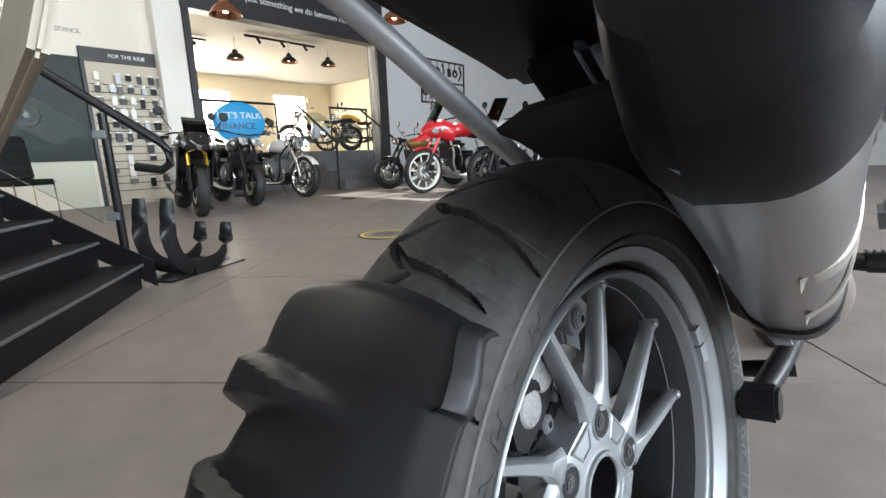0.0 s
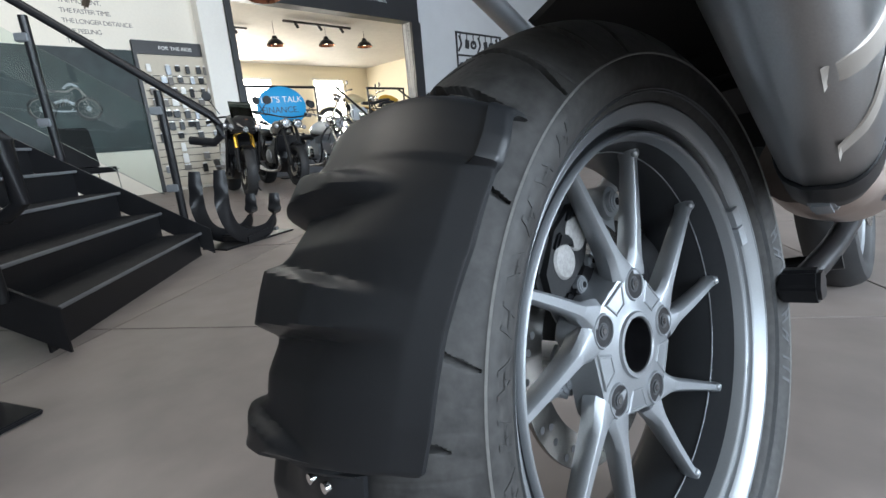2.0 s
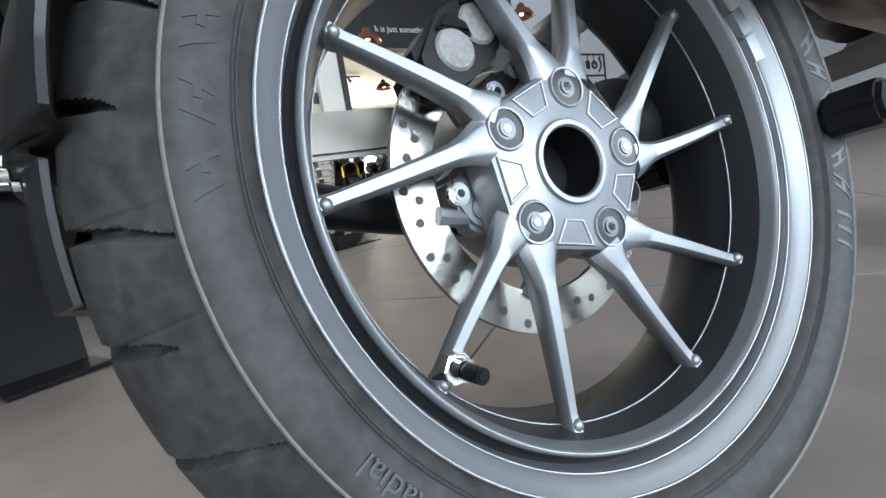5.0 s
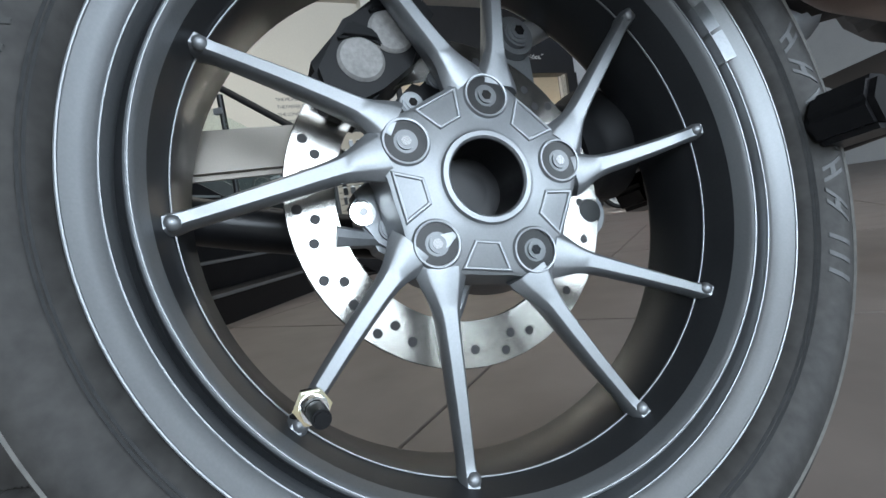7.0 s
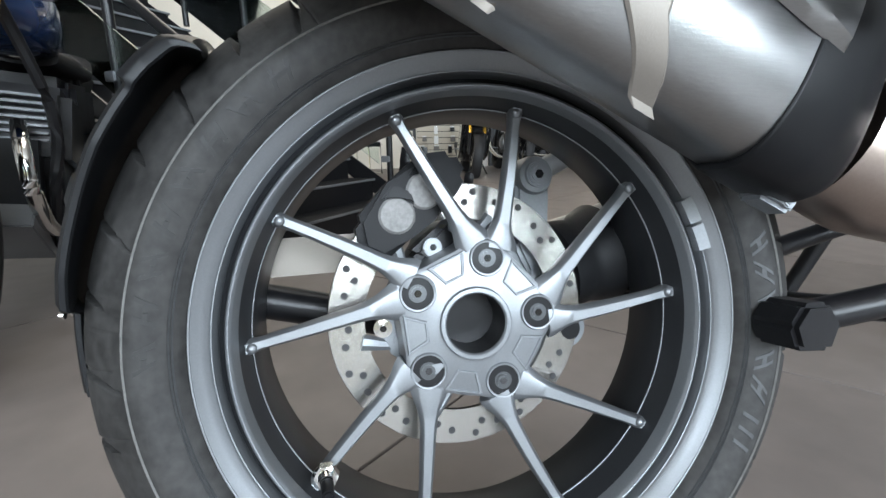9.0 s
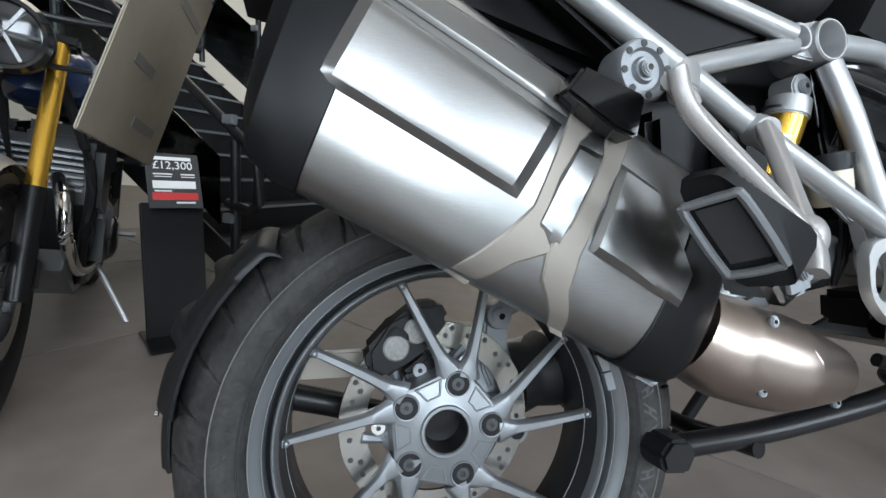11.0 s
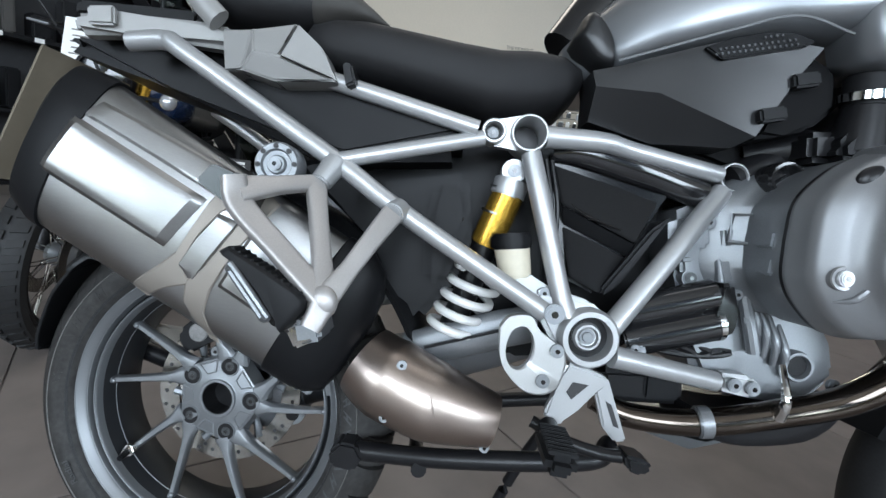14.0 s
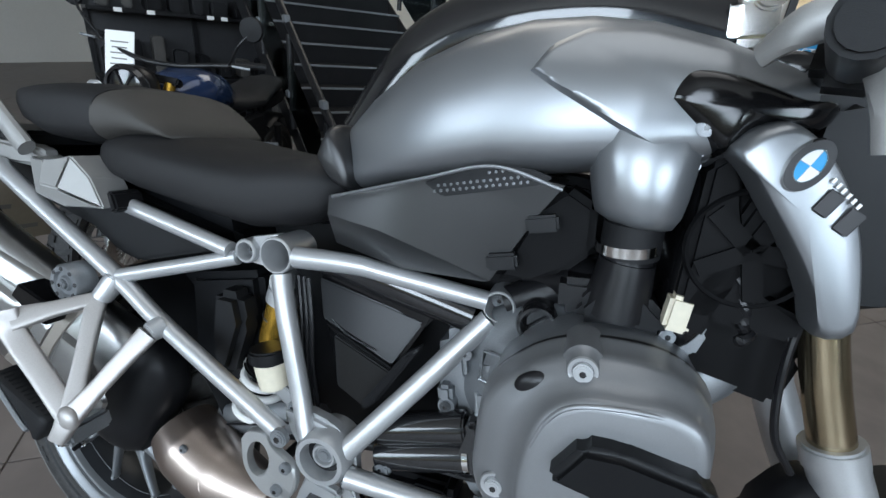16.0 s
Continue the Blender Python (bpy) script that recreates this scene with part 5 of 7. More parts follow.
    bmesh.ops.create_uvsphere(bm, u_segments=28, v_segments=14, radius=.0165, matrix=Matrix.Translation((.2375, .755, .483)) @ Matrix.Rotation(radians(28), 4, 'X') @ Matrix.Diagonal((.40, 1.15, .75, 1)))
    part("oval_port", bm, STEEL_BLACK, cover)
    part("far_cylinder", rings([[(-x, y, z) for x, y, z in level(.06, .9)], [(-x, y, z) for x, y, z in level(.20, 1.0)], [(-x, y, z) for x, y, z in level(.29, .8)]]), RIM, bike, "grey cylinder head cover on the other side")
    # intake
    it = part("intake_trumpet", rod((.140, .808, .636), (.138, .812, .598), .029, n=36, bevel=.003), PLASTIC_SOFT, bike, "black rubber intake hose with steel clamp")
    part("hose_clamp", rod((.140, .807, .614), (.139, .809, .604), .0308, n=36), CHROME, it)
    part("throttle_body", rod((.138, .812, .598), (.134, .815, .535), .027, .034, n=32, bevel=.003), STEEL_BLACK, it)
    part("throttle_housing", slab([(.775, .540), (.792, .566), (.838, .568), (.860, .552), (.866, .528), (.780, .520)], .08, .158, bevel=.008), PLASTIC, it)
    part("throttle_arm", box((.05, .09, .04), (.11, .800, .545), (10, 0, 0), bevel=.008), STEEL_BLACK, it)
    part("sensor_plug", box((.026, .024, .036), (.155, .868, .560), bevel=.004), MILKY, it)
    part("silver_lug", slab([(.872, .545), (.892, .560), (.906, .540), (.900, .512), (.880, .510)], .11, .14, bevel=.005), CAST, it)
    screw((.150, .868, .530), .008, it)
    part("oil_filler", lathe([(.0, .112), (.013, .112), (.015, .118), (.0185, .128), (.0225, .128), (.0245, .122), (.0245, .05)], 40, centre=(0, .742, .492)), BLACKGLOSS, bike, "black round filler cap")
    part("intake_duct", tube([(.05, .72, .53), (.08, .78, .545), (.11, .84, .53)], [.026, .030, .026], n=20), STEEL_BLACK, bike)
    # lower bracket and exhaust header
    lb = part("lower_bracket", slab([(.712, .222), (.755, .226), (.772, .214), (.764, .196), (.716, .198)], .096, .124, bevel=.006), FRAME, bike)
    screw((.132, .730, .211), .0095, lb)
    screw((.132, .755, .211), .0095, lb)
    hd = part("exhaust_header", tube([(.100, .56, .150), (.11, .61, .138), (.12, .70, .150), (.125, .80, .185), (.13, .88, .222), (.145, .925, .275), (.16, .905, .33)], [.017, .017, .018, .019, .020, .021, .020], n=24), BLUEDCHROME, bike, "heat-tinted chrome exhaust header")
    part("collector_box", pillow([(.690, .165), (.700, .128), (.760, .120), (.860, .148), (.905, .190), (.890, .205), (.800, .172)], .02, .118, 3, .3), STEEL_BLACK, hd, smooth=50)
    part("header_clamp", rod((.121, .695, .150), (.123, .712, .155), .0215, n=28, bevel=.002), CAST, hd)
    part("lambda_sensor", tube([(.14, .788, .182), (.15, .785, .21), (.13, .785, .25)], [.008, .006, .004], n=10), CHROME, hd)
    part("skid_plate", slab([(.59, .128), (.70, .108), (.86, .176), (.90, .215), (.87, .19), (.72, .122)], -.10, .112, bevel=.002), BOLTGREY, bike, "dark aluminium skid plate")
    part("sump_fitting", box((.08, .12, .05), (.05, .63, .175), (8, 0, 0), bevel=.01), STEEL_BLACK, bike)
    part("linkage_rod", box((.02, .05, .035), (.085, .655, .180), (5, 0, 0), bevel=.004), PLASTIC, bike)
    for i in range(5):
        part("engine_hose", tube([(.07, .58 + .02 * i, .25), (.088, .62 + .03 * i, .232 + .004 * i), (.09, .70, .235), (.08, .745, .262)], .004, n=8), STEEL_BLACK, bike)


engine()


def front_end():
    yf, zf, R = 1.355, .060, .322
    prof = [(.218, -.03), (.218, .02), (.226, .035), (.240, .040), (.245, .037), (.240, .030), (.232, .0), (.240, -.03), (.245, -.037), (.240, -.040)]
    rim = part("front_wheel", lathe(prof, 96, centre=(0, yf, zf), closed=True), RIM, bike, "grey ten-spoke cast alloy front wheel")
    part("tyre", lathe([(.243, .036), (.252, .050), (.275, .060), (.295, .056), (.310, .040), (.320, .018), (.322, 0), (.320, -.018), (.310, -.04), (.295, -.056), (.275, -.060), (.252, -.05), (.243, -.036)], 120, centre=(0, yf, zf)), RUBBER, rim, "black front tyre")
    part("hub", lathe([(.0, .045), (.03, .045), (.045, .03), (.045, -.03), (.03, -.045), (.0, -.045)], 40, centre=(0, yf, zf)), RIM, rim)
    for i in range(10):
        a = 36 * i + 5 * (i % 2)
        p, q = polar(a, .04), polar(a + 6, .22)
        part("spoke", tube([(0, yf + p.y, zf + p.z), (0.004, yf + (p.y + q.y) / 2, zf + (p.z + q.z) / 2), (0, yf + q.y, zf + q.z)], [.013, .009, .008], n=8, per=4), RIM, rim)
    for s in (1, -1):
        dz = part("front_disc", lathe([(.118, .062 * s), (.152, .062 * s), (.152, .067 * s), (.118, .067 * s)], 72, centre=(0, yf, zf), closed=True), DISC, bike, "front brake disc")
        for i in range(24):
            p = polar(15 * i, .135 + .007 * (i % 2))
            part("drill_hole", rod((.0675 * s, yf + p.y, zf + p.z), (.068 * s, yf + p.y, zf + p.z), .0035, n=10), INK, dz)
        part("fork_tube", tube([(.098 * s, .985, .640), (.098 * s, 1.03, .52), (.098 * s, 1.075, .42)], .0215, n=24), GOLD if s < 0 else mat("bronze_stanchion", (.50, .42, .28), .2, 1.0), bike, "bronze-gold fork stanchion")
        lo = part("fork_leg", tube([(.098 * s, 1.068, .435), (.10 * s, 1.145, .31), (.10 * s, 1.26, .17), (.09 * s, yf, zf)], [.028, .030, .028, .026], n=20), FRAME, bike, "silver fork leg")
        part("fork_collar", rod((.098 * s, 1.06, .452), (.098 * s, 1.073, .425), .030, n=28, bevel=.003), FRAME, lo)
    cal = part("front_caliper", pillow([(1.02, .35), (1.045, .395), (1.08, .40), (1.105, .36), (1.100, .30), (1.075, .262), (1.040, .265), (1.020, .300)], .066, .118, 3, .3), STEEL_BLACK, bike, "black four-piston front caliper")
    for i in range(6):
        part("maker_mark", box((.001, .005, .007), (.1200, 1.046 + .0045 * i, .305 + .009 * i), (-30, 0, 0)), PAPER, cal)
    part("caliper_lug", slab([(1.075, .335), (1.118, .385), (1.150, .300), (1.085, .285)], .085, .122, bevel=.006), FRAME, cal)
    part("brake_line", tube([(.115, .985, .60), (.12, .985, .52), (.12, 1.0, .45), (.115, 1.03, .41)], .004, n=8), STEEL_BLACK, bike)
    part("front_mudguard", rings([[(x, yf + r * math.cos(radians(a)), zf + r * math.sin(radians(a))) for x, r in ((-.075, .325), (-.04, .352), (.04, .352), (.075, .325), (.07, .32), (.035, .345), (-.035, .345), (-.07, .32))] for a in range(60, 170, 8)]), PLASTIC, bike, "black front mudguard")
    part("telelever_arm", tube([(.05, .90, .42), (.05, .945, .47), (.05, .99, .55), (.02, 1.02, .58)], [.034, .034, .030, .025], n=20), CAST, bike, "grey front suspension arm")
    part("front_frame", tube([(.07, .70, .49), (.07, .82, .58), (.05, .92, .70), (.02, .97, .80)], .022, n=16), STEEL_BLACK, bike, "black front frame")
    # radiator, shroud with roundel, beak and handlebar
    rd = part("radiator", box((.10, .035, .20), (.115, .902, .640), (-16, 0, 0), bevel=.006), SHADED_INNER, bike, "black radiator with fan")
    part("fan_ring", lathe([(.050, .166), (.053, .168), (.055, .164)], 36, centre=(0, .905, .635)), SHADED_INNER, rd)
    part("radiator_core", slab([(.862, .705), (.90, .72), (.955, .655), (.968, .590), (.955, .556), (.862, .556)], .06, .120, bevel=.004), SHADED_INNER, rd)
    part("fan_backing", rod((.121, .905, .635), (.150, .905, .635), .051, n=36), SHADED_INNER, rd)
    for i in range(5):
        p = polar(72 * i, .047)
        part("fan_blade", box((.004, .046, .016), (.168, .905 + p.y / 2, .635 + p.z / 2), (72 * i, 0, 0)), SHADED_INNER, rd)
    part("inner_fairing", pillow([(.845, .700), (.872, .712), (.900, .660), (.915, .600), (.905, .540), (.885, .505), (.862, .520), (.850, .590)], .06, .150, 4, .35), TRIMBLACK, bike, "black inner fairing beside the radiator", smooth=60)
    part("radiator_side", slab([(.90, .66), (.955, .600), (1.02, .52), (1.01, .46), (.91, .47), (.885, .52)], -.02, .085, bevel=.01), SHADED_INNER, rd)
    for k in range(4):
        part("radiator_hose", tube([(.10, .878 + .010 * k, .66 - .03 * k), (.152, .895 + .012 * k, .62 - .02 * k), (.158, .925, .585 - .012 * k), (.10, .96, .555)], .0055, n=8), STEEL_BLACK, rd)
    part("radiator_frame", slab([(.852, .70), (.872, .72), (.905, .60), (.968, .585), (.966, .560), (.862, .560)], .12, .165, bevel=.006), SHADED_INNER, rd)
    sh = part("radiator_shroud", pillow([(.854, .718), (.864, .732), (.884, .743), (.901, .740), (.921, .725), (.942, .700), (.960, .668), (.974, .632), (.984, .590), (.962, .580), (.948, .608), (.932, .632), (.914, .654), (.894, .676), (.873, .699), (.858, .710)], .165, .2120, 3, .16), TANKGREY, bike, "grey metallic radiator shroud with round badge", smooth=60)
    ys, zs = .9045, .712
    tilt = Matrix.Translation((.2165, ys, zs)) @ Matrix.Rotation(radians(-22), 4, 'X') @ Matrix.Diagonal((1, .62, 1, 1))

    def dish(r0, r1, h0, h1, a0=0, a1=360):
        n = max(6, int((a1 - a0) / 7.5))
        bm = bmesh.new()
        rows = [[bm.verts.new(tilt @ Vector((h, r * math.cos(radians(a0 + (a1 - a0) * k / n)), r * math.sin(radians(a0 + (a1 - a0) * k / n))))) for k in range(n + 1)] for r, h in ((r0, h0), (r1, h1))]
        for k in range(n):
            bm.faces.new((rows[0][k], rows[0][k + 1], rows[1][k + 1], rows[1][k]))
        return bm
    bd = part("round_badge", dish(.0225, .0208, -.004, .0010), CHROME, sh, "round badge in black, blue and white")
    part("badge_ring", dish(.0209, .0135, .0008, .0016), INK, bd)
    for a0 in (0, 90, 180, 270):
        part("badge_quarter", dish(.0130, .0002, .0012, .0016, a0 + 1, a0 + 89), BLUE if a0 % 180 == 0 else PAPER, bd)
    part("badge_edge", dish(.0136, .0129, .0018, .0018), CHROME, bd)
    for dy in (0, .017):
        part("model_mark", box((.0022, .0130, .0200), (.2142, .926 + dy, .688 - dy * .62), (-24, 0, 0), bevel=.002), INK, sh)
    for i in range(6):
        part("model_mark", box((.001, .0022, .0042), (.2144, .924 + .0042 * i, .705 - .0030 * i), (-24, 0, 0)), PAPER, sh)
    bk = part("beak_trim", pillow([(.782, .746), (.792, .765), (.808, .776), (.838, .777), (.872, .771), (.905, .764), (.930, .764), (.922, .741), (.900, .742), (.884, .741), (.868, .728), (.858, .711), (.846, .705), (.820, .722), (.798, .735)], .130, .196, 3, .45), TRIMBLACK, bike, "gloss black tank trim", smooth=70)
    screw((.194, .834, .728), .0075, bk, material=CAST)
    part("beak", loft_beak(), SILVERPAINT, bike, "silver front beak")
    part("screen", slab([(1.02, .83), (1.05, .86), (.99, 1.08), (.97, 1.07)], -.12, .12, bevel=.004), GLASS, bike, "clear windscreen")
    part("headlamp", slab([(1.03, .72), (1.09, .74), (1.08, .83), (1.02, .82)], -.10, .10, bevel=.02), LAMPGLASS, bike, "headlamp unit")
    bar_line = [(.37, .850, .768), (.28, .885, .776), (.16, .915, .788), (.06, .925, .790)]
    hb = part("handlebar", tube(bar_line + [(-x, y, z) for x, y, z in bar_line[::-1]], .011, n=12), STEEL_BLACK, bike, "black handlebar with grips")
    for s in (1, -1):
        part("grip", rod((s * .27, .888, .777), (s * .38, .846, .767), .016, n=16, bevel=.003), PLASTIC_SOFT, hb)
        part("hand_guard", tube([(s * .27, .836, .770), (s * .285, .848, .784), (s * .29, .866, .791), (s * .30, .884, .778), (s * .31, .896, .752), (s * .31, .905, .722)], [.009, .012, .013, .013, .012, .009], n=12, flat=.6), SILVERPAINT, hb, "silver hand guard")
        part("lever", tube([(s * .24, .918, .786), (s * .30, .925, .776), (s * .37, .895, .764)], [.008, .006, .005], n=8), STEEL_BLACK, hb)
        part("switch_pod", box((.05, .045, .040), (s * .235, .900, .782), (0, 0, -20 * s), bevel=.010), PLASTIC, hb)
    part("dash_surround", pillow([(.868, .806), (.900, .818), (.960, .800), (.985, .770), (.940, .765), (.900, .776)], -.10, .120, 3, .3), TRIMBLACK, bike, "black dash surround", smooth=60)
    part("bar_riser", box((.10, .045, .05), (.02, .870, .845), (10, 0, 0), bevel=.010), CHROME, bike, "bright handlebar riser clamp")
    part("bar_clamp", rod((-.06, .875, .868), (.075, .875, .868), .016, n=20, bevel=.003), CHROME, bike)
    part("upper_fairing", slab([(.90, .765), (.94, .780), (1.06, .80), (1.05, .72), (1.0, .62), (.985, .56), (.965, .60), (.94, .70)], -.13, .168, bevel=.02), PLASTIC, bike, "black upper fairing")


def loft_beak():
    secs = []
    for y, z, w, h in ((.95, .80, .12, .04), (1.05, .80, .13, .035), (1.15, .78, .10, .025), (1.28, .75, .05, .012)):
        secs.append(superellipse(0, z, w, h, 2.6, 24, y))
    return rings(secs)


front_end()

# ---- the showroom ----
def structure(name, bm, material, label, parent=None):
    return tagged(part(name, bm, material, parent, label), kind="structure")


WX = -8.6           # the long wall
H = 4.6             # ceiling height
floor = structure("floor", box((26, 30, .2), (-4, 3, -.106)), JOINT, "grey tiled showroom floor with thin joints")
TILE = 1.2


def floor_tiles():
    turn = pose(0, 0, 0, 0, 0, 37)
    shared = None
    count = 0
    rest = bmesh.new()
    for i in range(-16, 17):
        for j in range(-16, 17):
            c = turn @ Vector((i * TILE + .35, j * TILE + .2, 0))
            if not (-15 < c.x < 7 and -10 < c.y < 16):
                continue
            if c.xy.length < 6.5 and count < 290:
                if shared is None:
                    bm = box((TILE - .005, TILE - .005, .02), (0, 0, -.010), bevel=.0012)
                    ob = part("floor_tile", bm, FLOOR_TILE, floor)
                    shared = ob.data
                else:
                    ob = new("floor_tile", shared)
                    ob.parent = floor
                ob.matrix_basis = Matrix.Translation((c.x, c.y, random.uniform(-.0006, 0))) @ turn.to_3x3().to_4x4()
                count += 1
            else:
                box((TILE - .005, TILE - .005, .02), (c.x, c.y, -.010), (0, 0, 37), bm=rest)
    tagged(part("floor_tiles_beyond", rest, FLOOR_TILE, floor, "grey floor tiles further off"), kind="stuff")


floor_tiles()

# long wall with the wide opening into the raised room
D0, D1, DTOP = 3.28, 7.45, 3.18
wall = structure("wall_long", box((.25, D0 + 10, H), (WX - .125, (D0 - 10) / 2, H / 2)), SHOPWALL, "white painted long wall")
structure("wall_far", box((.25, 9, H), (WX - .125, D1 + 4.5, H / 2)), GREYWALL, "grey-white wall beside the opening")
structure("wall_header", box((.30, D1 - D0 + .5, H - DTOP), (WX - .10, (D0 + D1) / 2, (H + DTOP) / 2)), BLACKWALL, "black header over the opening")
structure("trim", box((.34, .28, DTOP), (WX - .10, D1 + .14, DTOP / 2)), BLACKWALL, "black frame post of the opening")
structure("trim_left", box((.34, .10, DTOP), (WX - .10, D0 - .05, DTOP / 2)), BLACKWALL, "black frame edge of the opening")
structure("wall_pilaster", box((.30, .42, H), (WX + .10, D0 - .42, H / 2), bevel=.01), WHITE, "white square pilaster")
structure("wall_back", box((26, .25, H), (-4, -10.1, H / 2)), WHITE, "white end wall")
structure("wall_end", box((26, .25, H), (-4, 15.4, H / 2)), GREYWALL, "grey end wall")
# ceiling, with an unseen rooflight added so the sun falls on the floor by the red motorcycle
SX, SY, SW, SH = -7.55, 8.3, 2.7, 2.0
structure("ceiling", box((26, SY - SH / 2 + 10.4, .2), (-4, (SY - SH / 2 - 10.4) / 2, H + .1)), CEIL, "cream ceiling")
structure("ceiling_beyond", box((26, 15.6 - SY - SH / 2, .2), (-4, (15.6 + SY + SH / 2) / 2, H + .1)), CEIL, "cream ceiling")
structure("ceiling_strip", box((9 + SX - SW / 2 + 8, SH, .2), ((-17 + SX - SW / 2) / 2, SY, H + .1)), CEIL, "cream ceiling")
structure("ceiling_strip_front", box((9 - SX - SW / 2, SH, .2), ((9 + SX + SW / 2) / 2, SY, H + .1)), CEIL, "cream ceiling")
for k in (-.28, .28):
    structure("trim_rooflight", box((.07, SH, .08), (SX + k, SY, H + .05)), STEEL_BLACK, "bar of the unseen rooflight, added to split the sun patch")
structure("trim_rooflight_cross", box((SW, .07, .08), (SX, SY, H + .13)), STEEL_BLACK, "bar of the unseen rooflight, added to split the sun patch")
# glazed front behind the camera
for k in range(7):
    structure("window_frame", box((.12, .10, 4.2), (6.5, -9 + 4 * k, 2.1), bevel=.01), STEEL_BLACK, "dark window post")
structure("wall_front_top", box((.25, 26, 1.0), (6.5, 2.6, 4.7)), WHITE, "white lintel over the glazed front")
structure("window_glass", box((.012, 26, 4.2), (6.56, 2.6, 2.1)), GLASS, "glazed shop front").visible_shadow = False

# raised room beyond the opening
RZ = .78
structure("raised_floor", box((6.95, 11.2, RZ), (WX - 3.73, 6.1, RZ / 2 - .002)), CARPET, "grey raised floor of the back room")
structure("wall_back_room", box((.2, 11.2, 3.4), (WX - 7.2, 6.1, 1.7 + RZ)), CREAM, "cream wall of the back room")
structure("wall_back_left", box((6.84, .2, 3.4), (WX - 3.68, 1.0, 1.7 + RZ)), CREAM, "cream side wall of the back room")
structure("wall_back_right", box((6.84, .2, 3.4), (WX - 3.68, 11.4, 1.7 + RZ)), CREAM, "cream side wall of the back room")
structure("ceiling_back", box((6.84, 11.2, .15), (WX - 3.68, 6.1, 3.45)), CEIL, "cream ceiling of the back room")
for i, (y, w, z, h) in enumerate(((6.6, 1.25, 2.05, 1.6), (9.5, 1.2, 1.92, 1.9))):
    structure("window_%d" % (i + 1), box((.03, w, h), (WX - 7.08, y, z)), BRIGHT, "bright daylight window")
    structure("trim_window", box((.06, w + .14, .07), (WX - 7.07, y, z + h / 2 + .035)), WHITE, "white window head")


def stairs_block():
    """Carpeted steps up to the back room."""
    st = empty("entrance_steps", pose(0, 0, 0), "grey carpeted steps up to the raised room", "steps")
    for k in range(4):
        part("step", box((.30, 1.6, .18 * (k + 1)), (WX + 1.05 - .30 * k, 6.2, .09 * (k + 1)), bevel=.008), CARPET, st)
    return st


stairs_block()


# ---- the black staircase with glass balustrades ----
def staircase():
    C, L = Vector((-2.557, .349, 0)), Vector((-1.558, -.392, 0))
    u = (L - C).normalized()
    d = Vector((u.y, -u.x, 0))
    if d.y > 0:
        d = -d
    m = Matrix(((-u.x, d.x, 0, C.x), (-u.y, d.y, 0, C.y), (0, 0, 1, 0), (0, 0, 0, 1)))   # x across to the right edge, y up the flight
    st = empty("staircase", m, "black steel staircase with tread plates and glass balustrades", "staircase")
    W, R, G, N1, N2 = (C - L).length, .128, .180, 13, 23

    def flight(y0, z0, n, w0, w1):
        for k in range(n):
            part("tread", box((w1 - w0, G + .02, .012), ((w0 + w1) / 2, y0 + G * k + G / 2, z0 + R * (k + 1) - .006), bevel=.003), TREAD, st, "black chequered tread with a worn nosing")
            part("riser", box((w1 - w0 - .01, .008, R - .01), ((w0 + w1) / 2, y0 + G * k + .010, z0 + R * k + R / 2 - .006)), STEEL_BLACK, st)
            part("nosing", box((w1 - w0, .008, .014), ((w0 + w1) / 2, y0 + G * k - .012, z0 + R * (k + 1) - .006), bevel=.003), CAST, st)
        for x in (w0 - .012, w1 + .012):
            part("stringer", slab([(y0 - .06, z0), (y0 + G * n, z0 + R * n - .10), (y0 + G * n, z0 + R * n + .06), (y0 + .02, z0 + R + .06), (y0 - .06, z0 + .14)], x - .006, x + .006, bevel=.002), STEEL_BLACK, st)
    flight(0, 0, N1, -W, 0)
    part("landing", box((W, 1.0, .02), (-W / 2, G * N1 + .5, R * N1 - .01), bevel=.004), TREAD, st)
    flight(G * N1 + 1.0, R * N1, N2 - N1, -W, 0)
    slope = R / G

    def rail(x, y0, y1, z0, HR, out):
        pts = [(x, y0 - out + .16, z0 + HR - .31), (x, y0 - out + .04, z0 + HR - .33), (x, y0 - out, z0 + HR - .30), (x, y0 - out, z0 + HR - .10 - slope * out), (x, y0 - out + .03, z0 + HR - .05 - slope * out), (x, y1, z0 + HR + slope * (y1 - y0))]
        r = part("handrail", tube(pts, .022, n=14, smooth=False), STEEL_BLACK, st, "black tubular handrail")
        n = 5
        for k in range(n):
            y = y0 + .07 + (y1 - y0 - .2) * k / (n - 1)
            z = z0 + slope * (y - y0)
            p = part("baluster", rod((x, y, z), (x, y, z + HR - .10), .020, n=14), STEEL_BLACK, st)
            for q in (.20, .60):
                part("glass_clamp", box((.03, .06, .04), (x - .01, y + .02, z + q), bevel=.004), CAST, p)
        pane = part("glass_pane", slab([(y0 + .14, z0 + .22), (y1 - .14, z0 + .22 + slope * (y1 - y0 - .28)), (y1 - .14, z0 + HR - .12 + slope * (y1 - y0 - .28)), (y0 + .14, z0 + HR - .12)], x - .018, x - .010), GLASS, st, "clear glass balustrade panel")
        pane.visible_shadow = False
    for x, HR, out in ((.03, .80, .20), (-W - .03, .62, .05)):
        rail(x, 0, G * N1, R, HR, out)
        rail(x, G * N1 + 1.0, G * N2 + 1.0, R * (N1 + 1), HR, .06)
        part("landing_rail", rod((x, G * N1, R * (N1 + 1) + HR), (x, G * N1 + 1.0, R * (N1 + 1) + HR), .022, n=14), STEEL_BLACK, st)
    structure("floor_upper", box((6, 4, .25), (-4.2, -7.0, R * N2 - .125)), BLACKWALL, "dark edge of the upper floor")
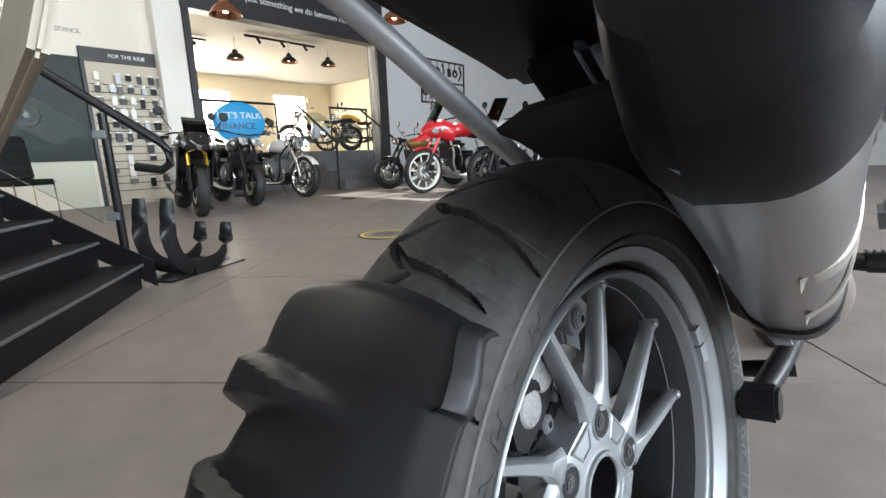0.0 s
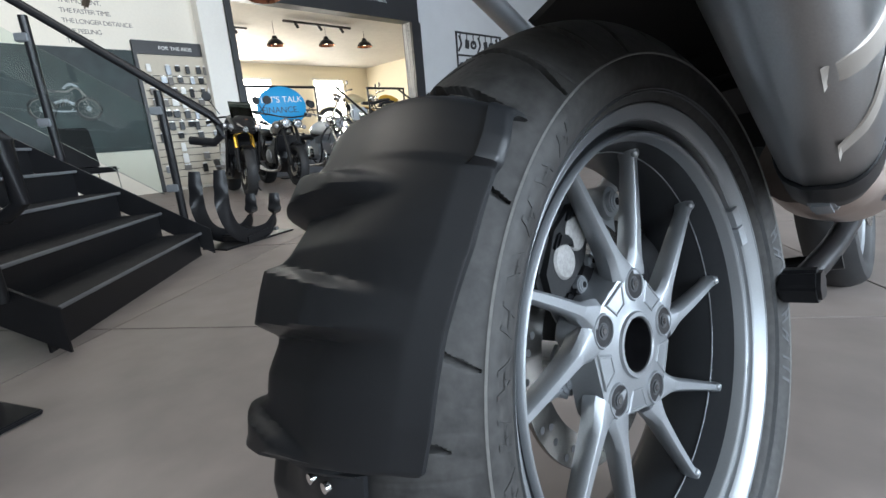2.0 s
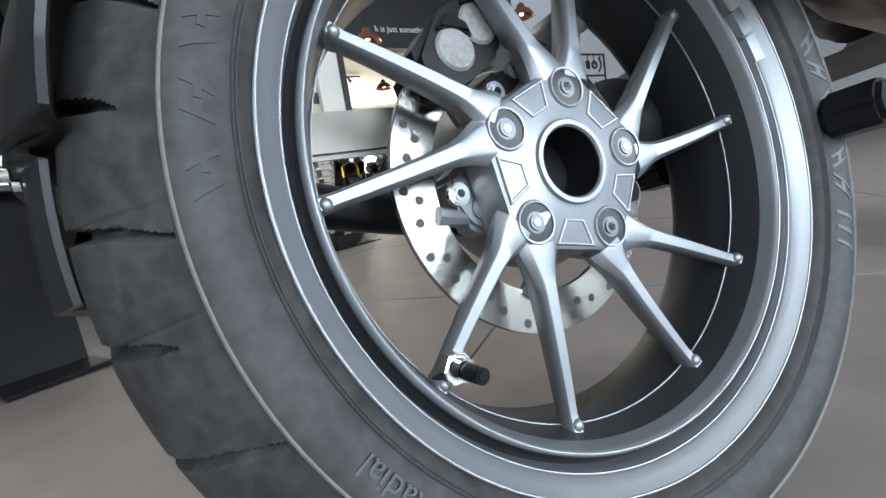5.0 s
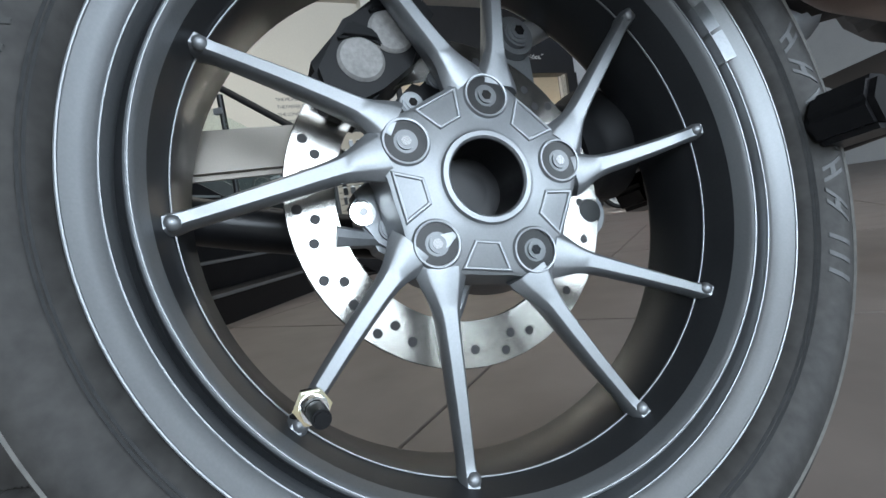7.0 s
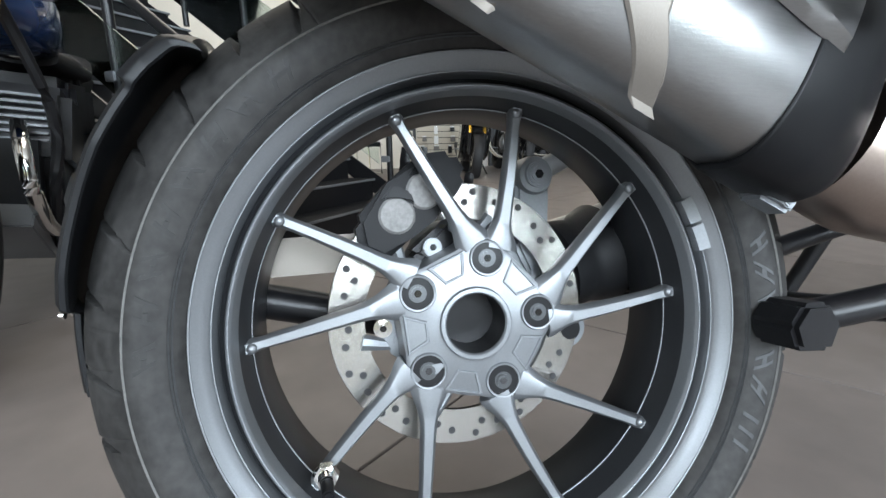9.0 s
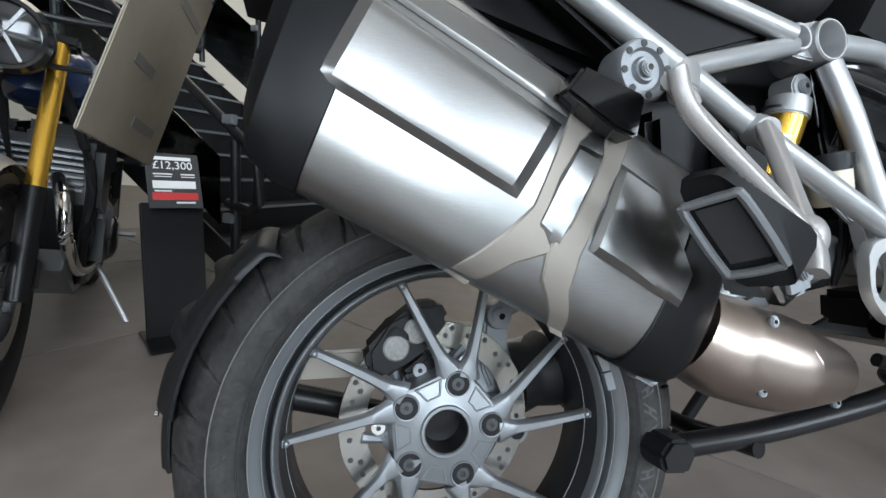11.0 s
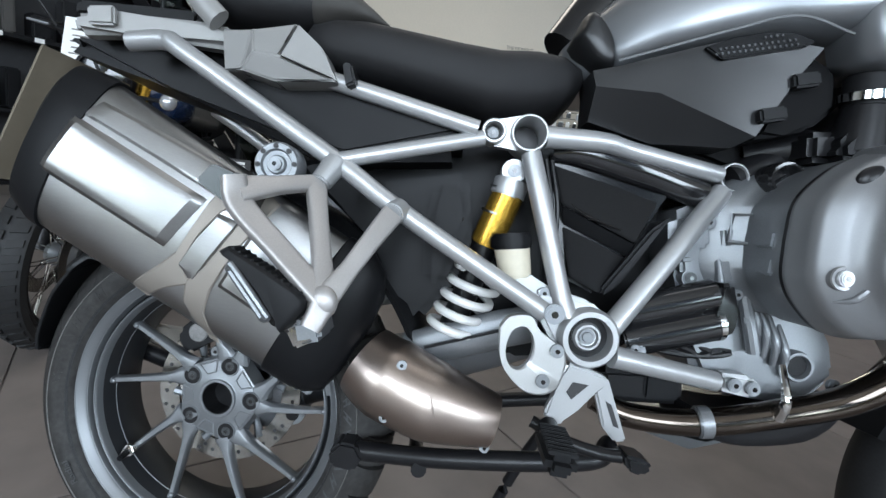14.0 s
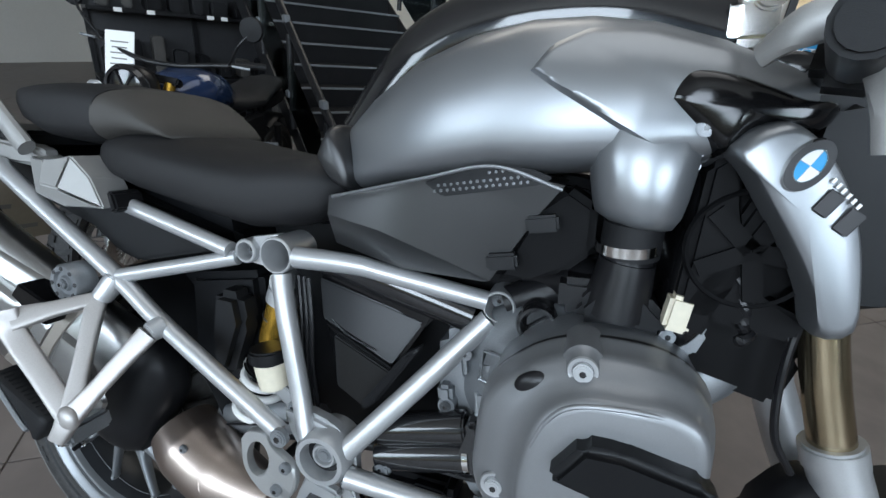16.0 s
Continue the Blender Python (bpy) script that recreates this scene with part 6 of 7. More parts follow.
    return st


staircase()


# ---- other motorcycles on show ----
def wheel(parent, name, y, z, R, w, spokes, rimc, x=0.0, tread=False):
    rr = R - w * .62
    rim = part(name, lathe([(rr - .018, -.3 * w), (rr - .012, .25 * w), (rr + .004, .42 * w), (rr + .010, .40 * w), (rr + .004, 0), (rr + .010, -.40 * w), (rr + .004, -.42 * w)], 48, centre=(x, y, z), closed=True), rimc, parent, smooth=50)
    tp = [(rr + .006, .38 * w), (rr + .25 * w, .50 * w), (R - .16 * w, .46 * w), (R - .04 * w, .25 * w), (R, 0), (R - .04 * w, -.25 * w), (R - .16 * w, -.46 * w), (rr + .25 * w, -.50 * w), (rr + .006, -.38 * w)]
    tyre = part("tyre", lathe(tp, 64, centre=(x, y, z)), RUBBER, rim)
    if tread:
        for k in range(44):
            a = 360 * k / 44
            for s, off in ((1, 0), (-1, 4)):
                b = rings([[Vector((x, y, z)) + polar(a + off + da, R + dr, sx * w) for da, dr, sx in ((-2.9, -.012, s * .05), (2.0, -.012, s * .05), (3.4, -.022, s * .40), (-1.0, -.022, s * .40))],
                           [Vector((x, y, z)) + polar(a + off + da, R + dr, sx * w) for da, dr, sx in ((-2.7, .007, s * .06), (1.8, .007, s * .06), (3.1, -.008, s * .40), (-.8, -.008, s * .40))]])
                part("tread_block", b, RUBBER, tyre)
    part("hub", lathe([(.0, .05), (.03, .05), (.045, .03), (.045, -.03), (.03, -.05), (.0, -.05)], 24, centre=(x, y, z)), CAST, rim)
    for k in range(spokes):
        a = 360 * k / spokes
        if spokes > 14:
            p, q = polar(a, .042), polar(a + (14 if k % 2 else -14), rr - .012)
            sx = .03 if k % 4 < 2 else -.03
            part("spoke", rod((x + sx, y + p.y, z + p.z), (x, y + q.y, z + q.z), .0024, n=6), CHROME, rim)
        else:
            p, q = polar(a, .04), polar(a + 5, rr - .012)
            part("spoke", tube([(x, y + p.y, z + p.z), (x, y + q.y, z + q.z)], [.016, .010], n=8), rimc, rim)
    return rim


def parked_bike(m, label, paint, style, spokes=5, fork=None, rimc=None, seatc=None, group="motorcycles on show"):
    """style: sport, naked, cruiser, adventure, scrambler. The front wheel's contact is at the origin, the bike points to +y."""
    b = empty("motorcycle", m, label, "motorcycle", group)
    fork = fork or STEEL_BLACK
    rimc = rimc or STEEL_BLACK
    high = style in ("adventure", "scrambler")
    R = .335 if high else (.33 if style == "cruiser" else .30)
    wf, wr = (.11, .15) if high else (.125, .18)
    base = 1.5 if high or style == "cruiser" else 1.42
    hy = -.32
    hz = 1.02 if style == "sport" else (1.12 if high else 1.02)
    wheel(b, "front_wheel", 0, R, R, wf, spokes, rimc, tread=style == "scrambler")
    wheel(b, "rear_wheel", -base, R - .01, R - .01, wr, spokes, rimc)
    fx = .080 if style == "scrambler" else .095
    for s in (1, -1):
        d = part("brake_disc", lathe([(.10, .055 * s), (.15, .055 * s), (.15, .06 * s), (.10, .06 * s)], 40, centre=(0, 0, R), closed=True), DISC, b)
        part("fork_tube", rod((fx * s, hy + .02, hz - .10), (fx * s, -.10, R + .26), .024, n=16), fork, b)
        part("fork_leg", rod((fx * s, -.10, R + .28), (fx * s, 0, R), .030, .026, n=16), STEEL_BLACK if fork is not CHROME else CHROME, b)
        part("caliper", box((.04, .07, .09), (.08 * s, -.10, R + .05), (25, 0, 0), bevel=.01), STEEL_BLACK, b)
        part("indicator", rod((.07 * s, hy + .12, hz - .18), (.19 * s, hy + .11, hz - .17), .008, n=8), STEEL_BLACK, b)
        bm = bmesh.new()
        bmesh.ops.create_uvsphere(bm, u_segments=14, v_segments=10, radius=.032, matrix=Matrix.Translation((.20 * s, hy + .12, hz - .17)))
        part("indicator_lens", bm, LAMPGLASS, b)
    part("triple_clamp", box((.25, .05, .035), (0, hy + .02, hz - .10), (20, 0, 0), bevel=.008), STEEL_BLACK, b)
    part("front_mudguard", rings([[(x, r * math.cos(radians(a)), R + r * math.sin(radians(a))) for x, r in ((-wf * .55, R + .006), (-wf * .3, R + .025), (wf * .3, R + .025), (wf * .55, R + .006), (wf * .5, R + .002), (wf * .27, R + .018), (-wf * .27, R + .018), (-wf * .5, R + .002))]
                                   for a in range(35 if style == "cruiser" else 62, 160 if style == "cruiser" else 138, 8)]), paint if style in ("cruiser",) else (FRAME if style == "scrambler" else (RED if paint is RED else PLASTIC)), b)
    bw = .36 if style == "sport" else .42
    low = style == "sport"
    hb = part("handlebar", tube([(bw, hy - .16, hz - (.12 if low else -.02)), (bw * .6, hy - .05, hz - (.06 if low else .0)), (.08, hy, hz - (.06 if low else .03)), (-.08, hy, hz - (.06 if low else .03)), (-bw * .6, hy - .05, hz - (.06 if low else .0)), (-bw, hy - .16, hz - (.12 if low else -.02))], .011, n=10), CHROME if style == "cruiser" else STEEL_BLACK, b)
    for s in (1, -1):
        part("grip", rod((s * (bw - .11), hy - .12, hz - (.10 if low else -.015)), (s * (bw + .01), hy - .165, hz - (.12 if low else -.02)), .017, n=12), PLASTIC_SOFT, hb)
        part("lever", tube([(s * (bw - .10), hy - .06, hz - (.09 if low else -.01)), (s * (bw - .02), hy - .07, hz - (.10 if low else -.01))], .006, n=6), CAST, hb)
        st = part("mirror_stem", tube([(s * (bw - .14), hy - .08, hz - .02), (s * bw * .85, hy - .04, hz + .10), (s * (bw * .95), hy - .06, hz + .16)], .006, n=8), STEEL_BLACK, hb)
        part("mirror", lathe([(.0, .012), (.05, .010), (.055, 0), (.04, -.02), (.0, -.028)], 24), PLASTIC, st, m=pose(s * bw * .97, hy - .06, hz + .18, 0, 0, 90))
    if style in ("cruiser", "scrambler", "naked"):
        xs = (.085, -.085) if style == "naked" else (0,)
        rl = .065 if style == "naked" else .095
        for x in xs:
            L = part("headlamp", lathe([(.0, .0), (rl * .7, .012), (rl * .95, .03), (rl, .05), (rl * .9, .10), (rl * .5, .15), (.0, .165)], 36), CHROME if style == "cruiser" else STEEL_BLACK, b, m=pose(x, hy + .20, hz - .13, 0, 0, -90))
            part("lamp_glass", lathe([(.0, -.006), (rl * .6, -.002), (rl * .9, .008)], 36), LAMPGLASS if style != "scrambler" else BLACKGLOSS, L)
            part("lamp_ring", lathe([(rl * .82, -.004), (rl * .92, -.008), (rl * 1.02, .012)], 36), BLACKGLOSS if style == "scrambler" else CHROME, L)
            for k in range(6):
                p = polar(60 * k, rl * .5)
                part("lamp_fin", box((.006, .008, rl * .75), (-.006, p.y * .8, p.z * .8), (60 * k + 90, 0, 0)), STEEL_BLACK if k % 2 else BLACKGLOSS, L)
    else:
        top = hz + (.02 if style == "sport" else .06)
        secs = []
        for y, zc, w, h in ((hy + .36, hz - .22, .03, .03), (hy + .30, hz - .20, .10, .07), (hy + .20, hz - .17, .16, .12), (hy + .06, hz - .16, .19, .15), (hy - .12, hz - .22, .20, .16)):
            secs.append(superellipse(0, zc, w, h, 2.6, 24, y))
        nose = part("nose_fairing", rings(secs), paint, b)
        for s in (1, -1):
            part("headlamp", slab([(hy + .28, hz - .19), (hy + .18, hz - .12), (hy + .12, hz - .20), (hy + .20, hz - .24)], s * .07, s * .165, bevel=.015), LAMPGLASS, nose)
        scr = part("windscreen", slab([(hy + .20, hz - .09), (hy + .21, hz - .075), (hy + .02, hz + (.28 if style == "adventure" else .13)), (hy, hz + (.27 if style == "adventure" else .12))], -.13, .13, bevel=.003), GLASS, nose)
        if style == "adventure":
            part("beak", slab([(hy + .50, hz - .34), (hy + .30, hz - .22), (hy + .15, hz - .24), (hy + .30, hz - .32)], -.07, .07, bevel=.012), paint, nose)
            for s in (1, -1):
                part("crash_bar", tube([(s * .12, hy - .05, hz - .45), (s * .27, hy - .12, hz - .40), (s * .27, hy - .20, hz - .60), (s * .14, hy - .28, hz - .72)], .013, n=10), CHROME, b)
    tz = hz - .12
    secs = []
    for y, z0, z1, w in ((hy - .06, tz - .12, tz - .02, .08), (hy - .12, tz - .16, tz + .03, .13), (hy - .25, tz - .17, tz + .06, .155), (hy - .40, tz - .17, tz + .03, .14), (hy - .52, tz - .15, tz - .04, .10), (hy - .58, tz - .14, tz - .08, .06)):
        secs.append(superellipse(0, (z0 + z1) / 2, w, (z1 - z0) / 2, 2.5, 28, y))
    part("fuel_tank", rings(secs), paint, b)
    sz = .80 if style in ("naked", "sport") else (.72 if style == "cruiser" else .86)
    secs = []
    for y, z0, z1, w in ((hy - .50, sz - .03, sz + .04, .10), (hy - .60, sz - .05, sz + .04, .14), (hy - .80, sz - .05, sz + .03, .15), (hy - 1.0, sz, sz + .09, .12), (hy - 1.18, sz + .03, sz + .10, .09), (hy - 1.24, sz + .05, sz + .09, .05)):
        secs.append(superellipse(0, (z0 + z1) / 2, w, (z1 - z0) / 2, 2.8, 24, y))
    part("seat", rings(secs), seatc or SEAT, b)
    part("tail", slab([(hy - .95, sz - .02), (hy - 1.24, sz + .05), (hy - 1.36, sz + .02), (hy - 1.20, sz - .08), (hy - .9, sz - .12)], -.08, .08, bevel=.02), paint if style == "sport" else PLASTIC, b)
    eng = part("engine", box((.30, .42, .30), (0, hy - .38, .48), (0, 0, 0), bevel=.05), CAST if style in ("cruiser",) else STEEL_BLACK, b)
    for s in (1, -1):
        part("engine_cover", lathe([(.0, .02), (.07, .018), (.10, .0), (.105, -.03)], 32), CHROME if style == "cruiser" else CAST, eng, m=pose(s * .165, hy - .45, .44, 0, 0, 0 if s > 0 else 180))
        part("frame_bar", tube([(s * .06, hy - .02, hz - .16), (s * .15, hy - .12, .66), (s * .14, hy - .15, .42), (s * .12, hy - .30, .24), (s * .12, hy - .70, .26), (s * .12, hy - .85, .52), (s * .10, hy - .70, tz - .12)], .016, n=8), STEEL_BLACK if style != "adventure" else FRAME, b)
    for k in range(7):
        part("cooling_fin", box((.24, .20, .008), (0, hy - .30, .56 + .022 * k), (12, 0, 0), bevel=.002), CAST if style == "cruiser" else (BOLTGREY if style == "scrambler" else STEEL_BLACK), eng)
    if style == "scrambler":
        part("crankcase", box((.36, .34, .26), (0, hy - .42, .38), (8, 0, 0), bevel=.05), STEEL_BLACK, eng)
        for s in (1, -1):
            part("clutch_cover", lathe([(.0, .016), (.06, .014), (.085, .0), (.09, -.03)], 28), BLACKGLOSS, eng, m=pose(s * .19, hy - .50, .38, 0, 0, 0 if s > 0 else 180))
            part("side_panel", slab([(hy - .48, .60), (hy - .44, .78), (hy - .78, .80), (hy - .84, .62)], s * .10, s * .15, bevel=.02), STEEL_BLACK, b)
            part("header_pipe", tube([(s * .06, hy - .16, .62), (s * .10, hy - .02, .56), (s * .12, hy - .02, .42), (s * .13, hy - .20, .30), (s * .15, hy - .60, .30)], .021, n=12), CHROME, b)
        part("air_cleaner", box((.26, .24, .20), (0, hy - .58, .70), bevel=.04), STEEL_BLACK, b)
        part("gearbox", box((.34, .30, .30), (0, hy - .70, .40), (-6, 0, 0), bevel=.05), STEEL_BLACK, eng)
        part("cylinder_block", box((.34, .24, .26), (0, hy - .34, .60), (14, 0, 0), bevel=.03), STEEL_BLACK, eng)
        part("engine_badge", lathe([(.0, .012), (.05, .010), (.062, .0), (.064, -.02)], 28), BOLTGREY, eng, m=pose(.185, hy - .40, .46, 0, 0, 0))
        part("horn", lathe([(.0, .02), (.045, .016), (.05, .0), (.03, -.02), (.0, -.024)], 24), CAST, b, m=pose(.13, hy - .02, .70, 0, 0, 60))
    if style in ("sport", "naked", "adventure"):
        part("radiator", box((.30, .04, .24), (0, hy - .08, .62), (-12, 0, 0), bevel=.01), STEEL_BLACK, b)
    if style == "sport":
        for s in (1, -1):
            part("side_fairing", slab([(hy + .15, hz - .22), (hy - .30, hz - .20), (hy - .62, .36), (hy - .40, .22), (hy - .10, .30), (hy + .05, .60)], s * .18, s * .205, bevel=.008), paint, b)
    part("exhaust_pipe", tube([(.10, hy - .20, .50), (.14, hy - .05, .40), (.12, hy - .15, .24), (.14, hy - .60, .22), (.17, hy - .95, .30), (.18, hy - 1.25, .42)], [.020, .020, .022, .024, .040, .045], n=14), CHROME if style in ("cruiser", "adventure", "naked") else STEEL_BLACK, b)
    part("swing_arm", box((.20, .60, .06), (0, -base + .28, R + .01), (0, 0, 0), bevel=.012), STEEL_BLACK, b)
    part("skid_plate", slab([(hy - .06, .40), (hy - .02, .34), (hy - .25, .20), (hy - .55, .19), (hy - .55, .22), (hy - .25, .23)], -.11, .11, bevel=.004), CAST if high else STEEL_BLACK, b)
    part("side_stand", tube([(-.12, hy - .55, .28), (-.22, hy - .50, .10), (-.27, hy - .47, .012)], .011, n=8), STEEL_BLACK if style != "scrambler" else FRAME, b)
    for s in (1, -1):
        part("footrest", rod((s * .14, hy - .72, .36), (s * .25, hy - .72, .36), .012, n=8), CAST, b)
        part("rear_shock", rod((s * .13, -base + .16, .68), (s * .12, -base + .06, R + .04), .026, n=12), CHROME if style == "cruiser" else STEEL_BLACK, b)
    part("rear_mudguard", rings([[(x, -base + r * math.cos(radians(a)), R + r * math.sin(radians(a))) for x, r in ((-.09, R + .02), (-.05, R + .045), (.05, R + .045), (.09, R + .02), (.08, R + .015), (.045, R + .036), (-.045, R + .036), (-.08, R + .015))] for a in range(60, 165, 12)]), paint if style == "cruiser" else PLASTIC, b)
    for k in range(4):
        part("cable", tube([(.05 - .03 * k, hy + .06, hz - .06), (.10 - .05 * k, hy + .14, hz - .10), (.05, hy + .02, hz - .25), (.04, hy - .1, .62)], .005, n=6), STEEL_BLACK, b)
    return b


def facing(x, y, heading):
    """Heading: degrees, 0 looks along +y, turning to the left."""
    return pose(x, y, 0, 0, -5, heading)


parked_bike(facing(-5.55, 1.86, -103), "black faired sports motorcycle with gold fork, nose to the aisle", BLACKGLOSS, "sport", fork=GOLD, rimc=STEEL_BLACK)
parked_bike(facing(-6.10, 2.80, -97), "dark grey naked motorcycle with twin round headlamps", mat("graphite_paint", (.16, .15, .14), .25, .4, coat=.4), "naked", rimc=STEEL_BLACK)
parked_bike(facing(-6.60, 3.95, -84), "white and red cruiser motorcycle with chrome trim and wire wheels", WHITEGLOSS, "cruiser", spokes=16, fork=CHROME, rimc=CHROME)
parked_bike(facing(-5.15, 5.25, 165) @ Matrix.Diagonal((1.08, 1.08, 1.08, 1)), "red adventure motorcycle with silver crash bars", RED, "adventure", fork=RED, rimc=WHITEGLOSS, spokes=10)
parked_bike(facing(-6.5, 5.75, 160), "black classic motorcycle with a golden tank", mat("golden_tank", (.36, .22, .06), .25, .4, coat=.5), "naked", fork=STEEL_BLACK, spokes=16)
parked_bike(facing(-4.30, 5.75, 172) @ Matrix.Diagonal((1.05, 1.05, 1.05, 1)), "pale grey adventure motorcycle beside the red one", mat("pale_grey_paint", (.45, .46, .47), .25, .3, coat=.4), "adventure", fork=FRAME, rimc=STEEL_BLACK, spokes=10)
for k, (x, y, c, nm) in enumerate(((-10.2, 6.0, mat("cream_tank", (.6, .5, .3), .3, coat=.4), "cream classic motorcycle in the back room"), (-10.4, 7.2, mat("yellow_paint", (.65, .38, .03), .3, coat=.4), "yellow classic motorcycle in the back room"))):
    mb = parked_bike(pose(x, y, RZ, 0, -4, 160 - 10 * k), nm, c, "cruiser", spokes=16, fork=CHROME, rimc=CHROME)
parked_bike(pose(-.66, -.885, 0, 0, -6, -77) @ Matrix.Diagonal((.88, .88, .88, 1)), "blue scrambler motorcycle with gold upside-down fork and wire wheels", DKBLUE, "scrambler", spokes=36, fork=GOLD, rimc=STEEL_BLACK, seatc=SEAT)


# ---- furniture and fittings ----
def slatwall():
    s = empty("slatwall_display", pose(WX + .03, 2.24, 0), "beige slatwall display hung with small accessories", "display")
    part("back_panel", box((.04, 1.14, 2.10), (0, 0, 1.10), bevel=.004), BEIGE, s)
    for k in range(15):
        part("slat_groove", box((.004, 1.06, .012), (.0215, 0, .22 + .115 * k)), INK, s)
    for y in (-.575, .575):
        part("side_frame", box((.07, .05, 2.34), (.01, y, 1.17), bevel=.006), BLACKWALL, s)
    part("header_sign", box((.07, 1.2, .20), (.012, 0, 2.25), bevel=.006), BLACKWALL, s)
    letters("FOR THE RIDE", .078, pose(.049, -.24, 2.222, 90, 0, 90), PAPER, s, "header_lettering")
    rnd = random.Random(4)
    for r in range(10):
        n = 7 if r < 6 else 4
        for c in range(n):
            if rnd.random() < .14:
                continue
            w, h = rnd.uniform(.06, .11), rnd.uniform(.07, .14)
            y, z = -.42 + .84 * c / (n - 1) + rnd.uniform(-.03, .03), 1.98 - .175 * r
            mt = rnd.choice((PAPER, PLASTIC, STEEL_BLACK, GREYINK, CAST, PLASTIC, STEEL_BLACK))
            hook = part("display_hook", rod((.02, y, z + .02), (.10, y, z + .02), .004, n=6), CHROME, s)
            it = tagged(part("hanging_pack", box((.03, w, h), (.075, y, z - h / 2), bevel=.006), mt, None, "small packed accessory on a display hook"), category="accessory", group="accessories on the slatwall")
            it.matrix_basis = s.matrix_basis.copy()
            part("pack_card", box((.002, w * .9, .03), (.075, y, z + .005)), PAPER, it)
    return s


slatwall()


def wall_print():
    p = empty("wall_poster", pose(WX + .01, .50, 1.45), "dark poster of a motorcycle in deep green shadow", "poster")
    part("sheet", box((.012, 2.5, 1.5), bevel=.002), POSTER, p)
    def pw(pts, r, mt=GREYINK, nm="picture_line"):
        part(nm, tube([(.008, .16 + .66 * y, .04 + .66 * z) for y, z in pts], r * .66, n=6, flat=.12), mt, p)
    for cy in (-.42, .40):
        for r, w, mt in ((.235, .030, INK), (.200, .010, GREYINK), (.12, .006, INK), (.03, .03, CAST)):
            pw([(cy + r * math.cos(a), -.22 + r * math.sin(a)) for a in [2 * math.pi * k / 24 for k in range(25)]], w, mt)
        for k in range(9):
            pw([(cy + .03 * math.cos(.7 * k), -.22 + .03 * math.sin(.7 * k)), (cy + .19 * math.cos(.7 * k), -.22 + .19 * math.sin(.7 * k))], .004)
    for k in range(5):
        pw([(-.16 + .05 * k, -.20 + .02 * k), (-.10 + .05 * k, -.02 + .015 * k)], .020, CAST if k % 2 else GREYINK)
    pw([(-.42, -.18), (-.15, -.26), (.18, -.27)], .016, CAST)
    pw([(-.50, .14), (-.34, .19), (-.12, .15)], .035, INK)
    pw([(-.45, .10), (-.2, .16), (.05, .14), (.25, .22), (.40, .05)], .022)
    pw([(.02, .20), (.15, .30), (.30, .24)], .03, CAST)
    pw([(-.20, -.10), (0, -.05), (.15, -.12)], .035, CAST)
    pw([(-.30, -.25), (.0, -.28), (.12, -.22)], .012, CAST)
    pw([(.30, .20), (.42, -.20)], .012)
    pw([(.20, .34), (.32, .32), (.36, .38)], .008)
    return p


wall_print()
for i, t in enumerate(("THE MOMENT.", "THE FASTER TIME.", "THE LONGER DISTANCE.", "THE FEELING", "THE RIDE.")):
    ob = letters(t, .088, pose(WX + .004, .86, 2.80 - .135 * i, 90, 0, 90), GREYINK, None, "wall_lettering", space=.86)
    tagged(ob, "grey lettering painted on the cream-white wall", "lettering", "wall lettering")
tagged(letters("k is just something we do between rides.\u201d", .165, pose(WX + .055, 4.05, 3.50, 90, 0, 90), PAPER, None, "header_lettering"), "white lettering on the black header", "lettering")


def finance_sign():
    s = empty("oval_sign", pose(-8.1, 3.72, .0), "round blue sign standing at the steps", "sign")
    m = pose(0, 0, 1.28, 0, 0, -12)
    part("disc", lathe([(.0, .012), (.50, .012), (.51, .006), (.51, -.006), (.50, -.012), (.0, -.012)], 60), BLUE, s, m=m @ Matrix.Diagonal((1, .86, .70, 1)))
    letters("LET'S TALK", .15, m @ pose(.014, -.36, .08, 90, 0, 90), PAPER, s, "sign_lettering")
    letters("FINANCE.", .15, m @ pose(.014, -.36, -.10, 90, 0, 90), INK, s, "sign_lettering")
    part("stem", rod((0, 0, 0), (0, 0, .95), .03, n=16), STEEL_BLACK, s)
    part("foot", rod((0, 0, 0), (0, 0, .02), .22, n=32, bevel=.004), STEEL_BLACK, s)


finance_sign()


def back_room_rails():
    for y0, y1 in ((3.4, 4.9), (6.2, 7.3)):
        r = empty("guard_rail", pose(WX - .25, 0, RZ), "black tubular guard rail of the raised room", "railing", "guard rails")
        part("top_bar", rod((0, y0, .95), (0, y1, .95), .025, n=12), STEEL_BLACK, r)
        part("mid_bar", rod((0, y0, .50), (0, y1, .50), .014, n=10), STEEL_BLACK, r)
        for y in (y0 + .02, y1 - .02):
            part("post", rod((0, y, 0), (0, y, .95), .022, n=12), STEEL_BLACK, r)
    for y in (5.36, 7.04):
        r = empty("stair_rail", pose(0, 0, 0), "sloping black stair rail", "railing", "stair rails")
        part("rail_bar", tube([(WX - .2, y, RZ + .95), (WX + .9, y, 1.02), (WX + 1.05, y, .95), (WX + 1.05, y, .0)], .024, n=12, smooth=False), STEEL_BLACK, r)


back_room_rails()


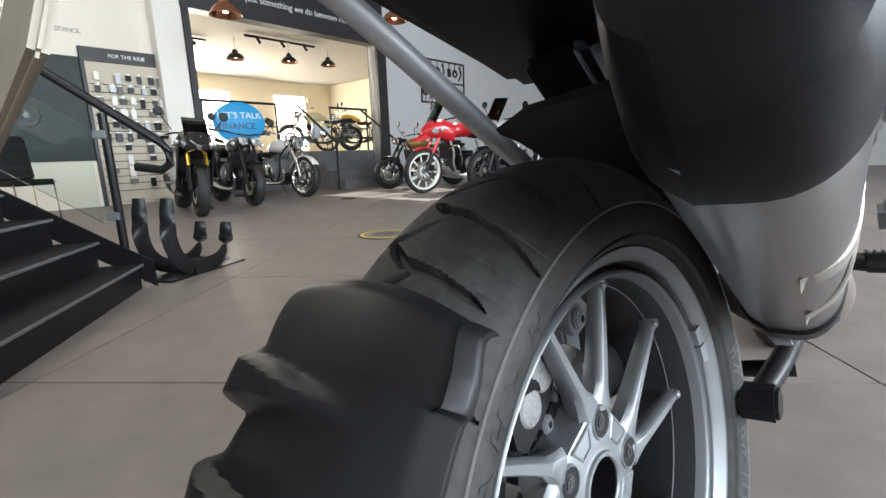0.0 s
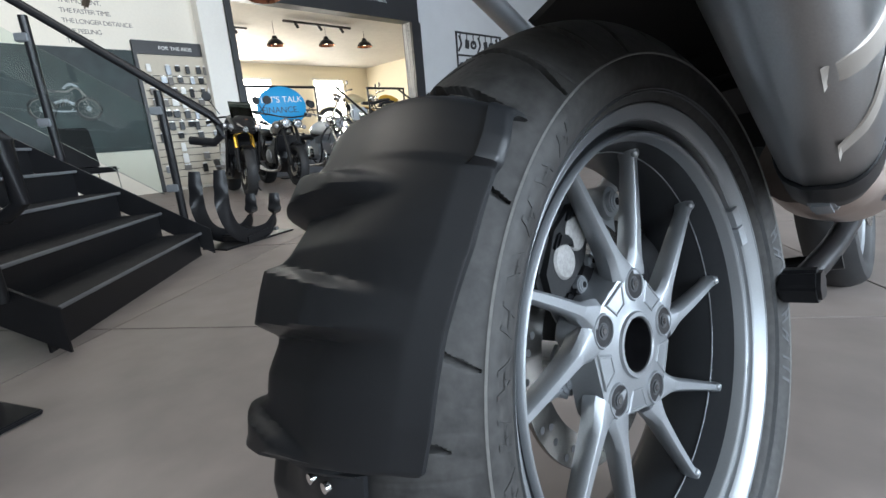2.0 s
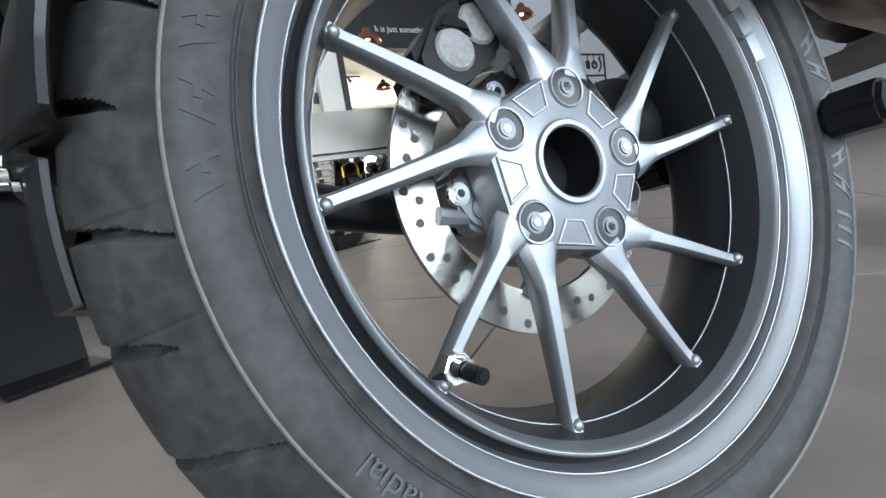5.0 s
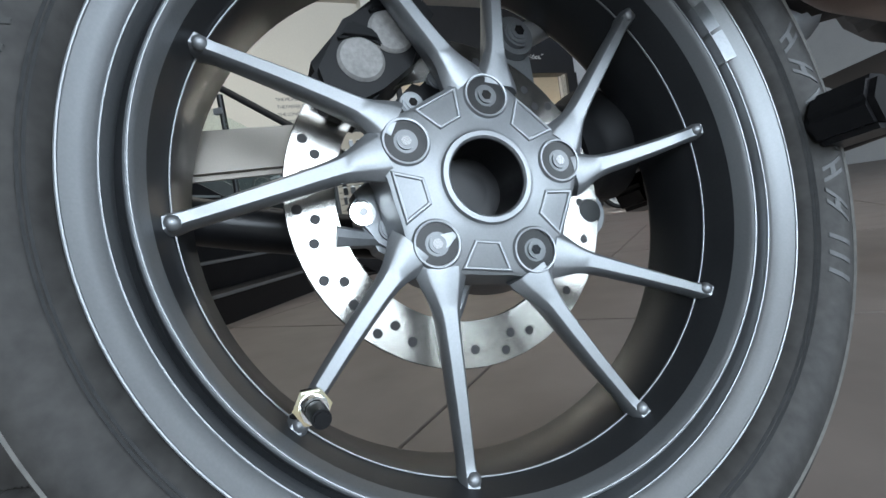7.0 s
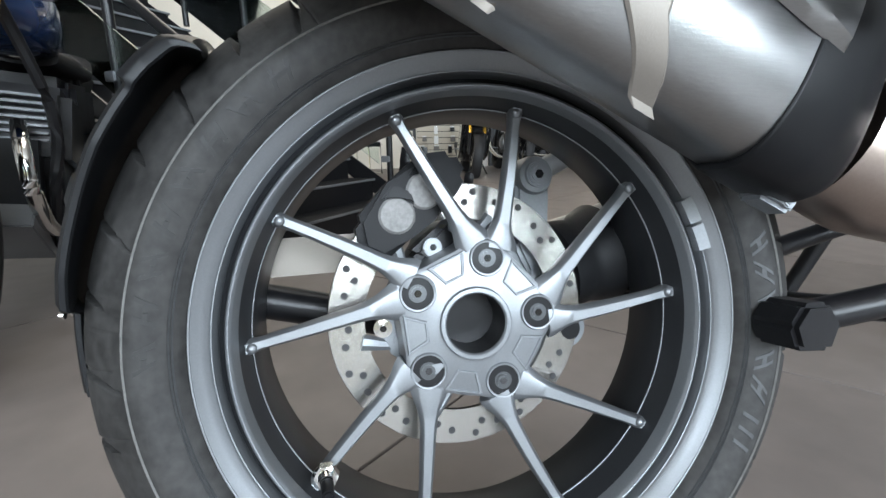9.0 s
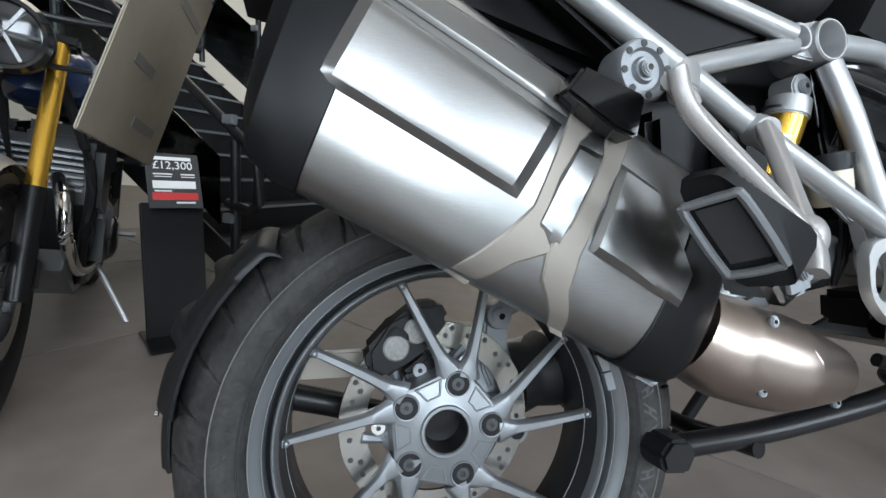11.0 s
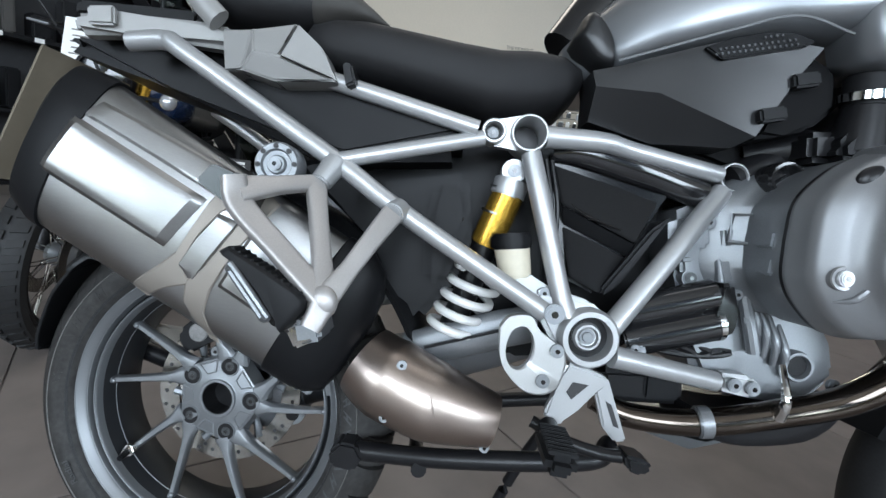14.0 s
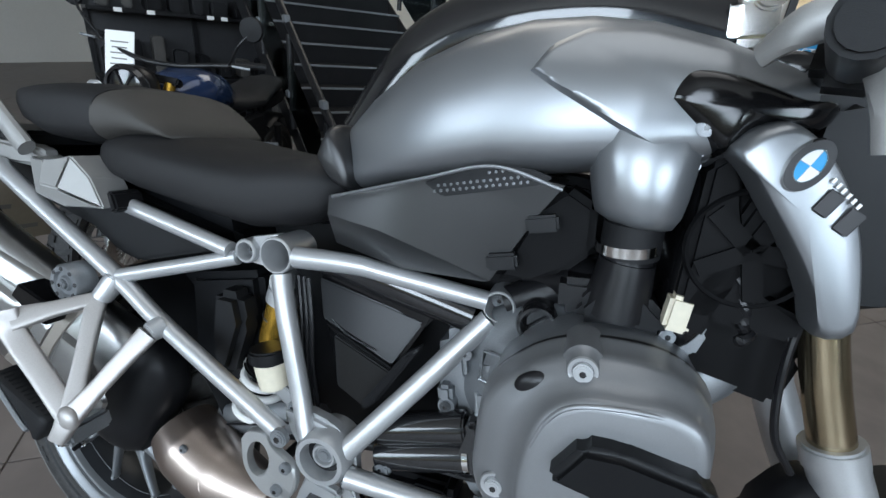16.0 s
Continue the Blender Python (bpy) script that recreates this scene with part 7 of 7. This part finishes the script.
def pendant(x, y, z, top, mt):
    p = empty("pendant_lamp", pose(x, y, z), "domed metal pendant lamp with a copper inside" if mt is COPPER else "black domed pendant lamp", "lamp", "pendant lamps")
    part("shade", lathe([(.03, .20), (.05, .19), (.07, .13), (.14, .09), (.20, .0), (.205, -.015), (.196, -.012), (.135, .078), (.06, .12)], 40), mt, p, m=pose(0, 0, 0, 0, -90, 0))
    part("shade_inside", lathe([(.19, -.008), (.13, .072), (.02, .115)], 40), COPPER, p, m=pose(0, 0, 0, 0, -90, 0))
    part("bulb", rod((0, 0, .02), (0, 0, .09), .035, .02, n=16), BULB, p)
    part("cord", rod((0, 0, .2), (0, 0, top - z), .005, n=6), STEEL_BLACK, p)


pendant(-6.2, 2.76, 2.50, H, COPPER)
pendant(-5.6, 5.22, 2.74, H, COPPER)
pendant(-5.2, -1.4, 2.9, H, STEEL_BLACK)
for y, z in ((5.0, 2.86), (6.35, 2.95), (7.5, 3.0)):
    pendant(-10.5, y, z, 3.38, STEEL_BLACK)
for k, y in enumerate((3.2, 5.4)):
    tr = empty("ceiling_track", pose(-11.2 + k, y + .6, 3.32), "black ceiling track with small spot lamps", "lighting", "ceiling tracks")
    part("track_bar", box((.05, 1.8, .05), bevel=.006), STEEL_BLACK, tr)
    for j in (-.6, 0, .6):
        part("spot", rod((0, j, -.03), (.10, j, -.13), .035, n=14, bevel=.004), STEEL_BLACK, tr)


def sprue_art():
    a = empty("wall_frame_art", pose(WX + .02, 9.9, 2.55), "black cut-out frame of machine parts on the wall", "wall art")
    for y in (-.9, .9):
        part("frame_bar", box((.03, .05, 1.15), (0, y, 0), bevel=.006), BLACKWALL, a)
    for z in (-.55, 0, .55):
        part("frame_bar", box((.03, 1.85, .045), (0, 0, z), bevel=.006), BLACKWALL, a)
    rnd = random.Random(7)
    for i in range(7):
        for j in range(2):
            y, z = -.75 + .25 * i, -.28 + .56 * j
            if (i + j) % 3 == 0:
                part("ring_piece", lathe([(.06, .012), (.11, .012), (.11, -.012), (.06, -.012)], 20, centre=(0, y, z), closed=True), BLACKWALL, a)
            elif (i + j) % 3 == 1:
                part("bar_piece", tube([(0, y - .09, z - .18), (0, y + .02, z), (0, y - .05, z + .20)], .025, n=6), BLACKWALL, a)
            else:
                part("plate_piece", box((.02, .16, .22), (0, y, z), (rnd.uniform(-20, 20), 0, 0), bevel=.02), BLACKWALL, a)
            part("sprue_stub", rod((0, y, z), (0, y, z + .27 * (1 if j else -1)), .012, n=6), BLACKWALL, a)


sprue_art()


def wheel_chock():
    c = empty("wheel_chock", pose(-2.70, .64, 0, 0, 0, 22), "black steel wheel chock on a flat base", "stand")
    part("base_plate", box((.20, .56, .010), (0, .05, .006), bevel=.003), STEEL_BLACK, c)
    for x in (-.10, .10):
        part("tall_arm", tube([(x, .10, .05), (x, -.06, .05), (x, -.16, .12), (x, -.20, .24), (x, -.19, .36), (x, -.18, .45)], [.034, .042, .042, .040, .038, .030], n=8, flat=.16), STEEL_BLACK, c)
        part("short_arm", tube([(x, -.02, .05), (x, .10, .06), (x, .17, .12), (x, .19, .20), (x, .20, .27)], [.04, .045, .045, .04, .028], n=8, flat=.14), STEEL_BLACK, c)
    part("cradle", box((.22, .20, .05), (0, .02, .04), (6, 0, 0), bevel=.008), STEEL_BLACK, c)
    part("locking_pin", rod((-.12, .16, .05), (.12, .16, .05), .012, n=10), CAST, c)


wheel_chock()


def price_stand():
    s = empty("price_stand", pose(-1.23, -.61, 0, 0, 0, 116), "dark grey floor stand with a price card", "display stand")
    part("panel", box((.19, .016, .46), (0, .0, .235), (-6, 0, 0), bevel=.004), STEEL_BLACK, s)
    part("base", box((.21, .22, .012), (0, -.05, .008), bevel=.003), STEEL_BLACK, s)
    card = tagged(new("price_card"), "black price card with white and red bands", "price card")
    card.matrix_basis = s.matrix_basis @ pose(0, -.016, .540, -22, 0, 0) @ Matrix.Diagonal((.70, 1, .72, 1))
    part("card", box((.225, .006, .26), bevel=.001), INK, card)
    m = lambda x, z: pose(x, -.0045, z, 90, 0, 0)
    letters("£12,300", .052, m(-.085, .055), PAPER, card, "price_lettering")
    for x, z, w, h, mt in ((-.01, .105, .18, .016, PAPER), (-.045, .030, .08, .006, PAPER), (.06, .030, .06, .006, PAPER), (-.045, .018, .07, .004, PAPER), (.06, .018, .06, .004, PAPER), (0, -.02, .18, .036, PAPER), (0, -.075, .19, .034, RED), (.04, -.105, .08, .008, PAPER), (-.05, -.05, .07, .006, PAPER)):
        part("printed_bar", box((w, .0012, h), (x, -.0036, z)), mt, card)


price_stand()


def floor_decal():
    d = tagged(part("floor_sticker", lathe([(.0, .0), (.21, .0)], 48), FLOOR_TILE, None, "round yellow and black printed floor sticker"), category="floor sticker")
    d.matrix_basis = pose(-2.66, 2.14, .0045, 0, -90, 0)
    part("printed_ring", lathe([(.185, .0006), (.215, .0006)], 60), YELLOW, d)
    part("printed_ring", lathe([(.215, .0006), (.235, .0006)], 60), INK, d)
    for k in range(5):
        part("printed_bar", box((.0008, .22 - .03 * abs(k - 2), .018), (.0008, 0, -.08 + .04 * k)), INK, d)


floor_decal()


def chairs():
    for k, (x, y, r) in enumerate(((-7.2, -.25, 20), (-7.1, .55, -70))):
        c = empty("office_chair", pose(x, y, 0, 0, 0, r), "black mesh-backed chair by the wall", "chair", "chairs")
        part("backrest", box((.44, .05, .52), (0, -.20, .74), (8, 0, 0), bevel=.03), STEEL_BLACK, c)
        part("seat", box((.46, .44, .07), (0, .02, .46), bevel=.03), PLASTIC, c)
        for sx in (-.2, .2):
            part("leg", tube([(sx, -.22, .5), (sx, -.20, .02), (sx, .22, .02), (sx, .20, .45)], .011, n=8, smooth=False), CHROME, c)


chairs()


def desk():
    d = empty("desk", pose(-7.2, -1.2, 0), "white office desk beyond the staircase", "desk")
    part("top", box((.8, 1.5, .04), (0, 0, .74), bevel=.006), WHITE, d)
    for y in (-.7, .7):
        part("leg_panel", box((.7, .04, .72), (0, y, .36), bevel=.004), WHITE, d)


desk()
wd = tagged(part("rubber_mat", box((.20, .12, .012), (-5.6, 4.05, .008), (0, 0, 30), bevel=.003), STEEL_BLACK, None, "small black rubber mat lying on the floor"), category="mat")
notice = tagged(part("notice_sheet", box((.21, .003, .297), bevel=.0005), PAPER, None, "white printed notice on the blue motorcycle's handlebar", m=pose(-.93, -1.00, .965, -14, 0, 100) @ Matrix.Diagonal((.6, 1, .6, 1))), category="notice")
for k in range(5):
    part("printed_line", box((.13 - .02 * (k % 2), .0008, .008), (0, -.0022, .08 - .035 * k)), GREYINK, notice)


def display_rack(m, label):
    """A black perforated rack with white price slips."""
    r = empty("display_rack", m, label, "display rack")
    for x in (-.78, 0, .78):
        part("upright", box((.04, .05, 2.1), (x, 0, 1.05), bevel=.004), STEEL_BLACK, r)
    for z in (.12, .62, 1.12, 1.62, 2.06):
        part("shelf", box((1.60, .34, .025), (0, .15, z), bevel=.003), STEEL_BLACK, r)
    part("backing", box((1.58, .012, 1.98), (0, -.02, 1.08)), BLACKWALL, r)
    rnd = random.Random(5)
    for z in (.14, .64, 1.14, 1.64):
        for i in range(9):
            h = rnd.uniform(.10, .32)
            part("stock_item", box((rnd.uniform(.06, .13), .16, h), (-.68 + .17 * i, .16, z + h / 2), (0, 0, rnd.uniform(-8, 8)), bevel=.012), rnd.choice((PLASTIC, PLASTIC, STEEL_BLACK, BLACKWALL, SEATRIB)), r)
    for i in range(14):
        part("price_slip", box((.055, .003, .030), (-.72 + .11 * i, .322, rnd.choice((.62, 1.12, 1.62))), bevel=.001), PAPER, r)


display_rack(pose(-3.1, -2.75, 0, 0, 0, -32), "black steel display rack with dark stock and white slips")
